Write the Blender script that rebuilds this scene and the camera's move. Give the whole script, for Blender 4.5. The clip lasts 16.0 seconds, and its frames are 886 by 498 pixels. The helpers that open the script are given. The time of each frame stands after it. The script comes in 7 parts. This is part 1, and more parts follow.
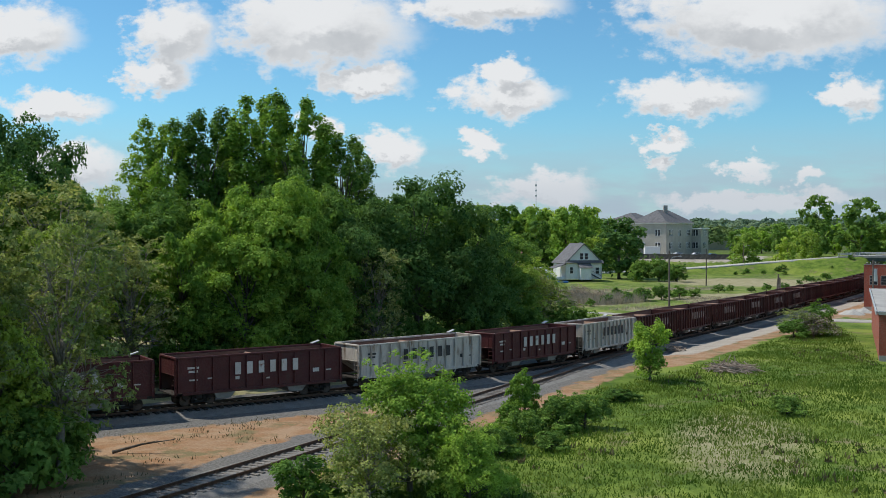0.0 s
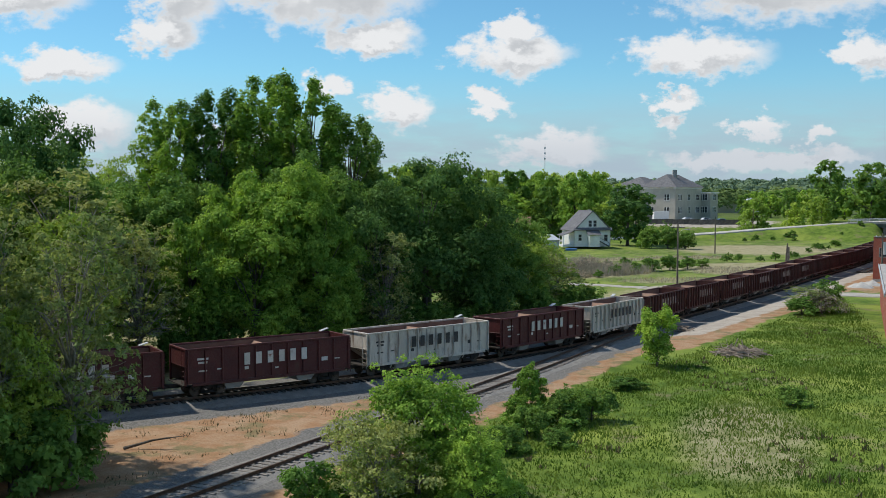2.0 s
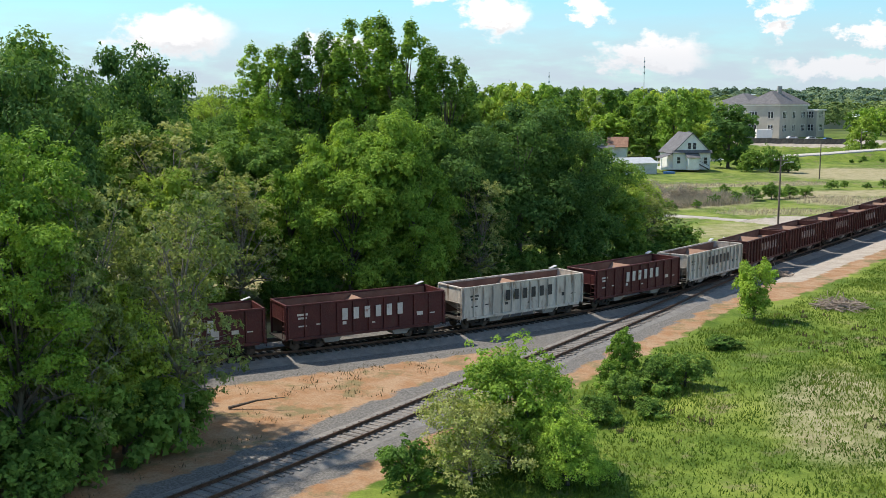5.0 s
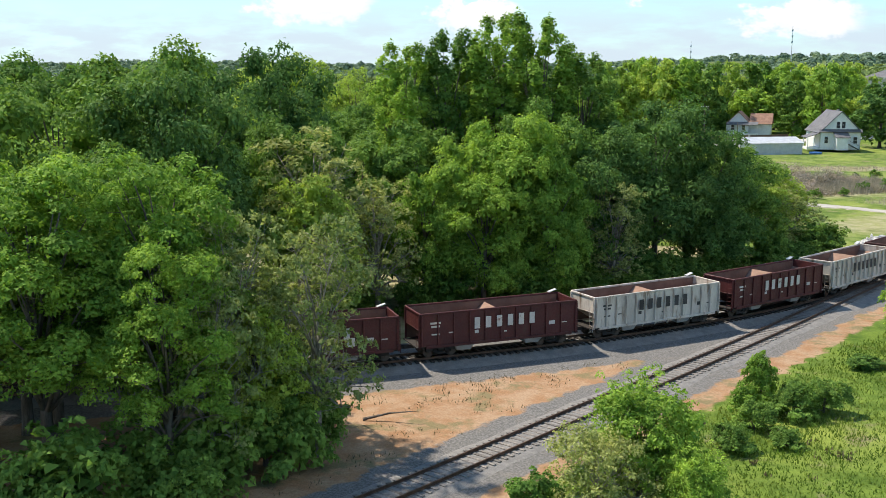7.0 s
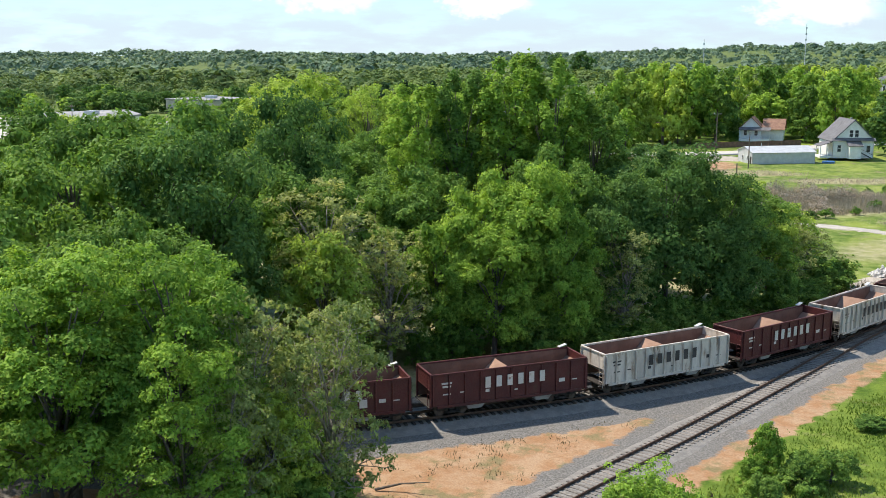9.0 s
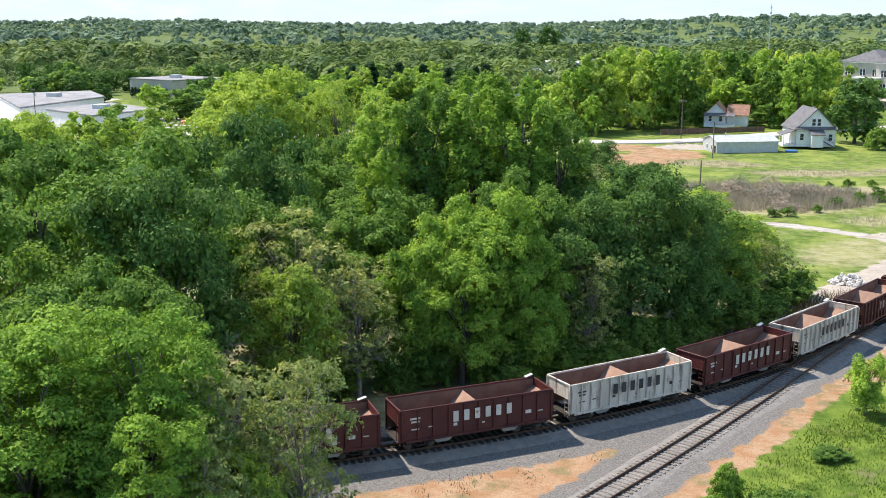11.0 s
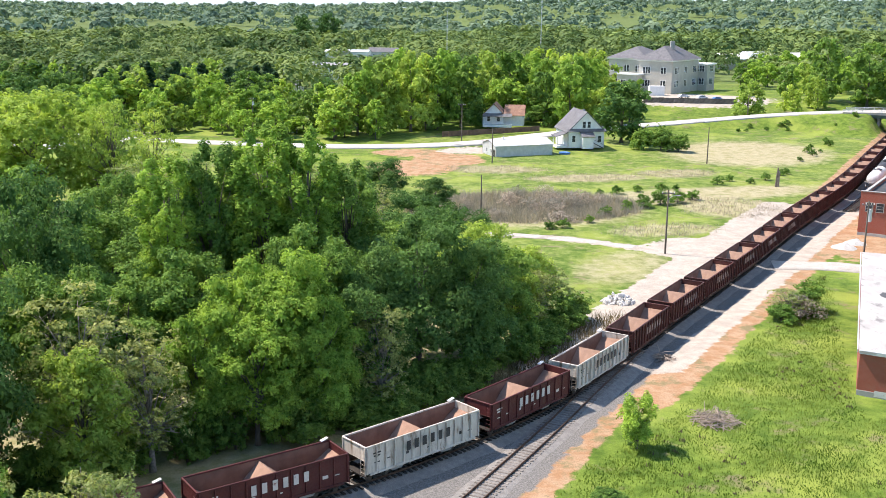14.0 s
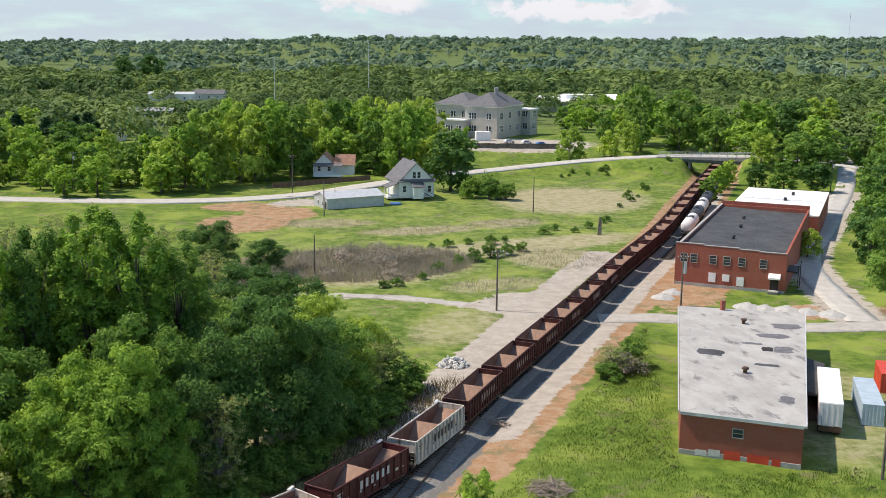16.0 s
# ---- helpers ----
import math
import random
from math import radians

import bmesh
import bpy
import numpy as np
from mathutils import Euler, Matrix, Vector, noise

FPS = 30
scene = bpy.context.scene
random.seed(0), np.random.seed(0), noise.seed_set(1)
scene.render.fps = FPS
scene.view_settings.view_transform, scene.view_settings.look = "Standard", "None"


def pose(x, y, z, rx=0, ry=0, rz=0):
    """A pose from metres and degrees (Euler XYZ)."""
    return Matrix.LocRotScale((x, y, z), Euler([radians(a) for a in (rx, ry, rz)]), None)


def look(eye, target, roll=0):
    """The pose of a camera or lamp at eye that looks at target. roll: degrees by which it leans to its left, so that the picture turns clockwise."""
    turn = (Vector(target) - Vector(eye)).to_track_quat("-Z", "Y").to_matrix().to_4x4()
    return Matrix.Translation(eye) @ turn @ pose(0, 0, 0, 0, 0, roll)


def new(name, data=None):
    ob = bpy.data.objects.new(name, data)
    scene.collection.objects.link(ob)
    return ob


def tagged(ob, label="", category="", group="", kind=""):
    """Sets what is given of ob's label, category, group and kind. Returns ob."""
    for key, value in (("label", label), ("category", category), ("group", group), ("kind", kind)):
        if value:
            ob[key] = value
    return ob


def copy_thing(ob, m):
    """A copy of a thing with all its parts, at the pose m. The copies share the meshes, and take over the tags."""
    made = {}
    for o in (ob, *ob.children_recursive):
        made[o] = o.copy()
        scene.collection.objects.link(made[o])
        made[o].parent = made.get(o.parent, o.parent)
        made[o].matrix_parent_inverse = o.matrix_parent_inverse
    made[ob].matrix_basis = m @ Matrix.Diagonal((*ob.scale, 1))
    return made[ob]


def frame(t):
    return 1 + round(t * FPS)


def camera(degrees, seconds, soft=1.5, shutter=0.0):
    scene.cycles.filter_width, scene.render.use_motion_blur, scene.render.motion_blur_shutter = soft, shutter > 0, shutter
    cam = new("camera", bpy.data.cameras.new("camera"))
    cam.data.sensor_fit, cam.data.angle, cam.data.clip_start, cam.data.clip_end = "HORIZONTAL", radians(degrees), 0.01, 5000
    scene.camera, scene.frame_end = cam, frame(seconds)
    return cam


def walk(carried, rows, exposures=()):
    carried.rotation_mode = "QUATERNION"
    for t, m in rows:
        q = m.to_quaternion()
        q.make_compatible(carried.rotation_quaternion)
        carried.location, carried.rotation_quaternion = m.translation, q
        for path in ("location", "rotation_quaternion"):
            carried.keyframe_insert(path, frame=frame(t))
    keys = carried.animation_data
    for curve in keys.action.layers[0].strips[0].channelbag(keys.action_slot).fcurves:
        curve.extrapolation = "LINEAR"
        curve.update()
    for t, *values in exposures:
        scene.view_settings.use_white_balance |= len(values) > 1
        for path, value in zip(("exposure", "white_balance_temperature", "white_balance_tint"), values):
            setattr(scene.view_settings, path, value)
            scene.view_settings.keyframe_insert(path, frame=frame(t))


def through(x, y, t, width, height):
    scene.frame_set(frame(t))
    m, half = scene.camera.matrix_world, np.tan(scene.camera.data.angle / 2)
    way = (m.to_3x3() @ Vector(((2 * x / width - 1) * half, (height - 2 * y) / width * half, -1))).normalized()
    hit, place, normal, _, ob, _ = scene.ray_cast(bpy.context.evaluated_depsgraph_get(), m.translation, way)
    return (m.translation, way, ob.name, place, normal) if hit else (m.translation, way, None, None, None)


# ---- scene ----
cam = camera(45.8, 16.0, soft=0.75)
METRES, EYE, TILT, LEAN, TURN = 31.0, 12.3, -0.8, 0.0, 0.0
ROWS = [
    (0.0, 0.0, 0.0, 0.0, -0.0, 0.0, 0.0),
    (0.5, 0.0005, 0.0003, 0.0179, -0.0, 0.02, -0.01),
    (1.0, 0.001, 0.0004, 0.0353, 0.01, -0.07, -0.01),
    (1.5, 0.0013, 0.0004, 0.0535, 0.19, -1.12, -0.0),
    (2.0, 0.0015, -0.0006, 0.0715, 0.47, -2.23, -0.03),
    (2.5, 0.0011, -0.0005, 0.0903, 0.98, -3.06, -0.05),
    (3.0, 0.0003, -0.0006, 0.1095, 1.67, -3.84, -0.07),
    (5.5, 0.0011, -0.0035, 0.2043, 7.28, -7.83, -0.08),
    (6.0, 0.0012, -0.0032, 0.2276, 9.26, -8.35, -0.09),
    (6.5, 0.0013, -0.0029, 0.2552, 11.41, -8.78, -0.1),
    (7.0, 0.0013, -0.0018, 0.2876, 13.03, -9.06, -0.13),
    (7.5, 0.0013, -0.0013, 0.3297, 13.4, -9.12, -0.15),
    (8.0, 0.0022, -0.0008, 0.3725, 13.7, -9.17, -0.16),
    (10.5, -0.0003, -0.0001, 0.5822, 13.33, -11.02, -0.31),
    (11.0, -0.0009, -0.0005, 0.6203, 11.9, -11.36, -0.32),
    (11.5, -0.0007, -0.002, 0.659, 10.43, -11.7, -0.35),
    (12.0, -0.0011, -0.0042, 0.698, 8.93, -11.98, -0.39),
    (12.5, -0.0011, -0.0055, 0.7363, 7.09, -12.21, -0.41),
    (13.0, -0.001, -0.0076, 0.7741, 4.79, -12.35, -0.42),
    (13.5, -0.0027, -0.0068, 0.8105, 2.48, -12.4, -0.44),
    (14.0, -0.0027, -0.0096, 0.8499, 0.17, -12.35, -0.49),
    (14.5, -0.0038, -0.0104, 0.8875, -2.15, -12.29, -0.51),
    (15.0, -0.0051, -0.01, 0.924, -4.34, -11.55, -0.53),
    (15.5, -0.0061, -0.0087, 0.9613, -6.7, -10.54, -0.54),
    (16.0, -0.0064, -0.0113, 0.9993, -9.07, -10.38, -0.55),
]
walk(cam, [(t, pose(0, 0, EYE, TILT, LEAN, TURN) @ pose(METRES * x, METRES * y, METRES * z, 90 + pitch, roll, yaw)) for t, x, y, z, yaw, pitch, roll in ROWS],
     exposures=[(0.0, -0.05, 6400, 10), (3.0, 0.08, 6500, 11), (5.5, 0.55, 6800, 13), (8.0, 0.74, 6800, 13), (10.5, 0.86, 6750, 15), (12.0, 1.14, 6700, 18), (13.5, 1.2, 6700, 20), (14.5, 0.96, 6750, 18), (15.2, 0.62, 6800, 17), (16.0, 0.42, 6900, 16)])

# ---------------------------------------------------------------- sky and sun
SUN_AZ = math.atan2(-0.94, 0.334)          # from +y towards +x
SUN_EL = radians(55)
sun = new("sun", bpy.data.lights.new("sun", "SUN"))
sun.data.energy, sun.data.angle, sun.data.color = 4.0, radians(1.5), (1.0, 0.93, 0.81)
sun.matrix_world = look((math.sin(SUN_AZ) * math.cos(SUN_EL) * 400, math.cos(SUN_AZ) * math.cos(SUN_EL) * 400, 400 * math.sin(SUN_EL)), (0, 0, 0))


class Nodes:
    """Short-hand for building node trees."""

    def __init__(self, tree):
        self.tree = tree
        tree.nodes.clear()

    def add(self, kind, **sockets):
        n = self.tree.nodes.new(kind)
        for k, v in sockets.items():
            key = int(k[1:]) if k[0] == "i" and k[1:].isdigit() else k.replace("_", " ")
            self.put(n.inputs[key], v)
        return n

    def put(self, socket, v):
        if isinstance(v, bpy.types.NodeSocket):
            self.tree.links.new(v, socket)
        elif isinstance(v, (tuple, list)) and len(v) == 3 and socket.type == "RGBA":
            socket.default_value = (*v, 1)
        else:
            socket.default_value = v

    def math(self, op, a, b=0.0, c=0.0):
        n = self.tree.nodes.new("ShaderNodeMath")
        n.operation = op
        for k, v in enumerate((a, b, c)):
            self.put(n.inputs[k], v)
        return n.outputs[0]

    def vec(self, op, a, b=(0, 0, 0)):
        n = self.tree.nodes.new("ShaderNodeVectorMath")
        n.operation = op
        self.put(n.inputs[0], a), self.put(n.inputs[1], b)
        return n.outputs["Value" if op in ("LENGTH", "DOT_PRODUCT") else "Vector"]

    def mix(self, f, a, b, blend="MIX"):
        n = self.tree.nodes.new("ShaderNodeMix")
        n.data_type, n.blend_type = "RGBA", blend
        self.put(n.inputs[0], f), self.put(n.inputs[6], a), self.put(n.inputs[7], b)
        return n.outputs[2]

    def noise(self, vector, scale, detail=5.0, rough=0.55):
        n = self.add("ShaderNodeTexNoise", Scale=scale, Detail=detail, Roughness=rough)
        self.put(n.inputs["Vector"], vector)
        return n.outputs["Fac"]

    def step(self, v, lo, hi, a=0.0, b=1.0):
        if not isinstance(lo, bpy.types.NodeSocket) and lo > hi:
            lo, hi, a, b = hi, lo, b, a
        n = self.add("ShaderNodeMapRange", From_Min=lo, From_Max=hi, To_Min=a, To_Max=b)
        n.interpolation_type = "SMOOTHSTEP"
        self.put(n.inputs["Value"], v)
        return n.outputs[0]


# cumulus clouds as soft lobes on the plane y = 1: centre and half-size, in hundredths
BIG_CLOUDS = [(-12, 19.5, 11.5, 5.2), (-25.5, 19, 5, 4), (-27, 15.2, 4, 2.4), (-7.5, 14.6, 5.5, 2.2), (4, 21.8, 9.5, 2.8),
              (31, 20.5, 16, 5), (23.5, 13.2, 8, 2.6), (-41, 19, 8, 3.6), (6, 13.2, 6.6, 2.6), (6, 15.6, 3, 1.6)]
SMALL_CLOUDS = [(-37, 12, 6.5, 2.0), (39, 13.2, 3.4, 2.6), (-5, 8.2, 3.8, 2.1), (-11.5, 10.3, 2, 1.6), (3.9, 8.6, 2.5, 1.3),
                (21.1, 9, 3, 1.2), (20.8, 6.8, 1.8, 1.4), (29, 6.4, 3.2, 1.2), (34.5, 5.6, 1.7, 1), (9.6, 4.2, 6, 2.1),
                (30, 3.2, 12, 1.3), (-36, 6.5, 7, 2.6), (-20, 5, 5, 1.8)]
world = bpy.data.worlds.new("sky")
scene.world = world
world.use_nodes = True
w = Nodes(world.node_tree)
sky = w.add("ShaderNodeTexSky")
sky.sky_type, sky.sun_disc, sky.sun_elevation, sky.sun_rotation = "NISHITA", False, SUN_EL, SUN_AZ
sky.altitude, sky.air_density, sky.dust_density, sky.ozone_density = 200.0, 1.0, 0.1, 2.0
way = w.add("ShaderNodeTexCoord").outputs["Generated"]
sep = w.add("ShaderNodeSeparateXYZ", Vector=way)
dx, dy, dz = sep.outputs
ahead = w.math("MAXIMUM", dy, 0.05)
plane = w.add("ShaderNodeCombineXYZ", X=w.math("DIVIDE", dx, ahead), Y=w.math("DIVIDE", dz, ahead), Z=0.0).outputs[0]
wob = w.add("ShaderNodeTexNoise", Scale=38.0, Detail=7.0, Roughness=0.6)
w.put(wob.inputs["Vector"], w.vec("MULTIPLY", plane, (1, 1.5, 1)))
wobble = w.vec("MULTIPLY", w.vec("SUBTRACT", wob.outputs["Color"], (0.5, 0.5, 0.5)), (0.075, 0.05, 0))
bent = w.vec("ADD", plane, wobble)


def lobes(rows, bent):
    out = None
    for cx, cy, rx, ry in rows:
        d = w.vec("LENGTH", w.vec("DIVIDE", w.vec("SUBTRACT", bent, (cx / 100, cy / 100, 0)), (rx / 100, ry / 100, 1)))
        d = w.math("SUBTRACT", 1.0, d)
        out = d if out is None else w.math("SMOOTH_MAX", out, d, 0.12)
    return out


body = w.math("MAXIMUM", lobes(BIG_CLOUDS, bent), lobes(SMALL_CLOUDS, bent))
raised = w.vec("ADD", bent, (-0.006, 0.02, 0))
higher = w.math("MAXIMUM", lobes(BIG_CLOUDS, raised), lobes(SMALL_CLOUDS, raised))
under_side = w.step(w.math("SUBTRACT", higher, body), -0.4, 0.12)
body = w.math("ADD", body, w.math("MULTIPLY", w.math("SUBTRACT", wob.outputs["Fac"], 0.5), 0.9))
# the same kind of cloud all round, out of the camera's sight
dome = w.add("ShaderNodeCombineXYZ", X=w.math("DIVIDE", dx, w.math("MAXIMUM", dz, 0.06)), Y=w.math("DIVIDE", dy, w.math("MAXIMUM", dz, 0.06)), Z=3.0).outputs[0]
rest = w.math("MULTIPLY", w.math("SUBTRACT", w.noise(dome, 0.9, 7.0), 0.53), 6.0)
front = w.math("MULTIPLY", w.step(dy, 0.55, 0.75), w.step(dz, 0.34, 0.26))
body = w.math("ADD", w.math("MULTIPLY", body, front), w.math("MULTIPLY", rest, w.math("SUBTRACT", 1.0, front)))
cover = w.step(body, 0.0, 0.46)
soft_grey = w.math("MULTIPLY", w.step(body, 0.12, 0.6), under_side)
patch = w.step(w.noise(plane, 16.0, 4.0), 0.3, 0.7, 0.55, 1.0)
cloud = w.mix(w.math("MULTIPLY", soft_grey, w.math("MULTIPLY", patch, 0.75)), (6.9, 7.0, 7.05), (3.5, 3.75, 4.0))
cloud = w.mix(w.math("MULTIPLY", w.step(dz, 0.08, 0.03), 0.75), cloud, (4.6, 5.0, 5.45))
streak = w.noise(w.vec("MULTIPLY", plane, (14, 60, 1)), 1.0, 5.0)
low = w.math("MULTIPLY", w.step(dz, 0.12, 0.02), w.step(streak, 0.25, 0.6, 0.6, 1.0))
clear = w.mix(1.0, sky.outputs[0], (0.58, 0.94, 1.04), "MULTIPLY")
air = w.mix(w.math("MULTIPLY", low, 0.92), clear, (3.4, 4.1, 4.9))
seen = w.mix(w.math("MULTIPLY", cover, w.step(dz, -0.01, 0.03)), air, cloud)
back = w.add("ShaderNodeBackground", Color=seen, Strength=0.12)
w.add("ShaderNodeOutputWorld", Surface=back.outputs[0])


# ---------------------------------------------------------------- materials
def surface(name, a, b, scale=3.0, rough=0.8, metal=0.0, bump=0.15, stain=None, stain_at=(0.55, 0.75), stain_scale=0.35,
            vary=0.0, grain=0.1, stretch=(1, 1, 1), world_space=False):
    """A procedural surface: two colours in coarse patches, fine grain, stains of a third colour, and relief."""
    m = bpy.data.materials.new(name)
    m.use_nodes = True
    n = Nodes(m.node_tree)
    at = n.add("ShaderNodeNewGeometry").outputs["Position"] if world_space else n.add("ShaderNodeTexCoord").outputs["Object"]
    if stretch != (1, 1, 1):
        at = n.vec("MULTIPLY", at, stretch)
    col = n.mix(n.step(n.noise(at, scale, 5.0), 0.3, 0.7), a, b)
    fine = n.step(n.noise(at, scale * 9, 4.0), 0.3, 0.7)
    col = n.mix(grain, col, n.mix(fine, (0.25, 0.25, 0.25), (1.6, 1.6, 1.6)), "MULTIPLY")
    if stain:
        col = n.mix(n.step(n.noise(at, stain_scale, 7.0, 0.65), *stain_at), col, stain)
    if vary:
        r = n.add("ShaderNodeObjectInfo").outputs["Random"]
        col = n.mix(1.0, col, n.mix(r, (1 - vary,) * 3, (1 + vary,) * 3), "MULTIPLY")
    lift = n.add("ShaderNodeBump", Strength=bump, Distance=0.05, Height=fine)
    s = n.add("ShaderNodeBsdfPrincipled", Base_Color=col, Metallic=metal, Normal=lift.outputs[0])
    n.put(s.inputs["Roughness"], n.step(fine, 0.0, 1.0, max(rough - 0.12, 0.03), min(rough + 0.12, 1.0)))
    n.add("ShaderNodeOutputMaterial", Surface=s.outputs[0])
    return m


def foliage(name, dark, light, through=0.35, warm=None, patch=0.55):
    """Leaves: each one a little different, each tree too, half translucent."""
    m = bpy.data.materials.new(name)
    m.use_nodes = True
    n = Nodes(m.node_tree)
    geo = n.add("ShaderNodeNewGeometry")
    r = geo.outputs["Random Per Island"]
    each = n.add("ShaderNodeObjectInfo").outputs["Random"]
    at = n.add("ShaderNodeTexCoord").outputs["Object"]
    col = n.mix(r, dark, light)
    col = n.mix(n.step(n.noise(at, patch, 3.0), 0.4, 0.62), n.mix(1.0, col, (0.72, 0.76, 0.8), "MULTIPLY"), n.mix(0.45, col, warm or light))
    col = n.mix(1.0, col, n.mix(each, (0.74, 0.82, 0.8), (1.2, 1.15, 1.12)), "MULTIPLY")
    s = n.add("ShaderNodeBsdfPrincipled", Base_Color=col, Roughness=0.65)
    s.inputs["Specular IOR Level"].default_value = 0.08
    t = n.add("ShaderNodeBsdfTranslucent", Color=n.mix(1.0, col, (1.2, 1.2, 0.75), "MULTIPLY"))
    mixed = n.add("ShaderNodeMixShader", i0=through, i1=s.outputs[0], i2=t.outputs[0])
    n.add("ShaderNodeOutputMaterial", Surface=mixed.outputs[0])
    return m


LEAF_MID = foliage("leaf_mid", (0.1, 0.195, 0.036), (0.26, 0.41, 0.09), 0.34)
LEAF_BRIGHT = foliage("leaf_bright", (0.15, 0.29, 0.038), (0.37, 0.53, 0.095), 0.36)
LEAF_DARK = foliage("leaf_dark", (0.052, 0.12, 0.032), (0.15, 0.275, 0.075), 0.32)
LEAF_YELLOW = foliage("leaf_yellow", (0.25, 0.36, 0.05), (0.5, 0.62, 0.14), 0.42)
LEAF_DRAB = foliage("leaf_drab", (0.19, 0.24, 0.065), (0.45, 0.51, 0.18), 0.4, (0.44, 0.46, 0.21))
LEAF_PINE = foliage("leaf_pine", (0.03, 0.07, 0.033), (0.07, 0.14, 0.055), 0.25)
LEAF_SHRUB = foliage("leaf_shrub", (0.087, 0.185, 0.032), (0.205, 0.348, 0.072), 0.35)
TWIGS = foliage("dry_twigs", (0.33, 0.275, 0.23), (0.5, 0.43, 0.37), 0.3, (0.48, 0.41, 0.36))
FAR_LEAF = foliage("far_leaf", (0.095, 0.155, 0.052), (0.155, 0.235, 0.075), 0.2, (0.34, 0.41, 0.13), patch=0.03)
# far haze as a blue tint, sunlit and cloud-shaded bands as broad colour patches
HAZY_HILL_LEAF = foliage("hazy_hill_leaf", (0.11, 0.18, 0.125), (0.155, 0.235, 0.16), 0.2, (0.25, 0.34, 0.2), patch=0.011)
GRASS = foliage("grass_blade", (0.09, 0.165, 0.024), (0.175, 0.265, 0.046), 0.42, (0.225, 0.265, 0.07), patch=0.22)
STRAW = foliage("dry_grass", (0.125, 0.1, 0.058), (0.22, 0.18, 0.105), 0.2)
GREY_BARK = surface("grey_bark", (0.176, 0.16, 0.14), (0.32, 0.296, 0.264), 4.0, 0.9, bump=0.4)
TIE_DARK = surface("creosoted_tie", (0.024, 0.021, 0.018), (0.06, 0.052, 0.044), 5.0, 0.85, vary=0.3, bump=0.4)
DEAD_BARK = surface("dry_stems", (0.16, 0.124, 0.1), (0.272, 0.224, 0.188), 3.0, 0.9)
BARK = surface("bark", (0.072, 0.06, 0.048), (0.16, 0.14, 0.12), 4.0, 0.9, bump=0.6, stretch=(0.8, 0.8, 0.2))
BALLAST = surface("ballast", (0.168, 0.161, 0.15), (0.237, 0.226, 0.209), 1.7, 0.9, bump=0.35, grain=0.3, stain=(0.25, 0.237, 0.218), stain_at=(0.6, 0.72), stain_scale=0.2, world_space=True)
RAIL = surface("rail_steel", (0.09, 0.055, 0.04), (0.16, 0.1, 0.07), 3.0, 0.55, 0.6)
TIE_WOOD = surface("tie_wood", (0.128, 0.112, 0.1), (0.264, 0.24, 0.212), 5.0, 0.9, vary=0.3, bump=0.4)
MAROON = surface("maroon_paint", (0.056, 0.008, 0.01), (0.084, 0.014, 0.014), 0.8, 0.6, stain=(0.068, 0.03, 0.022), stain_at=(0.52, 0.75), stain_scale=0.9, vary=0.15)
BROWN = surface("brown_paint", (0.06, 0.014, 0.011), (0.104, 0.026, 0.019), 0.8, 0.65, stain=(0.08, 0.036, 0.024), stain_at=(0.5, 0.7), stain_scale=0.8, vary=0.25)
CAR_WHITE = surface("dirty_white_paint", (0.46, 0.42, 0.365), (0.62, 0.575, 0.51), 1.2, 0.65, stain=(0.216, 0.152, 0.104), stain_at=(0.5, 0.68), stain_scale=1.6, stretch=(0.8, 0.8, 0.24))
RUST_IN = surface("rusted_lining", (0.128, 0.072, 0.054), (0.2, 0.116, 0.088), 0.7, 0.9, stain=(0.128, 0.08, 0.068), stain_at=(0.55, 0.8), stain_scale=0.6, vary=0.15)
DUST = surface("tan_dust_sheet", (0.248, 0.152, 0.108), (0.336, 0.212, 0.152), 0.9, 0.95, stain=(0.272, 0.16, 0.12), stain_at=(0.55, 0.8))
UNDER = surface("underframe_black", (0.014, 0.012, 0.011), (0.035, 0.03, 0.026), 2.0, 0.8, stain=(0.09, 0.05, 0.03), stain_at=(0.6, 0.8), stain_scale=1.5)
WHEEL = surface("wheel_steel", (0.06, 0.045, 0.035), (0.13, 0.1, 0.08), 3.0, 0.6, 0.4)
LETTER = surface("letter_white", (0.496, 0.48, 0.448), (0.6, 0.584, 0.552), 2.0, 0.7, stain=(0.24, 0.112, 0.088), stain_at=(0.6, 0.72), stain_scale=1.6)
LETTER_FADED = surface("letter_faded", (0.16, 0.1, 0.085), (0.3, 0.22, 0.19), 1.2, 0.8)
LETTER_BLACK = surface("letter_black", (0.02, 0.02, 0.02), (0.05, 0.05, 0.05), 2.0, 0.7)
GRAFFITI = surface("spray_paint", (0.5, 0.48, 0.2), (0.3, 0.38, 0.25), 2.2, 0.7, stain=(0.6, 0.6, 0.55), stain_at=(0.48, 0.55), stain_scale=2.2)
ASPHALT = surface("pale_asphalt", (0.4, 0.38, 0.344), (0.488, 0.468, 0.424), 0.5, 0.9, stain=(0.16, 0.16, 0.152), stain_at=(0.6, 0.7), stain_scale=0.15, world_space=True)
GRAVEL_ROAD = surface("crushed_stone", (0.352, 0.328, 0.288), (0.432, 0.404, 0.36), 0.6, 0.95, grain=0.25, bump=0.06, stain=(0.24, 0.208, 0.16), stain_at=(0.58, 0.72), stain_scale=0.2, world_space=True)
CONCRETE = surface("concrete", (0.288, 0.28, 0.264), (0.4, 0.384, 0.36), 0.8, 0.9, stain=(0.176, 0.168, 0.16), stain_at=(0.55, 0.75))
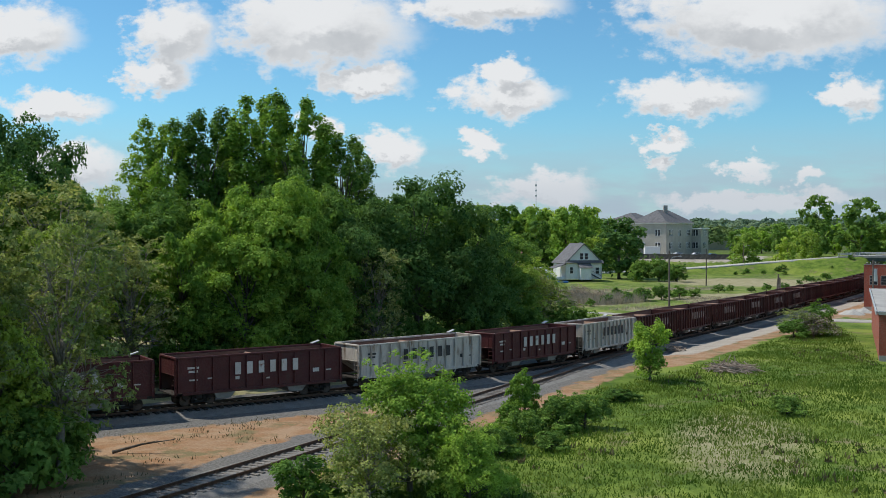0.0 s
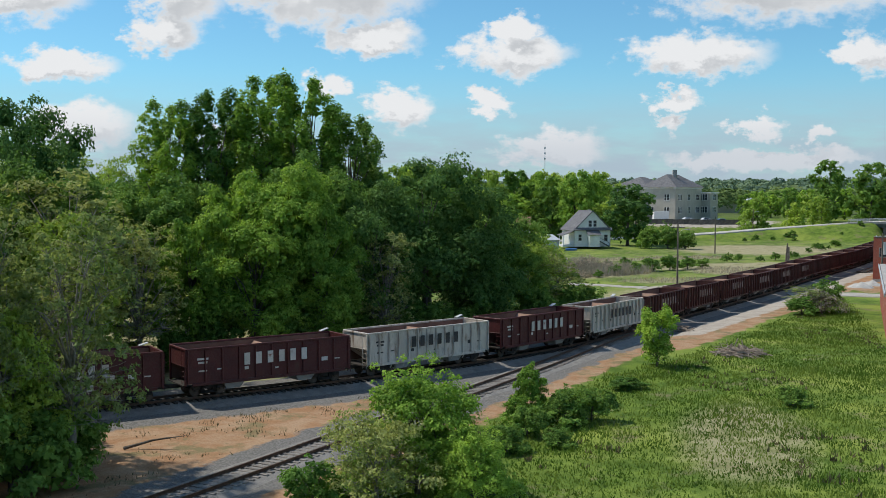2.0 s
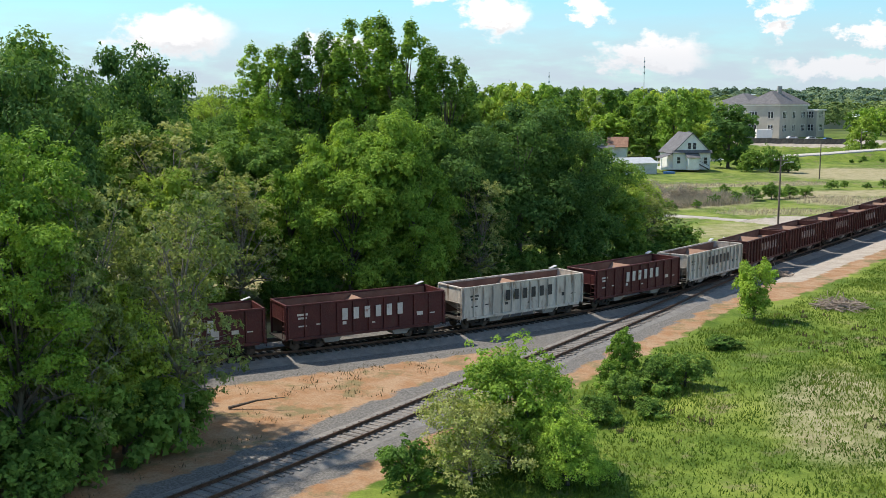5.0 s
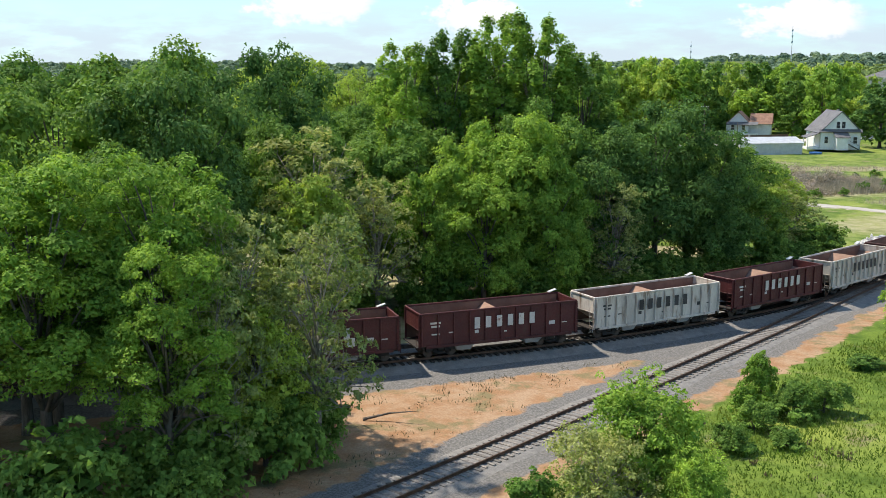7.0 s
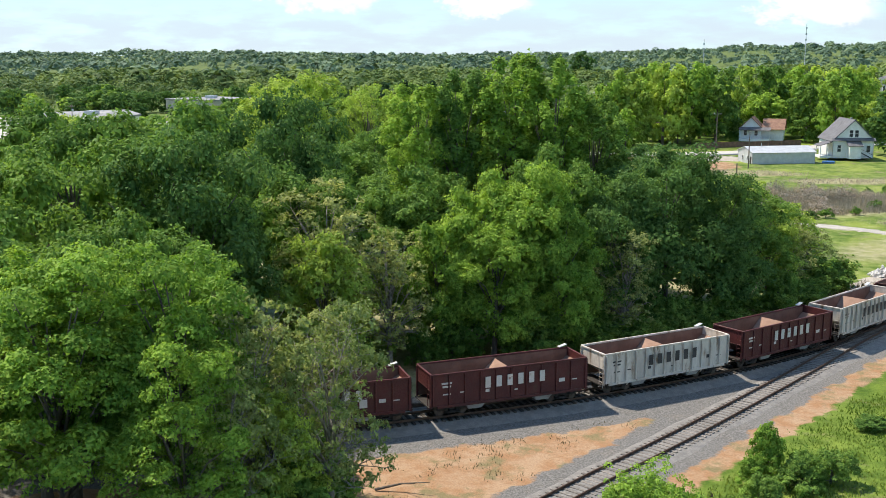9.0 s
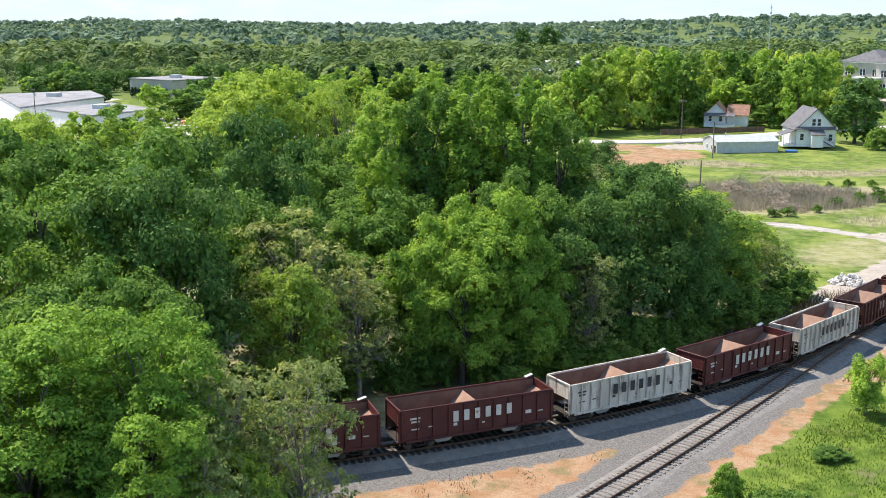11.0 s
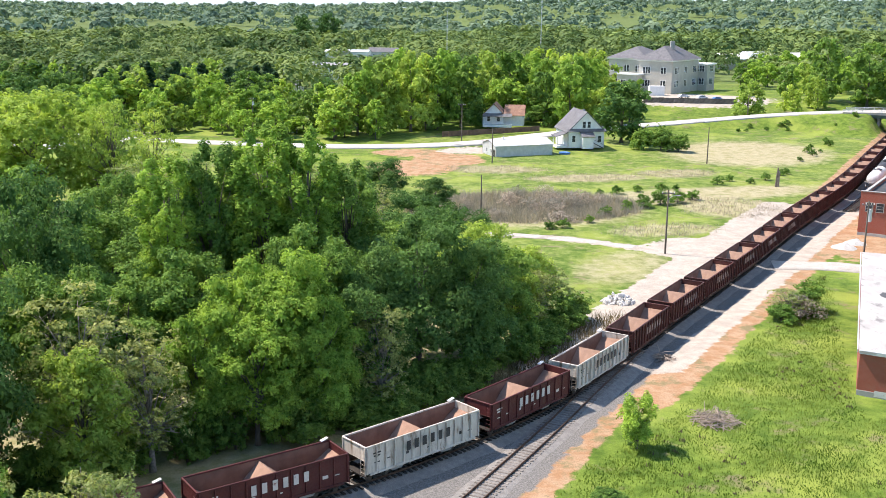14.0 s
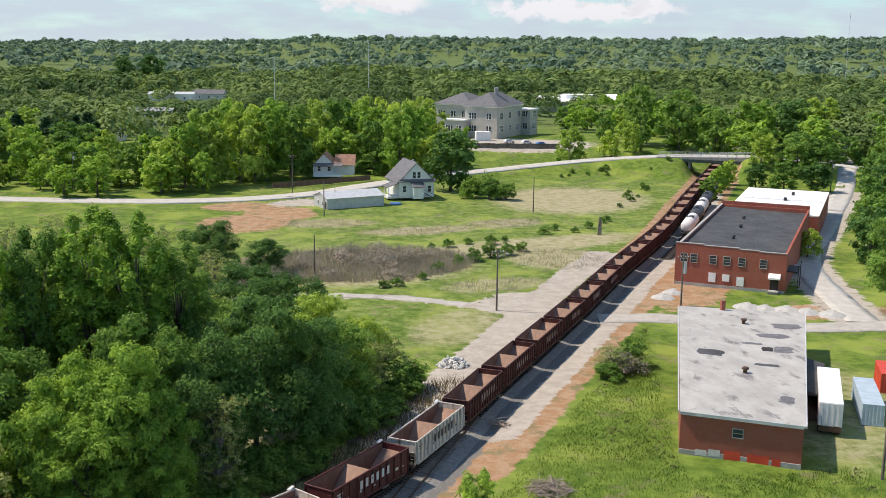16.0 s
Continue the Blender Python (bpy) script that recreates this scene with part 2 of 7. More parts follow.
ROOF_WHITE = surface("worn_white_roof", (0.33, 0.32, 0.3), (0.42, 0.41, 0.385), 0.5, 0.85, stain=(0.17, 0.165, 0.16), stain_at=(0.54, 0.68), stain_scale=0.45, stretch=(1, 0.5, 1))
ROOF_BRIGHT = surface("white_membrane", (0.78, 0.78, 0.78), (0.84, 0.84, 0.83), 0.3, 0.7, stain=(0.55, 0.54, 0.52), stain_at=(0.6, 0.75), stain_scale=0.15)
ROOF_BLACK = surface("tar_roof", (0.036, 0.038, 0.04), (0.068, 0.07, 0.074), 0.25, 0.85, stain=(0.104, 0.104, 0.108), stain_at=(0.6, 0.72), stain_scale=0.2)
SHINGLE = surface("grey_shingle", (0.104, 0.104, 0.11), (0.16, 0.16, 0.17), 1.0, 0.9, grain=0.5)
SHINGLE_RED = surface("brown_shingle", (0.24, 0.13, 0.09), (0.33, 0.19, 0.13), 1.0, 0.9, grain=0.5)
SIDING = surface("white_siding", (0.7, 0.7, 0.69), (0.8, 0.8, 0.79), 0.8, 0.6, stain=(0.55, 0.54, 0.5), stain_at=(0.6, 0.8))
METAL_GREY = surface("pale_metal", (0.46, 0.48, 0.49), (0.56, 0.58, 0.59), 0.8, 0.5, 0.2, stain=(0.36, 0.34, 0.31), stain_at=(0.6, 0.8))
STUCCO = surface("grey_stucco", (0.416, 0.392, 0.344), (0.48, 0.456, 0.4), 0.4, 0.9)
WHITE_TRIM = surface("white_trim", (0.76, 0.76, 0.75), (0.82, 0.82, 0.81), 1.0, 0.5)
PANE_DARK = surface("window_pane", (0.03, 0.035, 0.04), (0.06, 0.07, 0.08), 1.0, 0.15, bump=0.0)
POLE_WOOD = surface("pole_wood", (0.1, 0.08, 0.065), (0.2, 0.165, 0.135), 3.0, 0.9, stretch=(1, 1, 0.2))
IRON = surface("dark_iron", (0.03, 0.032, 0.032), (0.06, 0.062, 0.06), 2.0, 0.6, 0.4)
BRIDGE_GREEN = surface("bridge_girder", (0.05, 0.075, 0.06), (0.09, 0.115, 0.095), 0.8, 0.7, stain=(0.12, 0.08, 0.05), stain_at=(0.6, 0.75))
RED_PAINT = surface("red_paint", (0.5, 0.045, 0.025), (0.62, 0.07, 0.035), 0.8, 0.5, stain=(0.35, 0.08, 0.05), stain_at=(0.6, 0.8))
BLUE_PAINT = surface("blue_paint", (0.03, 0.12, 0.32), (0.05, 0.17, 0.42), 1.0, 0.5)
STONE_PALE = surface("pale_stone", (0.5, 0.49, 0.47), (0.68, 0.67, 0.64), 2.0, 0.9, vary=0.2)
DEAD_WOOD = surface("dead_wood", (0.2, 0.16, 0.13), (0.36, 0.3, 0.25), 3.0, 0.9)
TANK_WHITE = surface("tank_white", (0.66, 0.65, 0.62), (0.75, 0.74, 0.71), 0.8, 0.5, stain=(0.42, 0.36, 0.3), stain_at=(0.58, 0.75), stain_scale=0.5)
TANK_BLACK = surface("tank_black", (0.035, 0.035, 0.038), (0.07, 0.07, 0.075), 0.8, 0.5)
CAR_PAINT = surface("car_paint", (0.6, 0.6, 0.6), (0.68, 0.68, 0.68), 1.0, 0.25, 0.1, bump=0.0)
FLAT_ROOF = surface("grey_flat_roof", (0.2, 0.2, 0.205), (0.29, 0.29, 0.29), 0.2, 0.9, stain=(0.36, 0.36, 0.35), stain_at=(0.56, 0.7), stain_scale=0.1)
FENCE_GREY = surface("grey_fence_wood", (0.1, 0.085, 0.075), (0.18, 0.155, 0.135), 1.0, 0.9, vary=0.2)
FENCE_WOOD = surface("fence_wood", (0.112, 0.068, 0.052), (0.176, 0.104, 0.08), 1.0, 0.9)


def brick_material(name, a, b, mortar):
    m = bpy.data.materials.new(name)
    m.use_nodes = True
    n = Nodes(m.node_tree)
    at = n.add("ShaderNodeTexCoord").outputs["Object"]
    sep = n.add("ShaderNodeSeparateXYZ", Vector=at)
    flat = n.add("ShaderNodeCombineXYZ", X=n.math("SUBTRACT", n.math("MULTIPLY", sep.outputs[0], 0.75), n.math("MULTIPLY", sep.outputs[1], 0.9)), Y=sep.outputs[2], Z=0.0).outputs[0]
    br = n.add("ShaderNodeTexBrick", Vector=flat, Color1=a, Color2=b, Mortar=mortar, Scale=1.0, Mortar_Size=0.008, Brick_Width=0.21, Row_Height=0.075)
    col = n.mix(n.step(n.noise(at, 0.4, 6.0), 0.45, 0.75), br.outputs[0], n.mix(0.6, br.outputs[0], b))
    col = n.mix(n.step(n.noise(at, 1.3, 6.0), 0.62, 0.8), col, n.mix(0.4, col, mortar))
    s = n.add("ShaderNodeBsdfPrincipled", Base_Color=col, Roughness=0.85)
    n.add("ShaderNodeOutputMaterial", Surface=s.outputs[0])
    return m


BRICK = brick_material("red_brick", (0.357, 0.075, 0.041), (0.272, 0.06, 0.034), (0.306, 0.17, 0.128))


# ---------------------------------------------------------------- mesh helpers
def mesh_of(bm, name, material, smooth=False):
    me = bpy.data.meshes.new(name)
    bm.normal_update()
    bm.to_mesh(me)
    bm.free()
    me.materials.append(material)
    if smooth:
        me.polygons.foreach_set("use_smooth", [True] * len(me.polygons))
    return me


def part(name, bm, material, parent, label="", smooth=False):
    ob = new(name, mesh_of(bm, name, material, smooth))
    ob.parent = parent
    if label:
        tagged(ob, label)
    return ob


def share(name, me, parent, m, label=""):
    ob = new(name, me)
    ob.parent = parent
    ob.matrix_basis = m
    if label:
        tagged(ob, label)
    return ob


def thing(name, m, label, category, group="", kind=""):
    ob = new(name)
    ob.matrix_basis = m
    ob.empty_display_size = 0.3
    return tagged(ob, label, category, group, kind)


def solid(name, bm, material, label, category, group="", kind="", m=None, smooth=False):
    ob = new(name, mesh_of(bm, name, material, smooth))
    if m is not None:
        ob.matrix_basis = m
    return tagged(ob, label, category, group, kind)


def box(x0, x1, y0, y1, z0, z1, bm=None, bevel=0.0, m=None):
    own = bmesh.new()
    vs = [own.verts.new(p) for p in ((x0, y0, z0), (x1, y0, z0), (x1, y1, z0), (x0, y1, z0), (x0, y0, z1), (x1, y0, z1), (x1, y1, z1), (x0, y1, z1))]
    for f in ((3, 2, 1, 0), (4, 5, 6, 7), (0, 1, 5, 4), (1, 2, 6, 5), (2, 3, 7, 6), (3, 0, 4, 7)):
        own.faces.new([vs[i] for i in f])
    if bevel:
        bmesh.ops.bevel(own, geom=list(own.edges), offset=bevel, segments=1, affect="EDGES")
    if m is not None:
        own.transform(m)
    if bm is None:
        return own
    me = bpy.data.meshes.new("tmp")
    own.to_mesh(me)
    own.free()
    bm.from_mesh(me)
    bpy.data.meshes.remove(me)
    return bm


def prism(points, z0, z1, bm=None, top=None):
    """An upright prism over a polygon of the plan; top: heights of its upper corners."""
    bm = bm or bmesh.new()
    lo = [bm.verts.new((x, y, z0)) for x, y in points]
    hi = [bm.verts.new((x, y, z1 if top is None else top[i])) for i, (x, y) in enumerate(points)]
    n = len(points)
    for i in range(n):
        bm.faces.new((lo[i], lo[(i + 1) % n], hi[(i + 1) % n], hi[i]))
    bm.faces.new(hi)
    bm.faces.new(lo[::-1])
    bmesh.ops.recalc_face_normals(bm, faces=bm.faces)
    return bm


def slab(a, b, c, d, thick, bm=None):
    """A thin plate over four corners."""
    bm = bm or bmesh.new()
    a, b, c, d = map(Vector, (a, b, c, d))
    n = (b - a).cross(d - a).normalized() * thick
    up = [bm.verts.new(p + n / 2) for p in (a, b, c, d)]
    dn = [bm.verts.new(p - n / 2) for p in (a, b, c, d)]
    bm.faces.new(up)
    bm.faces.new(dn[::-1])
    for i in range(4):
        bm.faces.new((dn[i], dn[(i + 1) % 4], up[(i + 1) % 4], up[i]))
    return bm


def tube(points, radii, sides=6, bm=None):
    """A tapering tube through points."""
    bm = bm or bmesh.new()
    pts = [Vector(p) for p in points]
    rings = []
    for i, p in enumerate(pts):
        d = (pts[min(i + 1, len(pts) - 1)] - pts[max(i - 1, 0)]).normalized()
        u = d.cross(Vector((0.31, 0.95, 0.1))).normalized()
        v = d.cross(u)
        rings.append([bm.verts.new(p + radii[i] * (math.cos(a) * u + math.sin(a) * v)) for a in (2 * math.pi * k / sides for k in range(sides))])
    for r, s in zip(rings, rings[1:]):
        for k in range(sides):
            bm.faces.new((r[k], r[(k + 1) % sides], s[(k + 1) % sides], s[k]))
    bm.faces.new(rings[0][::-1])
    bm.faces.new(rings[-1])
    return bm


def cylinder(p, q, r, sides=12, bm=None):
    return tube([p, q], [r, r], sides, bm)


def smooth01(v, lo, hi):
    t = np.clip((np.asarray(v, float) - lo) / (hi - lo), 0, 1)
    return t * t * (3 - 2 * t)


class Line:
    """A smooth curve through points of the plan, with arc length."""

    def __init__(self, pts, step=0.5):
        p = np.array(pts, float)
        s = np.concatenate([[0], np.cumsum(np.hypot(*np.diff(p[:, :2], axis=0).T))])
        t = np.arange(0, s[-1], step)
        out = []
        for k in range(p.shape[1]):
            m = np.gradient(p[:, k], s)
            i = np.clip(np.searchsorted(s, t, "right") - 1, 0, len(s) - 2)
            h = s[i + 1] - s[i]
            u = (t - s[i]) / h
            out.append((2 * u**3 - 3 * u**2 + 1) * p[i, k] + (u**3 - 2 * u**2 + u) * h * m[i] + (-2 * u**3 + 3 * u**2) * p[i + 1, k] + (u**3 - u**2) * h * m[i + 1])
        self.p = np.stack(out, 1)
        self.s = np.concatenate([[0], np.cumsum(np.hypot(*np.diff(self.p[:, :2], axis=0).T))])
        self.length = self.s[-1]

    def at(self, s):
        return np.array([np.interp(s, self.s, self.p[:, k]) for k in range(self.p.shape[1])])

    def heading(self, s):
        d = self.at(min(s + 1, self.length)) - self.at(max(s - 1, 0))
        return math.atan2(d[1], d[0])

    def nearest(self, x, y):
        """Distance from points to the curve, the side (plus: left), and the third coordinate there."""
        q = self.p[::6]
        x, y = np.asarray(x, float).ravel(), np.asarray(y, float).ravel()
        d2 = np.full(x.shape, 1e12)
        k = np.zeros(x.shape, int)
        for i in range(len(q)):
            e = (x - q[i, 0]) ** 2 + (y - q[i, 1]) ** 2
            near = e < d2
            d2[near], k[near] = e[near], i
        t = np.gradient(q[:, :2], axis=0)[k]
        side = np.sign(t[:, 0] * (y - q[k, 1]) - t[:, 1] * (x - q[k, 0]))
        return np.sqrt(d2), side, (q[k, 2] if q.shape[1] > 2 else 0 * d2), self.s[::6][k]


# ---------------------------------------------------------------- plan: tracks and roads
MAIN = Line([(-110, 22, 0.45), (-70, 42.5, 0.45), (-40, 58.6, 0.45), (-24.5, 67.6, 0.45), (-9, 78, 0.45), (3.2, 89, 0.4), (10, 97, 0.3), (18, 109, 0.1), (27, 124.5, -0.1), (35, 138, -0.3),
             (48, 160, -0.55), (62.2, 184.5, -0.6), (85, 222, -0.7), (114.5, 277, -1), (149, 341, -1.4), (190, 417, -1.6), (240, 505, -1.8)])
SPUR = Line([(-40, 2, 0.15), (-22, 33, 0.15), (-17.7, 41, 0.15), (-13.4, 48.4, 0.15), (-8.9, 56.6, 0.15), (-6, 62, 0.15), (-0.2, 72.3, 0.15), (4.5, 81, 0.16), (9.8, 91, 0.2), (14.9, 101.2, 0.2), (18.9, 109, 0.12), (23, 117, 0.05)])
YARD = Line([(80, 204.5, -0.75), (90, 221, -0.78), (119, 275, -1.1), (153.5, 339, -1.5), (194, 415, -1.7)])
ROAD_FAR = Line([(-150, 318, -1.5), (-90, 308, -1), (-60, 300, -0.8), (-26, 294.5, -0.6), (-9, 296, -0.5), (8, 302, -0.3), (31, 321, 0), (56, 341, 0.2), (74, 350, 0.6), (90, 356, 1.3), (105, 358, 2.4),
                 (122, 356, 3.8), (134, 351, 4.9), (147, 345, 5.6), (161, 337.5, 6.0), (185, 324, 4.5), (215, 306, 2), (260, 290, 0)])
LANE = Line([(36, 167, -0.6), (48, 161.5, -0.45), (64, 158.5, -0.6), (81, 151, -0.5), (100, 150, -0.5), (150, 147, -0.5)])
STREET = Line([(94.5, 153, -0.6), (97, 163, -0.6), (106, 193, -0.9), (138, 244, -0.9), (182, 312, -0.9), (221, 380, -0.9), (260, 450, -0.9)])
STRIP = Line([(11, 110, 0.0), (19.5, 126, -0.3), (29, 143, -0.6), (42, 167, -0.85), (55, 190, -0.9), (69, 213, -0.95)])
SIDE_PATH = Line([(-20, 178, -0.9), (4, 181, -0.9), (18, 179, -0.9), (29, 173.5, -0.9), (40, 166, -0.8)])


def ground_z(x, y):
    x, y = np.asarray(x, float), np.asarray(y, float)
    shape = x.shape
    x, y = x.ravel(), y.ravel()
    z = -0.9 * smooth01(y, 95, 165)
    z = z + 4.6 * smooth01(y, 372, 410) * smooth01(x, 30, 60)
    z = z - 8.0 * smooth01(np.hypot(x, y), 500, 1400) + 26 * smooth01(np.hypot(x, y), 1500, 3600)
    z = z + 30 * smooth01(np.hypot(x, y), 1500, 3400) * smooth01(x, -600, 1500)
    z = z + 9 * smooth01(np.hypot(x, y), 900, 1800) * np.sin(x / 310.0 + 1) * np.sin(y / 420.0)
    d, _, rz, _ = ROAD_FAR.nearest(x, y)
    over = np.maximum(rz - 0.05 - np.maximum(d - 4, 0) * 0.42, z)
    dm, _, mz, _ = MAIN.nearest(x, y)
    cut = smooth01(dm, 6, 11)
    z = np.where(d < 40, z * (1 - cut) + over * cut, z)
    bank = np.maximum(mz - 0.4 - np.maximum(dm - 4, 0) * 0.1, z)
    z = np.where(dm < 14, np.where(dm < 5, mz - 0.38, bank), z)
    near = np.hypot(x, y) < 420
    z = z + near * (0.07 * np.sin(x * 0.7 + 1.3 * np.sin(y * 0.31)) * np.sin(y * 0.53) + 0.04 * np.sin(x * 1.9) * np.sin(y * 1.7)) * smooth01(dm, 4, 8)
    return z.reshape(shape)


def gz(x, y):
    return float(ground_z(np.array([x]), np.array([y]))[0])


# ---------------------------------------------------------------- ground
def cover_layer(n):
    v = n.add("ShaderNodeVertexColor")
    v.layer_name = "cover"
    return v


def ground_material():
    """Grass, dry scrub, sandy soil and spilt stone, mixed by where they lie."""
    m = bpy.data.materials.new("ground_cover")
    m.use_nodes = True
    n = Nodes(m.node_tree)
    at = n.add("ShaderNodeNewGeometry").outputs["Position"]
    layer = cover_layer(n)
    lie = n.add("ShaderNodeSeparateColor", Color=layer.outputs[0])
    broad, mid, fine = n.noise(at, 0.09, 5.0), n.noise(at, 0.55, 6.0, 0.65), n.step(n.noise(at, 7.0, 5.0, 0.7), 0.3, 0.7)
    grass = n.mix(n.step(mid, 0.3, 0.7), (0.058, 0.11, 0.014), (0.15, 0.22, 0.034))
    grass = n.mix(n.math("MULTIPLY", n.step(broad, 0.45, 0.65), 0.75), grass, (0.24, 0.295, 0.056))
    grass = n.mix(n.math("MULTIPLY", n.step(n.noise(at, 0.23, 7.0, 0.7), 0.54, 0.68), 0.8), grass, (0.195, 0.16, 0.101))
    dry = n.mix(n.step(mid, 0.35, 0.65), (0.281, 0.254, 0.136), (0.359, 0.324, 0.207))
    soil = n.mix(n.step(mid, 0.35, 0.65), (0.3, 0.168, 0.088), (0.37, 0.252, 0.158))
    soil = n.mix(n.step(n.noise(at, 0.3, 6.0, 0.7), 0.52, 0.64), soil, (0.197, 0.164, 0.085))
    stone = n.mix(fine, (0.115, 0.112, 0.105), (0.196, 0.19, 0.179))
    stone = n.mix(n.step(mid, 0.5, 0.7), stone, n.mix(fine, (0.132, 0.123, 0.109), (0.214, 0.199, 0.179)))
    crushed = n.mix(n.step(mid, 0.35, 0.65), (0.335, 0.3, 0.255), (0.42, 0.38, 0.325))
    edge = n.math("MULTIPLY", n.math("SUBTRACT", mid, 0.5), 1.3)

    def here(v):
        return n.step(n.math("ADD", v, edge), 0.4, 0.62)
    col = n.mix(n.step(n.math("ADD", lie.outputs[2], n.math("MULTIPLY", edge, 0.7)), 0.1, 0.95), grass, dry)
    col = n.mix(here(lie.outputs[0]), col, soil)
    col = n.mix(here(layer.outputs["Alpha"]), col, crushed)
    col = n.mix(here(lie.outputs[1]), col, stone)
    away = n.vec("LENGTH", n.vec("MULTIPLY", at, (1, 1, 0)))
    col = n.mix(n.math("MULTIPLY", n.step(away, 450, 560), 0.85), col, (0.1, 0.14, 0.045))
    col = n.mix(0.3, col, n.mix(fine, (0.45, 0.45, 0.45), (1.5, 1.5, 1.5)), "MULTIPLY")
    lift = n.add("ShaderNodeBump", Strength=0.3, Distance=0.04, Height=fine)
    s = n.add("ShaderNodeBsdfPrincipled", Base_Color=col, Roughness=0.95, Normal=lift.outputs[0])
    s.inputs["Specular IOR Level"].default_value = 0.15
    n.add("ShaderNodeOutputMaterial", Surface=s.outputs[0])
    return m


def blob(x, y, cx, cy, rx, ry, turn=0.0):
    c, s = math.cos(turn), math.sin(turn)
    u, v = (x - cx) * c + (y - cy) * s, -(x - cx) * s + (y - cy) * c
    return 1 - smooth01(np.hypot(u / rx, v / ry), 0.6, 1.25)


def build_ground():
    xs = np.concatenate([np.linspace(-4300, -500, 24), np.linspace(-460, -120, 35), np.arange(-112, 200, 1.7), np.linspace(204, 500, 30), np.linspace(560, 4300, 24)])
    ys = np.concatenate([np.linspace(-900, -40, 12), np.arange(-30, 30, 4.0), np.arange(30, 240, 1.6), np.arange(240, 430, 2.5), np.linspace(440, 900, 36), np.linspace(960, 4400, 40)])
    X, Y = np.meshgrid(xs, ys)
    Z = ground_z(X, Y)
    nx, ny = len(xs), len(ys)
    co = np.stack([X.ravel(), Y.ravel(), Z.ravel()], 1)
    idx = np.arange(nx * ny).reshape(ny, nx)
    faces = np.stack([idx[:-1, :-1], idx[:-1, 1:], idx[1:, 1:], idx[1:, :-1]], -1).reshape(-1, 4)
    me = bpy.data.meshes.new("ground")
    me.from_pydata(co.tolist(), [], faces.tolist())
    x, y = co[:, 0], co[:, 1]
    dm, sm, _, am = MAIN.nearest(x, y)
    ds, ss, _, asp = SPUR.nearest(x, y)
    between = (sm < 0) & (ss > 0) & (y < 112)
    soil = np.where(between, 0.95, 0.0) * smooth01(dm, 3.5, 6.0)
    soil = np.maximum(soil, np.where((ss < 0) & (y < 112), 1 - smooth01(ds, 4.4, 6.2), 0))
    soil = np.maximum(soil, np.where((sm < 0) & (y > 96), (1 - smooth01(dm, 8.6, 11.0)) * (1 - 0.3 * smooth01(y, 250, 300)), 0))
    soil = np.maximum(soil, np.where((sm > 0) & (y > 200) & (y < 345), 1 - smooth01(dm, 5, 8), 0))
    soil = np.maximum(soil, np.maximum.reduce([0.8 * blob(x, y, -9, 284, 13, 8), 0.8 * blob(x, y, 1, 272, 11, 13), 0.75 * blob(x, y, -8, 258, 13, 15)]))
    soil = np.maximum(soil, blob(x, y, 81, 190, 9, 34, -0.5) * 0.9)
    soil = np.maximum(soil, 0.75 * blob(x, y, 92, 160, 14, 6))
    stone = np.maximum(1 - smooth01(dm, 3.4 + 1.2 * (1 - smooth01(y, 95, 115)), 5.0 + 1.6 * (1 - smooth01(y, 95, 115))), np.where(y < 116, 1 - smooth01(ds, 2.6, 4.2), 0))
    stone = np.maximum(stone, np.where(between & (dm + ds < 9.5), 1.0, 0))
    dry = 0.9 * blob(x, y, 16, 206, 25, 20, 0.15)
    dry = np.maximum(dry, 0.8 * blob(x, y, 52, 222, 40, 9, 0.35))
    dry = np.maximum(dry, np.where((sm > 0) & (y > 135) & (y < 330) & (x > -10), 0.22, 0))
    dry = np.maximum(dry, 0.85 * blob(x, y, 84, 290, 24, 30, -0.6))
    dry = np.maximum(dry, np.maximum.reduce([0.75 * blob(x, y, 34, 244, 17, 6, 0.2), 0.7 * blob(x, y, 12, 256, 14, 7), 0.7 * blob(x, y, 56, 252, 12, 7, 0.3), 0.75 * blob(x, y, 58, 208, 12, 12, 0.8), 0.6 * blob(x, y, 40, 186, 12, 6, 0.3)]))
    dry = np.maximum(dry, 0.6 * blob(x, y, 28, 158, 8, 14, -0.5))
    dry = np.maximum(dry, 0.62 * blob(x, y, 17.5, 62, 4.5, 12, -0.25))
    dry = np.maximum(dry, np.where((sm > 0) & (y > 85) & (y < 150), 1 - smooth01(dm, 6, 12), 0) * 0.8)
    dry = np.maximum(dry, np.where((sm > 0) & (x < 8) & (y < 130) & (y > 60), 0.7, 0))
    strip = 1 - smooth01(STRIP.nearest(x, y)[0], 2.4, 4.6)
    strip = np.maximum(strip, 1 - smooth01(SIDE_PATH.nearest(x, y)[0], 1.2, 2.6))
    strip = np.maximum(strip, blob(x, y, 41, 172, 9, 7, 0.9))
    strip = np.maximum(strip, np.where((sm < 0) & (y > 108) & (y < 300), 0.95 * (1 - smooth01(dm, 6.4, 8.4)), 0))
    strip = np.maximum(strip, blob(x, y, 92, 412, 38, 20, -0.1))
    strip = np.maximum(strip, 0.9 * blob(x, y, 8, 290, 12, 7, 0.3))
    strip = np.maximum(strip, np.where(y < 300, 0.72 * (1 - smooth01(STREET.nearest(x, y)[0], 3.5, 8)), 0))
    dry = np.maximum(dry, 0.55 * blob(x, y, 67, 112, 9, 22, -0.45))
    col = np.stack([soil, stone, dry, strip], 1).astype(np.float32)
    a = me.color_attributes.new("cover", "FLOAT_COLOR", "POINT")
    a.data.foreach_set("color", col.ravel())
    me.materials.append(ground_material())
    me.polygons.foreach_set("use_smooth", [True] * len(me.polygons))
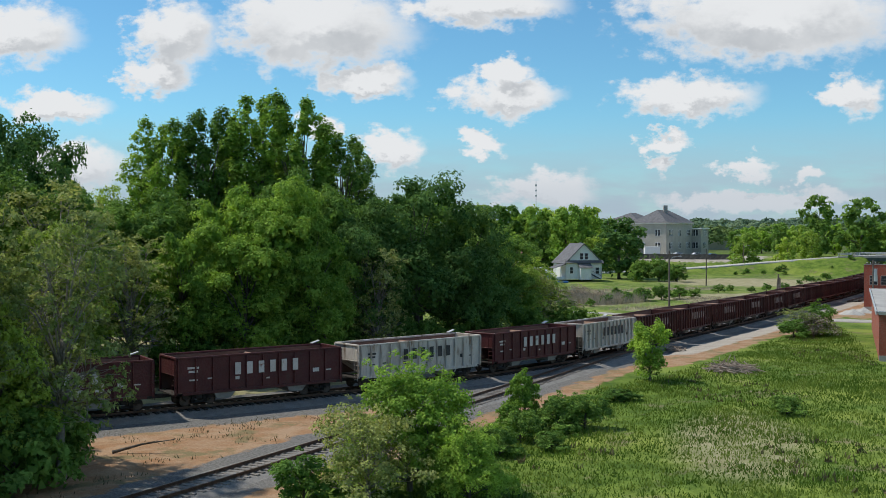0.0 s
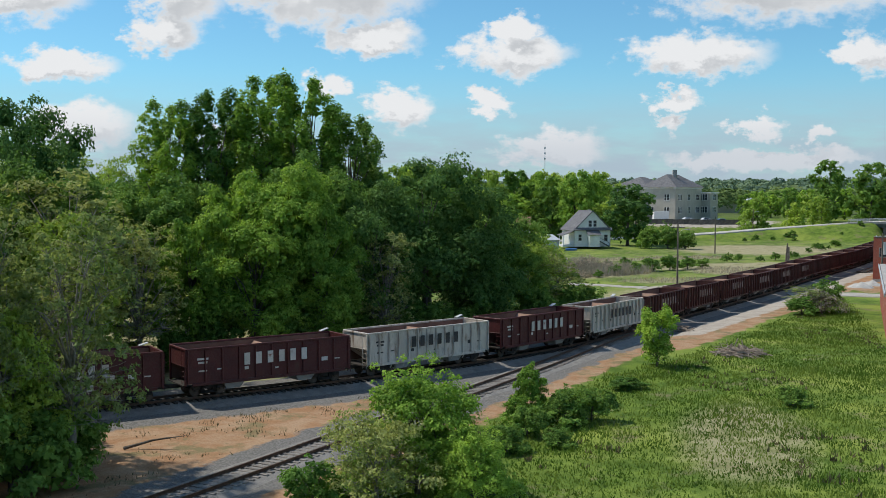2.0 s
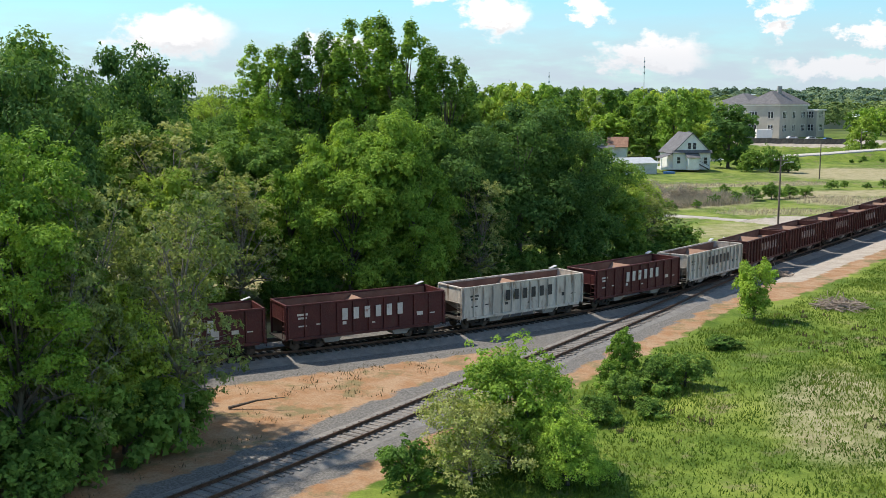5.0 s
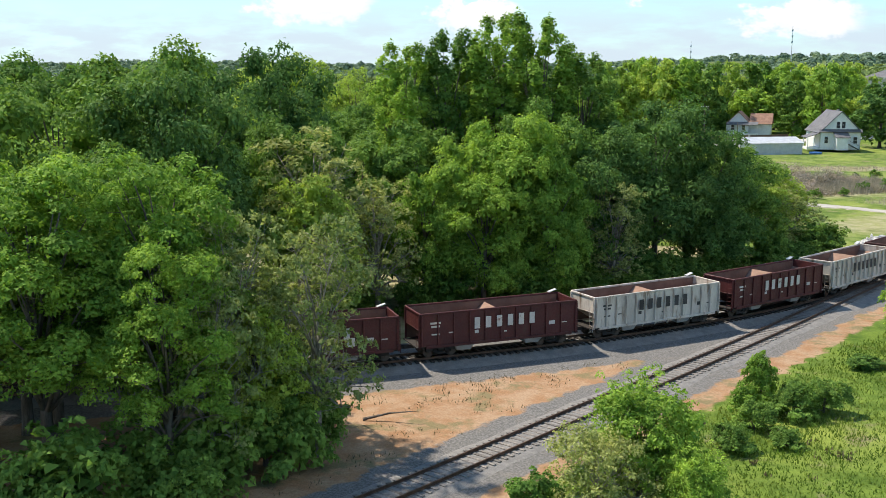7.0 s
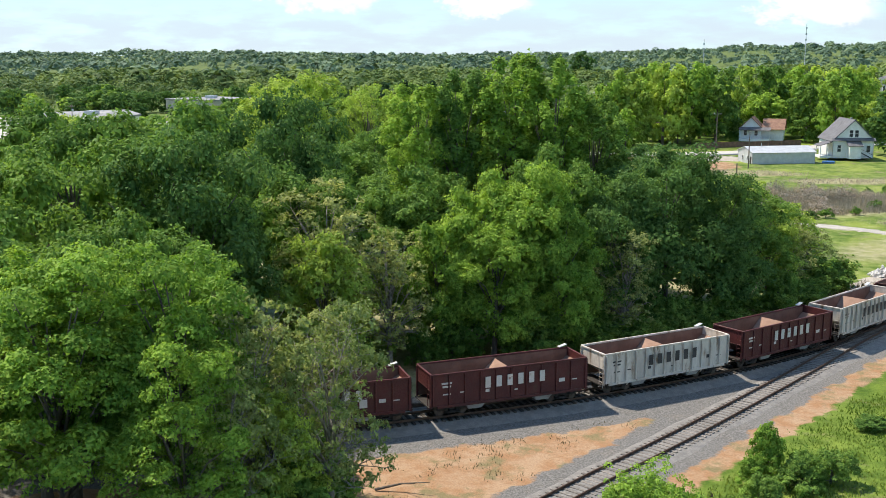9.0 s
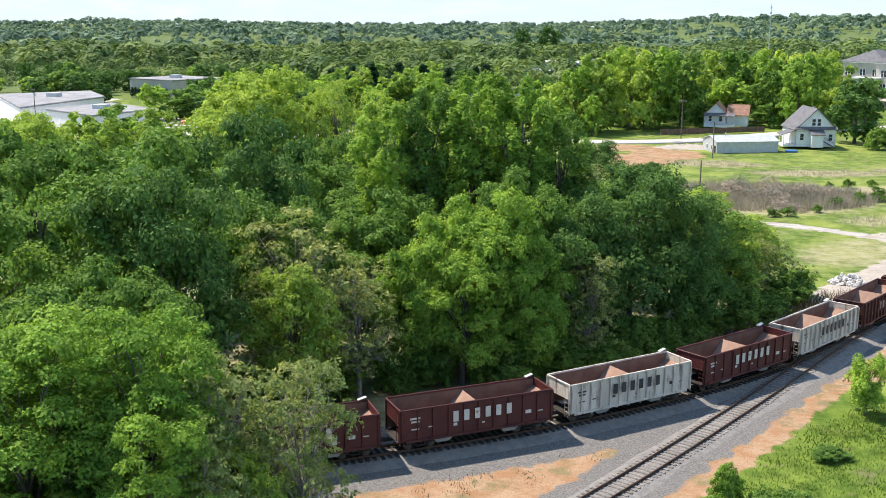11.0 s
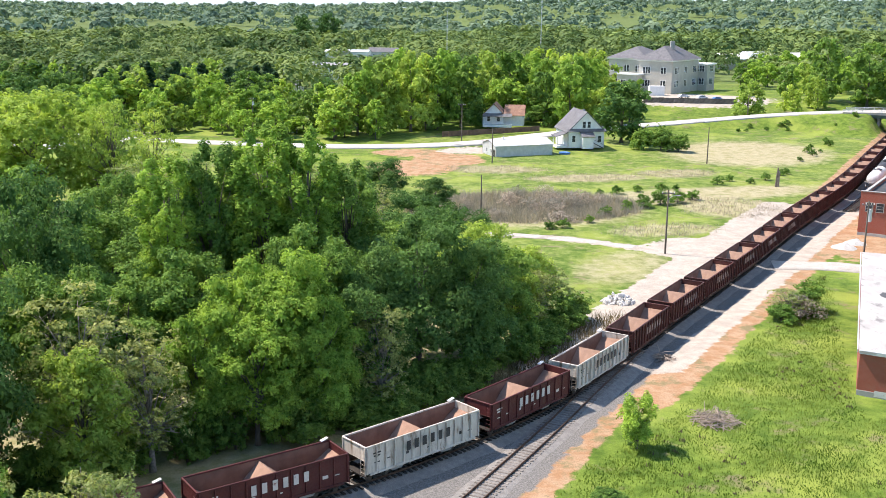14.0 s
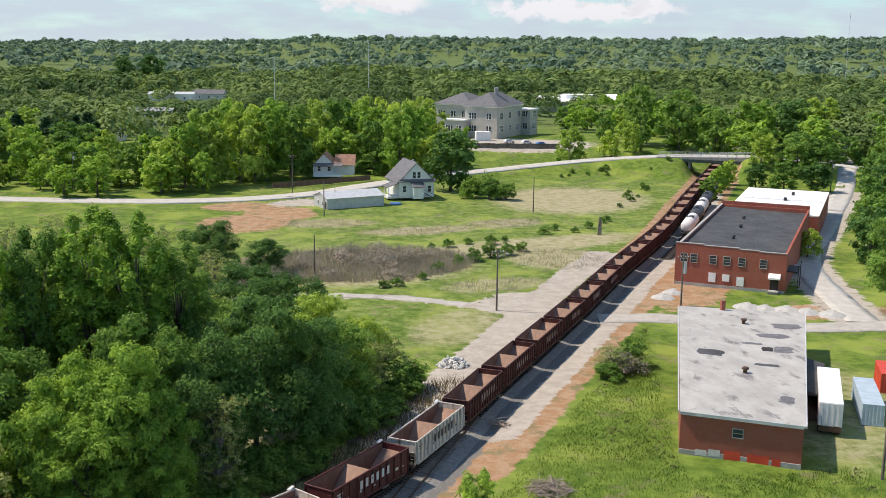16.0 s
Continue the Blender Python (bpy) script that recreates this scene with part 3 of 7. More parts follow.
    return tagged(new("ground", me), "grassy ground with sandy soil, spilt stone and dry scrub", "ground", kind="structure")


build_ground()


def ribbon(name, line, half, lift, material, label, kind="structure", ragged=0.0, thick=0.12, s0=0.0, s1=None, follow=True, step=2.0):
    """A road or path along a line, with thickness and uneven edges."""
    bm = bmesh.new()
    rows = []
    rng = random.Random(len(name) + int(half * 10))
    s1 = s1 or line.length - 0.1
    for s in np.arange(s0, s1, step):
        p, h = line.at(s), line.heading(s)
        nx, ny = -math.sin(h), math.cos(h)
        row = []
        for k in (-1, -0.5, 0, 0.5, 1):
            o = k * (half + (rng.uniform(-ragged, ragged) if abs(k) == 1 else 0))
            x, y = p[0] + nx * o, p[1] + ny * o
            z = (gz(x, y) if follow else p[2]) + lift
            row.append(bm.verts.new((x, y, z)))
        for e in (0, -1):
            v = row[e if e == 0 else -1]
            c = v.co
            low = bm.verts.new((c.x, c.y, c.z - thick))
            row.insert(0, low) if e == 0 else row.append(low)
        rows.append(row)
    for a, b in zip(rows, rows[1:]):
        for k in range(len(a) - 1):
            bm.faces.new((a[k], a[k + 1], b[k + 1], b[k]))
    bmesh.ops.recalc_face_normals(bm, faces=bm.faces)
    return solid(name, bm, material, label, "road", kind=kind, smooth=True)


ribbon("road_far", ROAD_FAR, 4.0, 0.06, ASPHALT, "pale worn asphalt road rising to the bridge", follow=False, thick=0.5)
ribbon("road_lane", LANE, 2.9, 0.09, GRAVEL_ROAD, "pale gravel lane crossing the tracks", ragged=0.2, s0=17)
ribbon("road_street", STREET, 2.9, 0.06, ASPHALT, "pale asphalt street beside the brick warehouses", ragged=0.15)
ribbon("road_path", SIDE_PATH, 1.5, 0.06, GRAVEL_ROAD, "narrow pale gravel side road through grass", ragged=0.12, s1=SIDE_PATH.length - 8)


# ---------------------------------------------------------------- tracks
def track(line, name, label, s0, s1, near, wood_mat, fill=0.0):
    base = thing(name, pose(0, 0, 0), label, "railway track", kind="structure")
    bm = bmesh.new()
    rows = []
    for s in np.arange(s0, s1, 1.5):
        p, h = line.at(s), line.heading(s)
        nx, ny = -math.sin(h), math.cos(h)
        row = []
        for o, dz in ((-2.7, -0.42), (-1.6, -0.13 + fill), (0, -0.07 + fill * 0.7), (1.6, -0.13 + fill), (2.7, -0.42)):
            row.append(bm.verts.new((p[0] + nx * o, p[1] + ny * o, p[2] + dz + 0.02 * math.sin(s * 3.1 + o))))
        rows.append(row)
    for a, b in zip(rows, rows[1:]):
        for k in range(4):
            bm.faces.new((a[k + 1], a[k], b[k], b[k + 1]))
    bmesh.ops.recalc_face_normals(bm, faces=bm.faces)
    part("ballast_bed", bm, BALLAST, base, "grey crushed stone ballast", True)
    for side in (-0.75, 0.75):
        bm = bmesh.new()
        prev = None
        for s in np.arange(s0, s1, 1.0):
            p, h = line.at(s), line.heading(s)
            nx, ny = -math.sin(h), math.cos(h)
            ring = []
            for o, dz in ((-0.07, 0.0), (-0.07, 0.02), (-0.012, 0.035), (-0.012, 0.12), (-0.036, 0.13), (-0.036, 0.165), (0.036, 0.165), (0.036, 0.13), (0.012, 0.12), (0.012, 0.035), (0.07, 0.02), (0.07, 0.0)):
                ring.append(bm.verts.new((p[0] + nx * (side + o), p[1] + ny * (side + o), p[2] + dz)))
            if prev:
                for k in range(len(ring) - 1):
                    bm.faces.new((prev[k], prev[k + 1], ring[k + 1], ring[k]))
            prev = ring
        part("rail", bm, RAIL, base, "rusty steel rail")
    rng = random.Random(5)
    tie = mesh_of(box(-0.115, 0.115, -1.3, 1.3, -0.16, 0.0, bevel=0.012), "tie", wood_mat)
    far = bmesh.new()
    count = 0
    for s in np.arange(s0 + 0.3, s1, 0.56):
        p, h = line.at(s), line.heading(s)
        m = pose(p[0], p[1], p[2] + rng.uniform(-0.008, 0.004), 0, 0, math.degrees(h) + rng.uniform(-1.2, 1.2)) @ pose(0, rng.uniform(-0.05, 0.05), 0)
        if near[0] < p[1] < near[1] and count < 290:
            share("tie", tie, base, m)
            count += 1
        elif p[1] < 300:
            box(-0.115, 0.115, -1.3, 1.3, -0.16, 0.0, far, m=m)
    if len(far.verts):
        tagged(part("tie_row", far, wood_mat, base, "wooden ties"), kind="stuff")
    else:
        far.free()
    return base


track(MAIN, "track_main", "main railway track on grey ballast under the train", 20, MAIN.length - 2, (60, 170), TIE_DARK)
track(SPUR, "track_spur", "rusty side track with weathered wooden ties", 2, SPUR.length - 1.5, (25, 119), TIE_WOOD, 0.055)
track(YARD, "track_yard", "yard track with parked tank cars", 1, YARD.length - 2, (200, 330), TIE_DARK)

# ---------------------------------------------------------------- the train
PITCH, BODY, HALF_W, RIM, SILL = 14.0, 12.5, 1.55, 3.3, 1.02     # heights over the rail


def hopper_car(paint, style, label, fine=True):
    """An open ballast hopper: ribbed sides, sloped floors with a ridge amidships, chutes, ladders, bogies and couplers."""
    car = thing("hopper_car", pose(0, 0, 0), label, "railway car", "open hopper cars of the train")
    L = BODY / 2
    for side in (-1, 1):
        y = side * HALF_W
        part("side_panel", box(-L, L, min(y, y - side * 0.05), max(y, y - side * 0.05), SILL, RIM), paint, car)
        part("top_rail", box(-L, L, y - 0.07, y + 0.07, RIM, RIM + 0.13, bevel=0.02), paint, car)
        part("side_sill", box(-L + 0.4, L - 0.4, y - 0.06 + side * 0.03, y + 0.06 + side * 0.03, SILL - 0.16, SILL + 0.04, bevel=0.015), paint, car)
        deep = 0.1 if style == "maroon" and paint is MAROON else 0.17
        lo, hi = sorted((y, y + side * deep))
        rib = mesh_of(box(-0.05, 0.05, lo, hi, SILL + 0.04, RIM, bevel=0.02), "rib", paint)
        n = 11 if paint is MAROON else 14
        for k in range(n):
            share("rib", rib, car, pose(-L + 0.08 + (BODY - 0.16) * k / (n - 1), 0, 0))
        if style == "white":
            for k in range(7):
                x = -L * 0.62 + k * L * 0.2
                part("lower_gusset", slab((x - 0.05, y + side * 0.02, SILL), (x + 0.05, y + side * 0.02, SILL), (x + 0.05, y - side * 0.3, SILL - 0.45), (x - 0.05, y - side * 0.3, SILL - 0.45), 0.05), paint, car)
    for e in (-1, 1):
        x = e * L
        part("end_panel", box(min(x, x - e * 0.06), max(x, x - e * 0.06), -HALF_W, HALF_W, RIM - 1.15, RIM), paint, car)
        part("end_rail", box(x - 0.07, x + 0.07, -HALF_W, HALF_W, RIM, RIM + 0.13, bevel=0.02), paint, car)
        part("slope_sheet", slab((x - e * 0.05, -HALF_W + 0.06, RIM - 0.55), (x - e * 0.05, HALF_W - 0.06, RIM - 0.55), (x - e * 2.9, HALF_W - 0.06, SILL - 0.05), (x - e * 2.9, -HALF_W + 0.06, SILL - 0.05), 0.05), DUST, car, "dusty tan sloping floor sheet")
        part("end_brace", slab((x, -HALF_W + 0.1, RIM - 1.1), (x, HALF_W - 0.1, RIM - 1.1), (x - e * 1.9, HALF_W - 0.1, SILL), (x - e * 1.9, -HALF_W + 0.1, SILL), 0.05), paint, car)
        part("end_platform", box(min(x - e * 0.9, x + e * 0.22), max(x - e * 0.9, x + e * 0.22), -HALF_W + 0.1, HALF_W - 0.1, SILL - 0.12, SILL - 0.04), UNDER, car, "black end platform")
        for y in (-HALF_W + 0.06, HALF_W - 0.06):
            part("corner_post", box(x - 0.06 + e * 0.02, x + 0.06 + e * 0.02, y - 0.06, y + 0.06, SILL - 0.1, RIM, bevel=0.015), paint, car)
        part("coupler", box(min(x, x + e * 0.78), max(x, x + e * 0.78), -0.12, 0.12, 0.62, 0.9, bevel=0.03), UNDER, car, "black steel coupler")
        if fine:
            ladder = bmesh.new()
            for y in (HALF_W - 0.5, HALF_W - 0.06):
                cylinder((x + e * 0.14, -y, SILL - 0.3), (x + e * 0.14, -y, RIM), 0.022, 5, ladder)
            for k in range(7):
                z = SILL - 0.2 + k * 0.36
                cylinder((x + e * 0.14, -HALF_W + 0.06, z), (x + e * 0.14, -HALF_W + 0.5, z), 0.018, 5, ladder)
            part("ladder", ladder, paint, car)
        bogie = new("bogie")
        bogie.parent = car
        bogie.matrix_basis = pose(e * (L - 1.75), 0, 0)
        frame_bm = bmesh.new()
        for y in (-1.0, 1.0):
            for xa, xb, za, zb in ((-1.15, -0.5, 0.5, 0.72), (-0.6, 0.6, 0.25, 0.42), (0.5, 1.15, 0.5, 0.72), (-0.6, -0.3, 0.3, 0.72), (0.3, 0.6, 0.3, 0.72), (-0.7, 0.7, 0.68, 0.82)):
                box(xa, xb, y - 0.07, y + 0.07, za, zb, frame_bm)
        box(-0.22, 0.22, -1.05, 1.05, 0.5, 0.86, frame_bm)
        part("side_frame", frame_bm, UNDER, bogie, "grimy cast steel bogie frame")
        wheel = bmesh.new()
        for y in (-0.82, 0.68):
            tube([(0, y, 0.42), (0, y + 0.02, 0.42), (0, y + 0.1, 0.42), (0, y + 0.14, 0.42)], [0.36, 0.42, 0.42, 0.38], 16, wheel)
        cylinder((0, -1.0, 0.42), (0, 1.0, 0.42), 0.075, 8, wheel)
        wheel = mesh_of(wheel, "wheelset", WHEEL)
        for x2 in (-0.88, 0.88):
            share("wheelset", wheel, bogie, pose(x2, 0, 0.0))
    # inner faces, ridge and floor
    for side in (-1, 1):
        y = side * (HALF_W - 0.075)
        part("lining", box(-L + 0.08, L - 0.08, y - 0.012, y + 0.012, SILL, RIM - 0.01), RUST_IN, car, "rust brown inner lining")
    for e in (-1, 1):
        part("ridge_sheet", slab((0, -HALF_W + 0.1, RIM - 0.12), (0, HALF_W - 0.1, RIM - 0.12), (e * 2.5, HALF_W - 0.1, SILL - 0.03), (e * 2.5, -HALF_W + 0.1, SILL - 0.03), 0.05), DUST, car, "dusty tan ridge sheet amidships")
    part("floor_sheet", box(-L + 2.8, L - 2.8, -HALF_W + 0.08, HALF_W - 0.08, SILL - 0.1, SILL - 0.04), RUST_IN, car)
    part("centre_sill", box(-L - 0.1, L + 0.1, -0.2, 0.2, 0.66, SILL - 0.1), UNDER, car, "black centre sill")
    for x in (-2.75, 2.75):
        chute = bmesh.new()
        prism([(x - 0.85, -1.42), (x + 0.85, -1.42), (x + 0.85, 1.42), (x - 0.85, 1.42)], 0.42, SILL - 0.06, chute)
        for v in chute.verts:
            if v.co.z < 0.5:
                v.co.x = x + (v.co.x - x) * 0.6
                v.co.y *= 0.86
        part("chute", chute, CONCRETE if style != "plain" else paint, car, "grimy grey discharge chute")
    # brake wheel stand and small platform box at one upper corner
    if paint is not BROWN:
        part("corner_plate", slab((L - 0.75, HALF_W - 0.1, RIM + 0.16), (L - 0.1, HALF_W - 0.1, RIM + 0.34), (L - 0.1, HALF_W + 0.25, RIM + 0.34), (L - 0.75, HALF_W + 0.25, RIM + 0.16), 0.05), METAL_GREY, car, "pale bent metal corner plate")
    # six large painted marks and small stencil bars on both sides
    ink = LETTER_BLACK if style == "white" else LETTER if paint is MAROON else LETTER_FADED
    if style != "plain":
        for side in (-1, 1):
            out = side * (HALF_W + (0.106 if paint is MAROON else 0.176))
            h0, h1 = (RIM - 1.28, RIM - 0.45)
            for k in range(6):
                x = side * (2.1 - k * 0.88) - 0.2 * side
                mark = box(x - 0.21, x + 0.21, min(out, out + side * 0.012), max(out, out + side * 0.012), h0, h1)
                part("painted_mark", mark, ink, car, "large block mark")
            for k, (x, z, wd, hh) in enumerate(((5.1, 1.55, 0.8, 0.14), (5.1, 1.3, 0.66, 0.14), (5.1, 0.75, 0.6, 0.1), (3.9, 0.8, 0.35, 0.09), (1.9, 0.62, 0.3, 0.22), (-0.4, 0.5, 0.25, 0.1), (-4.2, 0.7, 0.5, 0.28), (-5.2, 0.75, 0.5, 0.08))):
                zz = RIM - 2.25 + z
                part("stencil_bar", box(side * x - wd / 2, side * x + wd / 2, min(side * (HALF_W + 0.004), side * (HALF_W + 0.014)), max(side * (HALF_W + 0.004), side * (HALF_W + 0.014)), zz, zz + hh), ink, car)
    return car


C_MAROON = hopper_car(MAROON, "maroon", "maroon open hopper car with white block marks, empty and dusty inside")
C_WHITE = hopper_car(CAR_WHITE, "white", "dirty white open hopper car with black block marks, empty inside")
C_BROWN = hopper_car(BROWN, "maroon", "brown open hopper car with faded white marks, empty and rusty inside")
C_PLAIN = hopper_car(BROWN, "plain", "brown open hopper car, empty, with tan dust inside", fine=False)
JOINT = float(MAIN.nearest([-8.2], [78.6])[3][0])          # the coupling between the third car and the white one


def car_pose(s):
    a, b = MAIN.at(s + 4.4), MAIN.at(s - 4.4)
    m = (a + b) / 2
    return pose(m[0], m[1], m[2] + 0.165, 0, math.degrees(-math.atan2(a[2] - b[2], 8.8)), math.degrees(math.atan2(a[1] - b[1], a[0] - b[0])))


used = {}
for k in range(-5, 25):
    kind = {-3: C_BROWN, -5: C_BROWN, 0: C_WHITE, 1: C_MAROON, 2: C_WHITE}.get(k, C_MAROON if k < 0 else (C_BROWN if k < 9 else C_PLAIN))
    m = car_pose(JOINT + (k + 0.5) * PITCH)
    if kind.name not in used:
        used[kind.name] = 1
        kind.matrix_basis = m
    else:
        copy = copy_thing(kind, m)
    if k == -2:
        spray = copy
        for x0, wd, z0, hh in ((2.3, 0.7, 1.1, 0.75), (1.5, 0.7, 1.05, 0.9), (0.75, 0.6, 1.1, 0.7), (0.0, 0.7, 1.05, 0.85), (-0.8, 0.75, 1.1, 0.75), (-1.5, 0.5, 1.15, 0.6)):
            part("spray_mark", box(-x0 - wd / 2, -x0 + wd / 2, -HALF_W - 0.02, -HALF_W - 0.004, z0, z0 + hh, bevel=0.006), GRAFFITI, spray, "faded yellow and white spray paint")
        part("spray_tag", box(2.4, 3.1, -HALF_W - 0.02, -HALF_W - 0.004, 1.5, 2.1, bevel=0.005), LETTER, spray, "white spray tag")


def tank_car(paint, label, s):
    p, h = YARD.at(s), math.degrees(YARD.heading(s))
    car = thing("tank_car", pose(p[0], p[1], p[2] + 0.165, 0, 0, h), label, "tank car", "tank cars on the yard track")
    part("tank", tube([(-6.4, 0, 2.65), (-6.2, 0, 2.65), (-5.6, 0, 2.65), (5.6, 0, 2.65), (6.2, 0, 2.65), (6.4, 0, 2.65)], [0.5, 1.1, 1.5, 1.5, 1.1, 0.5], 24), paint, car, smooth=True)
    part("dome", cylinder((0, 0, 4.0), (0, 0, 4.55), 0.5, 14), paint, car)
    part("walkway", box(-1.2, 1.2, -0.9, 0.9, 4.1, 4.16), IRON, car)
    part("frame", box(-6.9, 6.9, -0.5, 0.5, 0.85, 1.15), UNDER, car)
    for e in (-1, 1):
        part("platform", box(e * 6.6 - 0.5, e * 6.6 + 0.5, -1.4, 1.4, 1.1, 1.2), UNDER, car)
        part("rail_guard", tube([(e * 7, -1.4, 1.2), (e * 7, -1.4, 2.1), (e * 7, 1.4, 2.1), (e * 7, 1.4, 1.2)], [0.03] * 4, 6), paint, car)
        bogie = bmesh.new()
        for x in (-0.88, 0.88):
            for y in (-0.8, 0.7):
                cylinder((e * 5 + x, y, 0.42), (e * 5 + x, y + 0.12, 0.42), 0.42, 14, bogie)
        box(e * 5 - 1.2, e * 5 + 1.2, -1.05, 1.05, 0.4, 0.7, bogie)
        part("bogie", bogie, UNDER, car)
    return car


tank_car(TANK_WHITE, "white tank car parked behind the hopper train", 33)
tank_car(TANK_BLACK, "black tank car parked on the yard track", 47.5)
tank_car(TANK_WHITE, "white tank car parked near the bridge", 62)
tank_car(TANK_BLACK, "black tank car parked under bushes near the bridge", 76.5)

# ---------------------------------------------------------------- trees
def leaf_cards(centres, normals, sizes, rng, droop=0.25, jitter=0.55):
    """Pointed leaf sprays, one small triangle each."""
    n = len(centres)
    nor = normals + rng.normal(0, jitter, (n, 3))
    nor /= np.linalg.norm(nor, axis=1)[:, None]
    a = np.cross(nor, rng.normal(0, 1, (n, 3)))
    a /= np.linalg.norm(a, axis=1)[:, None]
    b = np.cross(nor, a)
    s = sizes[:, None]
    lift = nor * s * 0.12
    tip = centres + a * s * 0.75 - np.array([0, 0, droop]) * s * 0.4
    left, right = centres - a * s * 0.5 + b * s * 0.5 + lift, centres - a * s * 0.5 - b * s * 0.5 + lift
    co = np.stack([left, right, tip], 1).reshape(-1, 3)
    return co, np.arange(n * 3).reshape(-1, 3)


def raw_mesh(name, co, tri, material):
    me = bpy.data.meshes.new(name)
    me.vertices.add(len(co))
    me.vertices.foreach_set("co", np.asarray(co, np.float32).ravel())
    me.loops.add(len(tri) * 3)
    me.loops.foreach_set("vertex_index", tri.astype(np.int32).ravel())
    me.polygons.add(len(tri))
    me.polygons.foreach_set("loop_start", np.arange(0, len(tri) * 3, 3, dtype=np.int32))
    me.update(calc_edges=True)
    me.materials.append(material)
    return me


def crown_lobes(rng, shape, n):
    """Centres and radii of a crown's lobes, in a crown of radius 1 and height 0..1 (1 is the top)."""
    out = []
    for k in range(n):
        h = (k + rng.uniform(0, 1)) / n
        if shape == "round":
            h = 0.12 + 0.8 * h
            reach = math.sqrt(max(0.05, 1 - ((h - 0.45) / 0.58) ** 2)) * 0.72 * rng.uniform(0.7, 1.3)
        elif shape == "upright":
            h = 0.12 + 0.8 * h
            reach = (0.5 + 0.4 * h / 0.7 if h < 0.7 else 0.9 - 1.9 * (h - 0.7)) * 0.85
        elif shape == "pine":
            h = 0.1 + 0.86 * h
            reach = 0.8 * (1 - h) + 0.08
        else:
            h = 0.1 + 0.7 * h
            reach = 0.75 * math.sqrt(max(0.1, 1 - h))
        a = k * 2.39996 + rng.uniform(-0.5, 0.5)
        r = reach * math.sqrt(rng.uniform(0.25, 1.0))
        size = rng.uniform(0.16, 0.4) * (0.72 if shape in ("upright", "pine") else 1.0) * (1.0 if h < 0.75 else 0.8)
        out.append((r * math.cos(a), r * math.sin(a), h, size))
    return out


def tree_model(seed, shape, leaf, height, radius, cards, size, lobes_n=24, trunk_h=0.25, bare=0.0, low=0.12, name="tree", bark=None, clump=0.11, per_clump=42):
    """Trunk and crown meshes of one kind of tree, base at the origin: boughs, leaf clumps on them, leaves on each clump."""
    rng = np.random.default_rng(seed)
    lob = crown_lobes(rng, shape, lobes_n)
    z0 = height * low
    zs = height - z0
    rise = {"upright": 2.2, "pine": 0.6}.get(shape, 0.82)
    centre = np.array([(x * radius, y * radius, z0 + h * zs) for x, y, h, r in lob])
    reach = np.array([r * radius * (rng.choice((0.75, 1.0, 1.25)) if shape == "bush" else 1.0) for x, y, h, r in lob])
    clumps = max(int(cards * 0.9 / per_clump), 6)
    pick = rng.choice(len(lob), clumps * 3, p=reach**2 / (reach**2).sum())
    d = rng.normal(0, 1, (len(pick), 3))
    d /= np.linalg.norm(d, axis=1)[:, None]
    d[:, 2] = np.where(d[:, 2] < -0.35, -d[:, 2], d[:, 2])
    grow = reach[pick] * rng.uniform(0.72, 1.12, len(pick))
    if shape == "upright":
        # boughs narrow towards a pointed tip
        d[:, :2] *= (1 - 0.5 * np.clip(d[:, 2], 0, 1))[:, None]
    at = centre[pick] + d * grow[:, None] * np.array([1, 1, rise])
    # clumps buried in another bough get no light and grow no leaves
    gap = (at[:, None, :] - centre[None]) / np.array([1, 1, rise])
    deep = np.linalg.norm(gap, axis=2) / reach[None]
    deep[np.arange(len(pick)), pick] = 9
    ok = (deep.min(axis=1) > 0.62) & (at[:, 2] > 0.15) & (at[:, 2] < height * 1.02)
    at, d = at[ok][:clumps], d[ok][:clumps]
    rc = clump * radius * rng.uniform(0.55, 1.35, len(at))
    if shape == "bush":
        # long upright shoots stand out of the bush
        shoot = np.arange(len(at)) % 4 == 0
        at[shoot, 2] += rng.uniform(0.02, 0.24, shoot.sum()) * height
        rc[shoot] *= 0.6
    k = np.repeat(np.arange(len(at)), np.maximum((per_clump * (rc / rc.mean()) ** 1.6).astype(int), 4))
    e = rng.normal(0, 1, (len(k), 3)) + d[k] * 0.5
    e /= np.linalg.norm(e, axis=1)[:, None]
    e[:, 2] = np.where(e[:, 2] < -0.45, -e[:, 2], e[:, 2])
    flat = np.array([0.85, 0.85, 1.15]) if shape == "upright" else np.array([1.05, 1.05, 0.8])
    P = at[k] + e * (rc[k] * np.clip(rng.normal(0.88, 0.2, len(k)), 0.2, 1.5))[:, None] * flat
    D = e * 0.8 + d[k] * 0.35 + np.array([0, 0, 0.45])
    S = size * rng.uniform(0.6, 1.35, len(P))
    if not bare:
        # larger leaves inside close the crown
        q = rng.choice(len(lob), int(cards * 0.1))
        f = rng.normal(0, 1, (len(q), 3))
        f /= np.linalg.norm(f, axis=1)[:, None]
        P = np.concatenate([P, centre[q] + f * (reach[q] * rng.uniform(0.2, 0.75, len(q)))[:, None] * np.array([1, 1, rise])])
        D = np.concatenate([D, f])
        S = np.concatenate([S, size * 2.0 * rng.uniform(0.8, 1.3, len(q))])
    keep = P[:, 2] > 0.08
    P, D, S = P[keep], D[keep], S[keep]
    co, tri = leaf_cards(P, D, S, rng, 0.15)
    crown = raw_mesh(name + "_crown", co, tri, leaf)
    bm = bmesh.new()
    top = z0 + zs * (0.8 if shape in ("upright", "pine") else 0.62)
    r0 = (0.018 if shape != "upright" else 0.011) * height + 0.04
    bend = rng.uniform(-0.04, 0.04, 2) * height
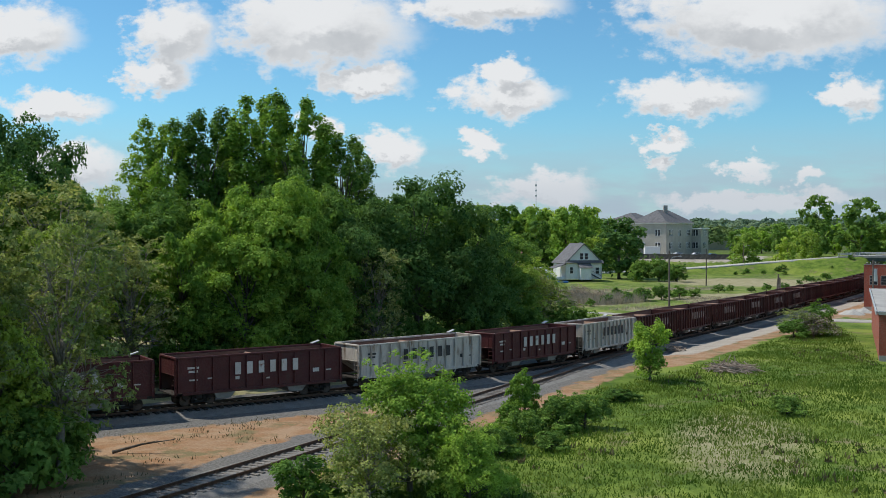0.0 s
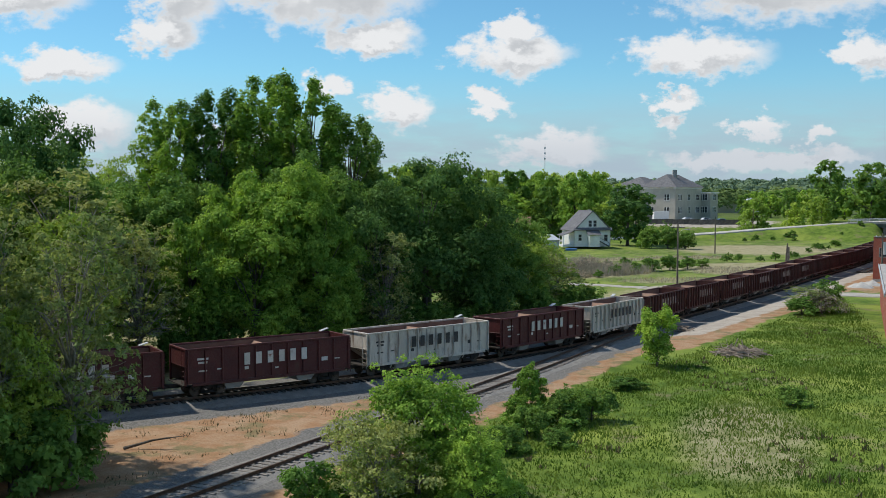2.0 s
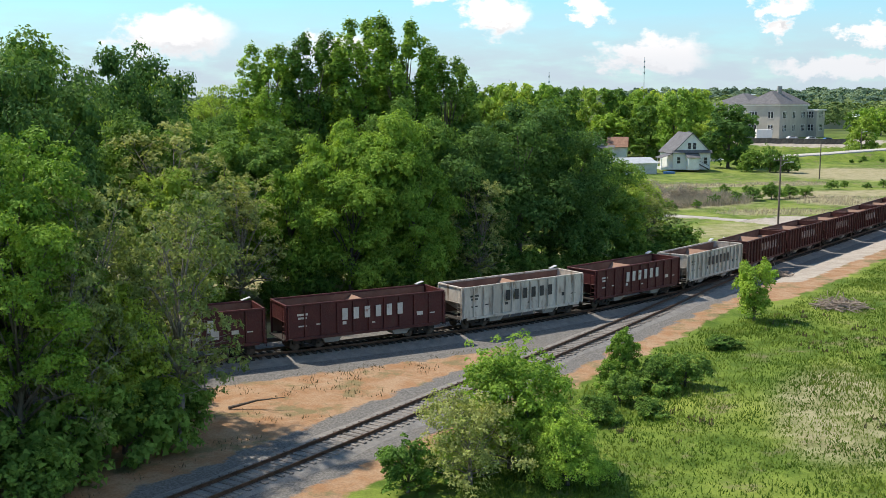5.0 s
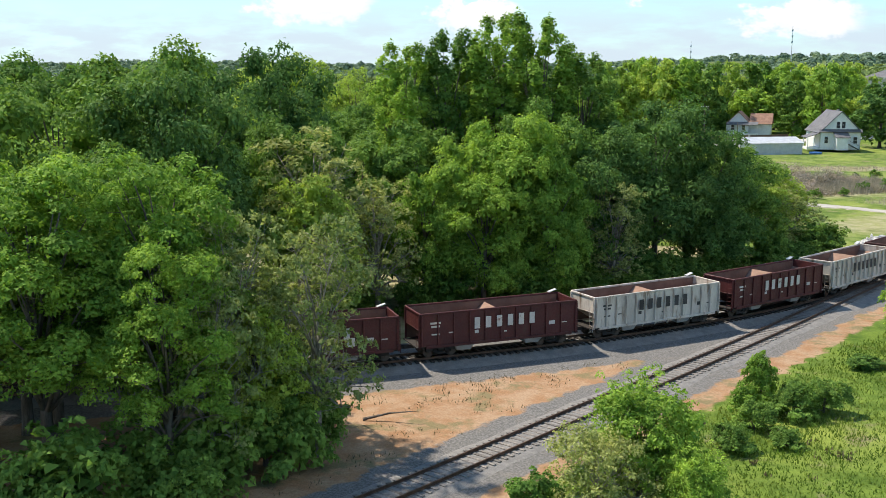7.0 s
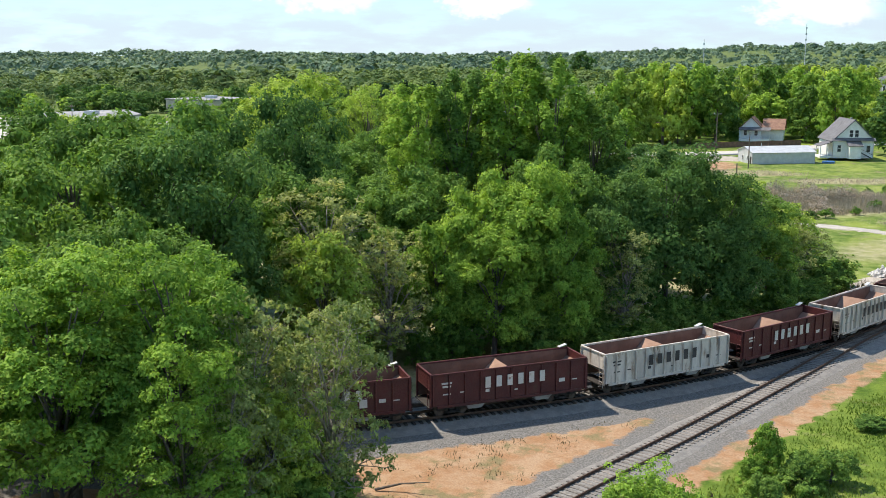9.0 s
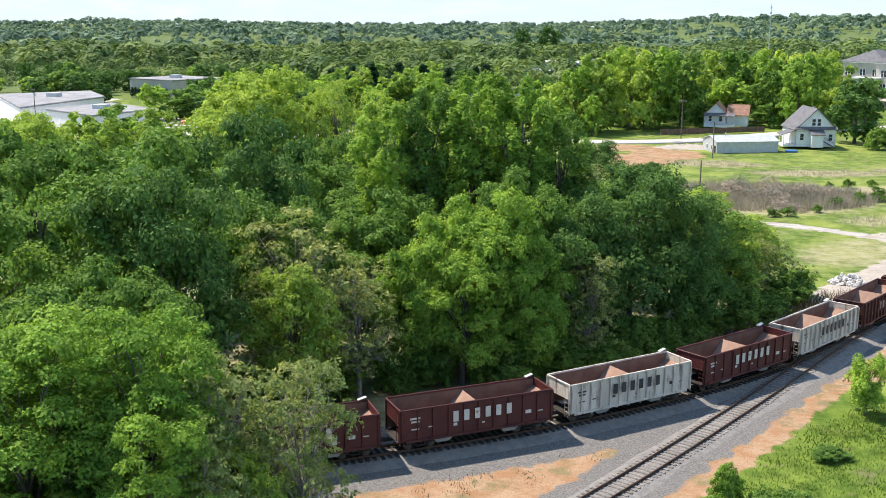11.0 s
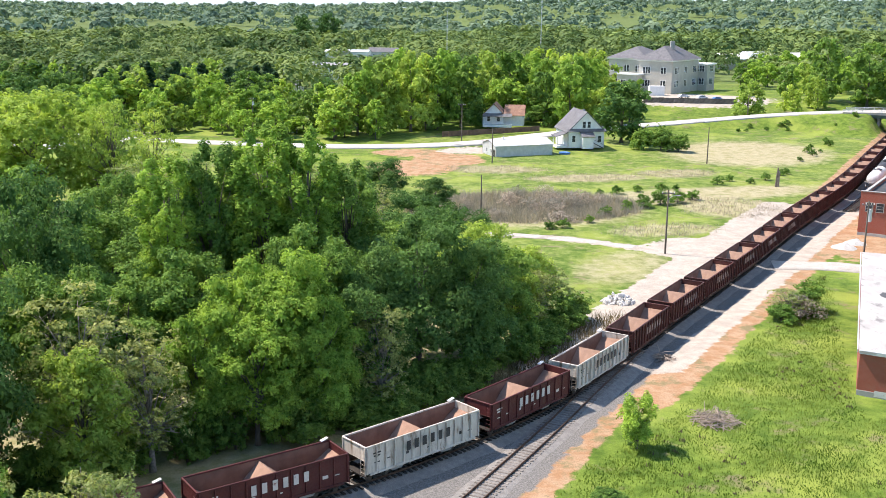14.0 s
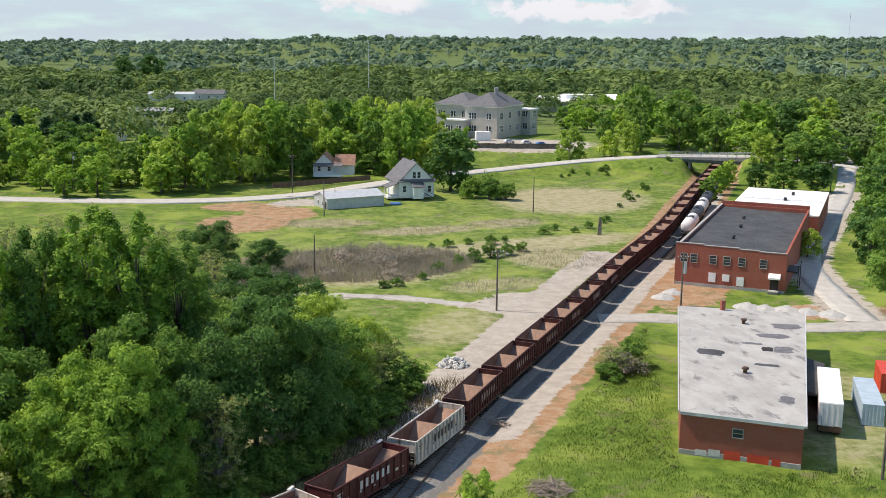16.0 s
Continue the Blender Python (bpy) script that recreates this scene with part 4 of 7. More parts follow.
    trunk = [(bend[0] * t * t, bend[1] * t * t, top * t) for t in (0, 0.08, 0.35, 0.7, 1.0)]
    tube([(x, y, z - (0.25 if i == 0 else 0)) for i, (x, y, z) in enumerate(trunk)], [r0 * 1.35, r0, r0 * 0.78, r0 * 0.5, r0 * 0.16], 8, bm)
    for x, y, h, r in lob[:: max(1, len(lob) // (24 if cards > 4000 else 6))]:
        z = z0 + h * zs
        zr = min(max(z * rng.uniform(0.45, 0.65), height * trunk_h), top * 0.95)
        t = zr / top
        root = Vector((bend[0] * t * t, bend[1] * t * t, zr))
        tip = Vector((x * radius, y * radius, z))
        midp = root.lerp(tip, 0.5) + Vector((0, 0, 0.12 * (tip - root).length))
        rb = r0 * (0.42 - 0.2 * t)
        tube([root, midp, tip], [rb, rb * 0.6, rb * 0.2], 5, bm)
        if bare:
            for _ in range(int(bare)):
                d = Vector(rng.normal(0, 1, 3))
                d.z = abs(d.z)
                d.normalize()
                q = midp.lerp(tip, rng.uniform(0.2, 1.0))
                e = q + d * r * radius * rng.uniform(0.7, 1.4)
                tube([q, q.lerp(e, 0.5) + Vector(rng.normal(0, 0.1, 3)), e], [rb * 0.25, rb * 0.16, 0.012], 3, bm)
    stem = mesh_of(bm, name + "_trunk", bark or BARK, True)
    return crown, stem


def plant(model, x, y, scale=(1, 1, 1), turn=0.0, label="", category="tree", name="tree", group="", sink=0.0):
    crown, stem = model
    t = thing(name, pose(x, y, gz(x, y) - sink, 0, 0, turn) @ Matrix.Diagonal((*scale, 1)), label, category, group)
    share("trunk", stem, t, Matrix())
    share("crown", crown, t, Matrix())
    return t


M_ROUND = [tree_model(11 + k, "round", LEAF_MID, 16, 6.2, 26000, 0.21, 26, low=0.1) for k in range(2)]
M_BRIGHT = [tree_model(21 + k, "round", LEAF_BRIGHT, 16, 6.0, 30000, 0.2, 28, low=0.06, clump=0.1) for k in range(2)]
M_DARK = [tree_model(31 + k, "round", LEAF_DARK, 16, 6.4, 28000, 0.2, 24, low=0.05, clump=0.12) for k in range(2)]
M_TALL = [tree_model(41 + k, "upright", LEAF_MID if k else LEAF_BRIGHT, 25, 4.4, 28000, 0.19, 46, low=0.1, clump=0.1, per_clump=24) for k in range(2)]
M_YELLOW = [tree_model(51 + k, "round", LEAF_YELLOW, 15, 6.0, 14000, 0.25, 26, low=0.1) for k in range(2)]
M_SPARSE = [tree_model(61 + k, "round", LEAF_DRAB, 14, 4.6, 7500, 0.19, 30, bare=9, low=0.1, bark=GREY_BARK, clump=0.075, per_clump=16) for k in range(2)]
M_OPEN = [tree_model(101 + k, "round", LEAF_BRIGHT, 16, 4.6, 34000, 0.15, 30, bare=2, low=0.25, clump=0.1) for k in range(2)]
M_THIN = [tree_model(66, "round", LEAF_YELLOW, 15, 5.5, 5500, 0.25, 28, bare=6, low=0.2, per_clump=20)]
M_SHRUB = [tree_model(71 + k, "bush", LEAF_SHRUB, 3.2, 2.2, 4200, 0.16, 14, trunk_h=0.05, low=0.0, bare=2, clump=0.16) for k in range(2)]
M_SHRUB_DARK = [tree_model(76 + k, "bush", LEAF_MID, 5, 3.2, 4600, 0.23, 16, trunk_h=0.05, low=0.0, clump=0.15, per_clump=30) for k in range(2)]
M_TWIG = [tree_model(81 + k, "bush", TWIGS, 2.6, 2.3, 1500, 0.13, 12, trunk_h=0.05, low=0.0, bare=14, clump=0.2, per_clump=10, bark=DEAD_BARK) for k in range(2)]
M_FAR = [tree_model(91 + k, "round", leaf, 14, 5.6, 3600, 0.5, 22, low=-0.04, clump=0.13, per_clump=18) for k, leaf in enumerate((LEAF_MID, LEAF_BRIGHT, LEAF_YELLOW, LEAF_DARK))]
M_TOWN = [tree_model(91 + k, "round", leaf, 14, 5.6, 1500, 0.72, 18, low=-0.04, clump=0.15, per_clump=12) for k, leaf in enumerate((LEAF_MID, LEAF_BRIGHT, LEAF_YELLOW, LEAF_DARK))]
M_FARPINE = [tree_model(97, "pine", LEAF_PINE, 17, 4.2, 2200, 0.7, 26, low=0.1, clump=0.16, per_clump=14)]
rs = random.Random(3)


def wood(models, rows, label, group=""):
    """rows: x, y, height, radius of each tree's crown."""
    for x, y, h, r in rows:
        k = rs.randrange(len(models))
        me = models[k][0]
        hh, rr = me["h"], me["r"]
        plant(models[k], x, y, (r / rr, r / rr * rs.uniform(0.93, 1.07), h / hh), rs.uniform(0, 360), label, group=group)


for models in (M_ROUND, M_BRIGHT, M_DARK, M_TALL, M_YELLOW, M_SPARSE, M_OPEN, M_THIN, M_SHRUB, M_SHRUB_DARK, M_TWIG, M_FAR, M_TOWN, M_FARPINE):
    for crown, stem in models:
        v = np.empty(len(crown.vertices) * 3, np.float32)
        crown.vertices.foreach_get("co", v)
        v = v.reshape(-1, 3)
        crown["h"] = float(np.percentile(v[:, 2], 99.7))
        crown["r"] = float(np.percentile(np.hypot(v[:, 0], v[:, 1]), 96))

# the wood behind the train
wood(M_TALL, [(-27.8, 104, 23.5, 3.8), (-24.0, 105.5, 24.8, 3.6), (-18.8, 107, 26.5, 4.4), (-14.5, 106, 26, 4.2), (-10.5, 109, 22.5, 3.6), (-21, 112, 23, 4)], "tall upright green tree towering over the wood")
wood(M_BRIGHT, [(-18.8, 90, 15.2, 4.6), (-14.6, 91, 17, 4.8), (-16.6, 87.5, 13.5, 4.2), (-21.5, 87, 12.5, 4), (-11.3, 90.5, 13.5, 4.4)], "bright green broadleaf tree at the edge of the wood")
wood(M_DARK, [(-2.6, 103.5, 18, 6.6), (2.6, 106.5, 15, 5), (-7.5, 98, 15.5, 4.8), (-39, 95, 23, 6.6), (-37, 71.5, 21, 6.4)], "dark green broadleaf tree with a dense round crown")
wood(M_ROUND, [(-42, 76, 22.8, 8), (-29.5, 92, 15, 5.5), (-23.5, 95, 16, 5.5), (5.5, 114, 13, 4.6), (-13, 99, 18, 5), (-47, 62, 21, 7), (-34.5, 60.5, 16, 5.5), (-33, 86, 17, 6), (-55, 84, 22, 7.5), (-52, 100, 20, 7),
               (-6, 118, 15, 6), (-14, 122, 16, 6), (-25, 120, 17, 6.5), (-38, 115, 16, 6.5)], "green broadleaf tree in the wood by the track")
wood(M_SPARSE, [(-29.3, 80, 16.3, 5.2), (-24.5, 82, 12.5, 4.2), (-19.2, 52.5, 13.4, 3.2), (-21.8, 55.5, 12, 3.6), (-23, 50.5, 14.5, 3.4), (-22.6, 46.5, 12, 3), (-6, 95, 11, 3.2), (10, 122, 9, 3.6)], "half-leafed drab tree with bare twigs showing")
wood(M_OPEN, [(-26, 48.5, 16.8, 4.4), (-30.5, 44.5, 16.5, 5), (-28.5, 53.5, 15, 4.4), (-24, 44.5, 13, 3.6), (-33, 49, 16.5, 5)], "bright green broadleaf tree beside the sandy track edge")
wood(M_ROUND, [(-37, 52, 17, 6), (-38, 40, 17, 6), (-44, 50, 19, 6.5)], "green broadleaf tree in the thicket by the track")
wood(M_YELLOW, [(-21.5, 50.5, 9, 2.8), (-28, 76, 13, 4), (8, 119, 10.5, 4), (3.5, 130, 12.5, 5), (10.5, 127, 10, 4)], "yellow-green young tree at the edge of the wood")
wood(M_DARK, [(-3, 142, 14, 6.5), (3, 150, 10, 5), (-12, 140, 13, 6)], "dark green tree behind the wood")
wood(M_SPARSE, [(13, 128, 7.5, 3.6), (-22, 170, 10, 5), (-12, 178, 9, 5), (-30, 186, 10, 5)], "half-bare spreading tree at the edge of the field")
wood(M_YELLOW, [(-75, 188, 24, 9.5), (-84, 196, 23, 8), (-66, 196, 20, 6), (-104, 159, 17, 6), (-95, 167, 16, 6), (-112, 172, 16.5, 6), (-88, 173, 17.5, 6.5), (-80, 179, 16, 6)], "yellow-green spring tree beyond the wood")
wood(M_THIN, [(-61, 190, 22, 6), (-54, 192, 20, 5.5)], "thin pale tree with visible limbs beyond the wood")

wood(M_DARK, [(-11.7, 195.0, 11.5, 5.5)], "dark green round tree at the edge of the field")
wood(M_DARK, [(-1.9, 197.8, 7.5, 4.2)], "low dark green tree beside the brown brush")
wood(M_SPARSE, [(-28, 183, 14, 7), (-21, 186, 12, 6), (-36, 190, 13, 6), (-46, 186, 13, 6), (-54, 180, 12, 6), (-40, 200, 12, 6)], "half-bare spreading tree with thin spring leaves by the field")
wood(M_ROUND, [(-20, 135, 17, 6.5), (-32, 136, 17, 6.5), (-44, 138, 17, 6.5), (-27, 152, 14, 6), (-40, 156, 14, 6)], "green broadleaf tree in the back of the wood")

# undergrowth along the wood's edge and in the left thicket
for k in range(46):
    t = k / 45
    ex = np.interp(t, [0, 0.45, 0.75, 1], [-38, -8, 4, 17])
    ey = np.interp(t, [0, 0.45, 0.75, 1], [74, 92, 103, 128])
    h = rs.uniform(2.2, 5.2)
    m = M_SHRUB_DARK if rs.random() < 0.75 else M_SHRUB
    me = rs.choice(m)
    plant(me, ex + rs.uniform(-1.4, 1.6) - 0.5, ey + rs.uniform(-0.6, 2.0), (rs.uniform(0.7, 1.05), rs.uniform(0.7, 1.05), h / me[0]["h"]), rs.uniform(0, 360), "leafy green undergrowth shrub at the wood's edge", "shrub", "shrub", "undergrowth along the wood")
for x, y, h, r in ((-20.5, 50, 5, 2.6), (-19.6, 53.6, 4, 2.2), (-22.5, 47, 5.5, 2.8), (-24.5, 44, 5, 3), (-21.5, 56.5, 4.2, 2.4), (-24.2, 60, 4.5, 2.6), (-27, 40, 6, 3.4), (-22.3, 43.3, 3.2, 1.9), (-26.5, 65, 3.2, 2), (-30, 64, 4.5, 3)):
    me = rs.choice(M_SHRUB_DARK)
    plant(me, x, y, (r / me[0]["r"], r / me[0]["r"], h / me[0]["h"]), rs.uniform(0, 360), "dense green shrub under the trackside trees", "shrub", "shrub", "undergrowth along the wood")

# bushes by the side track and in the grass
M_NEAR = [tree_model(131, "bush", LEAF_BRIGHT, 6.0, 3.6, 30000, 0.12, 26, trunk_h=0.05, low=0.0, bare=3, clump=0.12), tree_model(132, "bush", LEAF_DRAB, 4.6, 3.4, 10000, 0.11, 26, trunk_h=0.05, low=0.0, bare=8, bark=GREY_BARK, clump=0.1, per_clump=26),
          tree_model(133, "upright", LEAF_BRIGHT, 5.2, 2.0, 9000, 0.14, 26, trunk_h=0.1, low=-0.06, bare=2, clump=0.17)]
plant(M_NEAR[0], -1.6, 50.3, (1, 1, 1.04), 40, "large bright green bush beside the side track", "bush", "bush")
plant(M_NEAR[1], -3.4, 47.8, (0.95, 0.9, 1), 120, "drab twiggy bush with small leaves beside the side track", "bush", "bush")
plant(M_NEAR[0], 1.2, 48.0, (0.6, 0.6, 0.62), 200, "dense green bush beside the side track", "bush", "bush")
plant(M_SHRUB[0], -6.2, 46.4, (0.9, 0.9, 0.8), 10, "low leafy bush with pale blossom", "bush", "bush")
MEADOW_BUSHES = [(5.2, 66.2, 3.0, 1.5, 0), (7.2, 65.2, 2.1, 1.8, 1), (9.0, 66.4, 2.0, 1.7, 1), (4.6, 62.2, 1.7, 1.4, 1), (6.2, 59.8, 1.0, 1.2, 1), (23.5, 71.5, 1.2, 1.4, 1), (4.2, 64.8, 1.6, 1.2, 0),
                 (3.2, 58.5, 1.4, 1.4, 1), (13, 77.5, 0.8, 1.6, 1)]
plant(M_NEAR[2], 17.3, 87.5, (1, 1, 1), 0, "small leafy tree standing alone in the grass", "small tree", "small_tree")
for x, y, h, r, m in ((44.5, 131.5, 3.6, 3.2, M_SPARSE[0]), (47.5, 133, 4.4, 3.0, M_SHRUB[0]), (43, 128.5, 2.4, 2.4, M_SHRUB[1]), (46, 130, 3, 3, M_TWIG[0])):
    plant(m, x, y, (r / m[0]["r"], r / m[0]["r"], h / m[0]["h"]), rs.uniform(0, 360), "spreading half-bare bush beside the dirt strip", "bush", "bush", "bushes in the grass")
for k in range(20):
    a, b = rs.gauss(0, 1), rs.gauss(0, 1)
    plant(M_TWIG[k % 2], 13 + 11 * max(-1.7, min(1.7, a)), 202 + 6.5 * max(-1.7, min(1.7, b)) + 0.15 * a * 11, (rs.uniform(0.9, 1.6),) * 2 + (rs.uniform(0.7, 1.4),), rs.uniform(0, 360), "brown leafless brush in the field", "brush", "dry_bush", "dry brush in the field")
for x, y, h in ((19, 186, 1.8), (21.5, 187, 1.9), (27, 192, 1.6), (40, 208, 3), (33, 221, 1.6), (37, 223, 2.2), (42, 226, 1.8), (47, 225, 2.6), (51, 229, 1.5), (29, 218, 1.4), (62, 236, 2.2), (66, 241, 1.8), (44, 211, 3.4), (48, 213, 3), (36, 204, 2.4), (52, 217, 2.4), (31, 199, 2.2), (75, 243, 2), (70, 238, 1.6)):
    plant(M_SHRUB[rs.randrange(2)], x, y, (h / 2.9, h / 2.9, h / 3.8), rs.uniform(0, 360), "green bush in the open field", "bush", "bush", "bushes in the grass")


M_BUSH = [tree_model(141 + k, "bush", leaf, 3, 2.1, 9000, 0.12, 16, trunk_h=0.05, low=0.0, bare=2, clump=0.14) for k, leaf in enumerate((LEAF_BRIGHT, LEAF_MID))]
for crown, stem in M_BUSH:
    crown["h"], crown["r"] = 2.7, 2.0
for x, y, h, r, k in MEADOW_BUSHES:
    plant(M_BUSH[k], x, y, (r / 2, r / 2 * rs.uniform(0.85, 1.1), h / 2.7), rs.uniform(0, 360), "irregular green bush in the meadow grass" if k else "bright green leafy bush in the meadow grass", "bush", "bush", "bushes in the grass")
for k in range(10):
    t = rs.random()
    h = rs.uniform(0.6, 1.8)
    me = M_SHRUB[rs.randrange(2)]
    plant(me, 94 + 38 * t + rs.uniform(-3, 3), 344 + 2 * t + rs.uniform(-6, 4), (h * 0.75 / me[0]["r"],) * 2 + (h / me[0]["h"],), rs.uniform(0, 360), "green shrub on the road bank", "bush", "bush", "shrubs on the bank")
for k in range(11):
    t = rs.random() ** 0.8
    h = rs.uniform(0.7, 2.2)
    me = M_SHRUB[rs.randrange(2)]
    plant(me, 80 + 42 * t + rs.uniform(-3, 1.5), 246 + 80 * t + rs.uniform(-2, 3), (h * 0.7 / me[0]["r"],) * 2 + (h / me[0]["h"],), rs.uniform(0, 360), "green shrub beside the far track", "bush", "bush", "shrubs on the bank")


# ---------------------------------------------------------------- trees round the houses and the street
def far_tree(k, x, y, h, r, label):
    me = (M_FAR + M_FARPINE)[k]
    plant(me, x, y, (r / me[0]["r"],) * 2 + (h / me[0]["h"],), rs.uniform(0, 360), label, group="trees beyond the field")


LATER = {}


def far_later(k, x, y, h, r):
    LATER.setdefault(k, []).append((x, y, h, r, rs.uniform(0, 6.28)))


def join_later():
    """The uncounted trees of the town, one object for each kind of leaf."""
    for k, rows in LATER.items():
        crown, stem = (M_TOWN + M_FARPINE)[k]
        for me, what in ((crown, "leaf canopy"), (stem, "trunks and limbs")):
            v = np.empty(len(me.vertices) * 3, np.float32)
            me.vertices.foreach_get("co", v)
            v = v.reshape(-1, 3)
            me.calc_loop_triangles()
            tri = np.empty(len(me.loop_triangles) * 3, np.int32)
            me.loop_triangles.foreach_get("vertices", tri)
            co, tris = [], []
            for n, (x, y, h, r, a) in enumerate(rows):
                f, g = r / crown["r"], h / crown["h"]
                co.append(np.stack([x + f * (v[:, 0] * math.cos(a) - v[:, 1] * math.sin(a)), y + f * (v[:, 0] * math.sin(a) + v[:, 1] * math.cos(a)), gz(x, y) + g * v[:, 2]], 1))
                tris.append(tri.reshape(-1, 3) + n * len(v))
            tagged(new("town_trees", raw_mesh("town_trees", np.concatenate(co), np.concatenate(tris), me.materials[0])), what + " of the leafy trees among the town's houses", "trees", kind="stuff")


for x, y, h, r in ((-33, 316, 13, 6), (-27, 322, 17, 7), (-20, 328, 20, 8), (-11, 332, 21, 8), (-3, 338, 20, 8), (5, 346, 20, 7), (-14, 350, 21, 8), (0, 360, 21, 8), (12, 372, 20, 8), (24, 376, 20, 8), (34, 368, 19, 7), (33, 354, 15, 6)):
    far_tree(rs.choice((0, 1, 1, 2)), x, y, h * 1.18, r * 1.1, "leafy tree behind the far road")
for x, y, h, r in ((41, 346, 19, 7), (48, 362, 20, 7.5), (44, 378, 20, 7.5), (58, 380, 16, 6), (54, 396, 18, 7), (38, 398, 20, 8), (64, 366, 13, 5), (30, 392, 20, 8)):
    far_tree(rs.choice((1, 2, 2)), x, y, h * 1.15, r * 1.1, "yellow-green tree near the school")
far_tree(3, 52, 310, 18, 8.5, "dense dark green tree beside the white house")
for x, y, h, r in ((56, 296, 6.5, 3.6), (60.5, 293.5, 7, 3.8), (65, 291, 5, 3.2)):
    plant(M_SHRUB_DARK[int(x) % 2], x, y, (r / 3.0, r / 3.0, h / 5), x * 40, "low leafy tree clump beside the white house", group="trees beyond the field")
for x, y, h, r in ((108, 378, 13.5, 6.5), (127, 386, 11, 4.8), (138, 392, 12, 5)):
    far_tree(2, x, y, h, r, "yellow-green tree on the bank by the road")
for x, y, h, r in ((146, 408, 19, 6.5), (158, 396, 19, 8), (168, 384, 17, 7)):
    far_tree(0, x, y, h * 1.25, r * 1.15, "spreading tree beyond the road")
for x, y, h, r in ((176, 371, 17, 9), (190, 398, 19, 10), (168, 352, 11, 6), (205, 375, 18, 9), (222, 400, 20, 10), (160, 328, 11, 5.5), (170, 322, 12, 6), (164, 338, 10, 5), (186, 352, 14, 7), (200, 345, 13, 7), (178, 336, 9, 5),
                   (124, 287, 7, 3), (131, 296, 8, 3.5), (138, 308, 8, 3.5), (144, 318, 8, 3.5)):
    far_tree(rs.choice((0, 1, 0, 2)), x, y, h, r, "leafy tree beside the bridge and tracks")
for x, y, h, r in ((121.5, 197, 12, 4.6), (143, 230, 14, 6), (131, 212, 12, 5), (150, 232, 17, 7), (158, 252, 14, 6), (150, 310, 8, 4), (156, 303, 9, 5), (165, 299, 9, 5), (176, 318, 12, 6), (176, 285, 14, 6), (214, 340, 17, 8), (228, 355, 18, 9), (240, 345, 18, 9), (206, 318, 15, 7), (190, 300, 13, 6)):
    far_tree(rs.choice((0, 3, 0)), x, y, h, r, "green street tree beside the asphalt street")
far_tree(2, 112, 205, 6, 3, "small yellow-green tree beside the brick warehouse")
wood(M_ROUND, [(104.2, 158, 17.5, 6.8)], "large green street tree beside the lane")
for k in range(34):
    x, y = rs.uniform(-135, -12), rs.uniform(303, 345)
    if ROAD_FAR.nearest([x], [y])[0][0] > 6:
        far_later(rs.choice((0, 1, 2, 1)), x, y, rs.uniform(5, 13), rs.uniform(3, 6))
for k in range(70):
    x, y = rs.uniform(-210, -45), rs.uniform(110, 285)
    if x > -45 - (y - 110) * 0.2 or (x < -130 and y > 245):
        continue
    far_later(rs.choice((0, 1, 2, 0)), x, y, rs.uniform(9, 13.5), rs.uniform(4.5, 6.5))
for x, y, h, r in ((-53, 318, 13, 5), (-62, 330, 14, 6), (-45, 332, 13, 5), (-75, 335, 15, 6), (-38, 345, 14, 5), (-88, 350, 15, 7), (-70, 372, 16, 7)):
    far_tree(rs.choice((1, 0)), x, y, h, r, "green tree beside the far road")
for k in range(150):
    x, y = rs.uniform(-230, 60), rs.uniform(318, 470)
    if (x < -125 and y < 478) or ROAD_FAR.nearest([x], [y])[0][0] < 9 or (-5 < x < 32 and y < 356) or (x > 28 and y > 395) or (-92 < x < -48 and y > 395) or (-70 < x < -40 and y < 330):
        continue
    far_later(rs.choice((0, 1, 1, 2, 2, 3)), x, y, rs.uniform(10, 17), rs.uniform(4.5, 7.5))
for k in range(60):
    x, y = rs.uniform(150, 330), rs.uniform(310, 480)
    if STREET.nearest([x], [y])[0][0] < 7 or ROAD_FAR.nearest([x], [y])[0][0] < 8 or MAIN.nearest([x], [y])[0][0] < 9 or (x < 175 and y > 380):
        continue
    far_later(rs.choice((0, 0, 1, 2, 3)), x, y, rs.uniform(11, 18), rs.uniform(5, 8))
for x, y, h, r in ((-136, 1008, 33, 11), (-112, 1012, 35, 12)):
    far_tree(3, x, y, h, r, "tall dark tree standing over the far woods")
for k in range(16):
    far_tree(4, -128 + k * 4.2 + rs.uniform(-1.5, 1.5), 400 + rs.uniform(-12, 12), rs.uniform(12, 18), 4, "dark conifer in a far row")


for x0, x1, y0, y1, count in ((-180, -128, 330, 480, 40), (-310, -244, 385, 490, 34), (-240, -150, 468, 500, 26), (-246, -214, 384, 408, 7)):
    for k in range(count):
        far_later(rs.choice((0, 3, 3, 1)), rs.uniform(x0, x1), rs.uniform(y0, y1), rs.uniform(8, 14), rs.uniform(4, 6.5))
for k in range(26):
    x, y = rs.uniform(128, 205), rs.uniform(412, 560)
    far_later(rs.choice((0, 1, 1, 2)), x, y, rs.uniform(9, 14), rs.uniform(4, 6))
join_later()


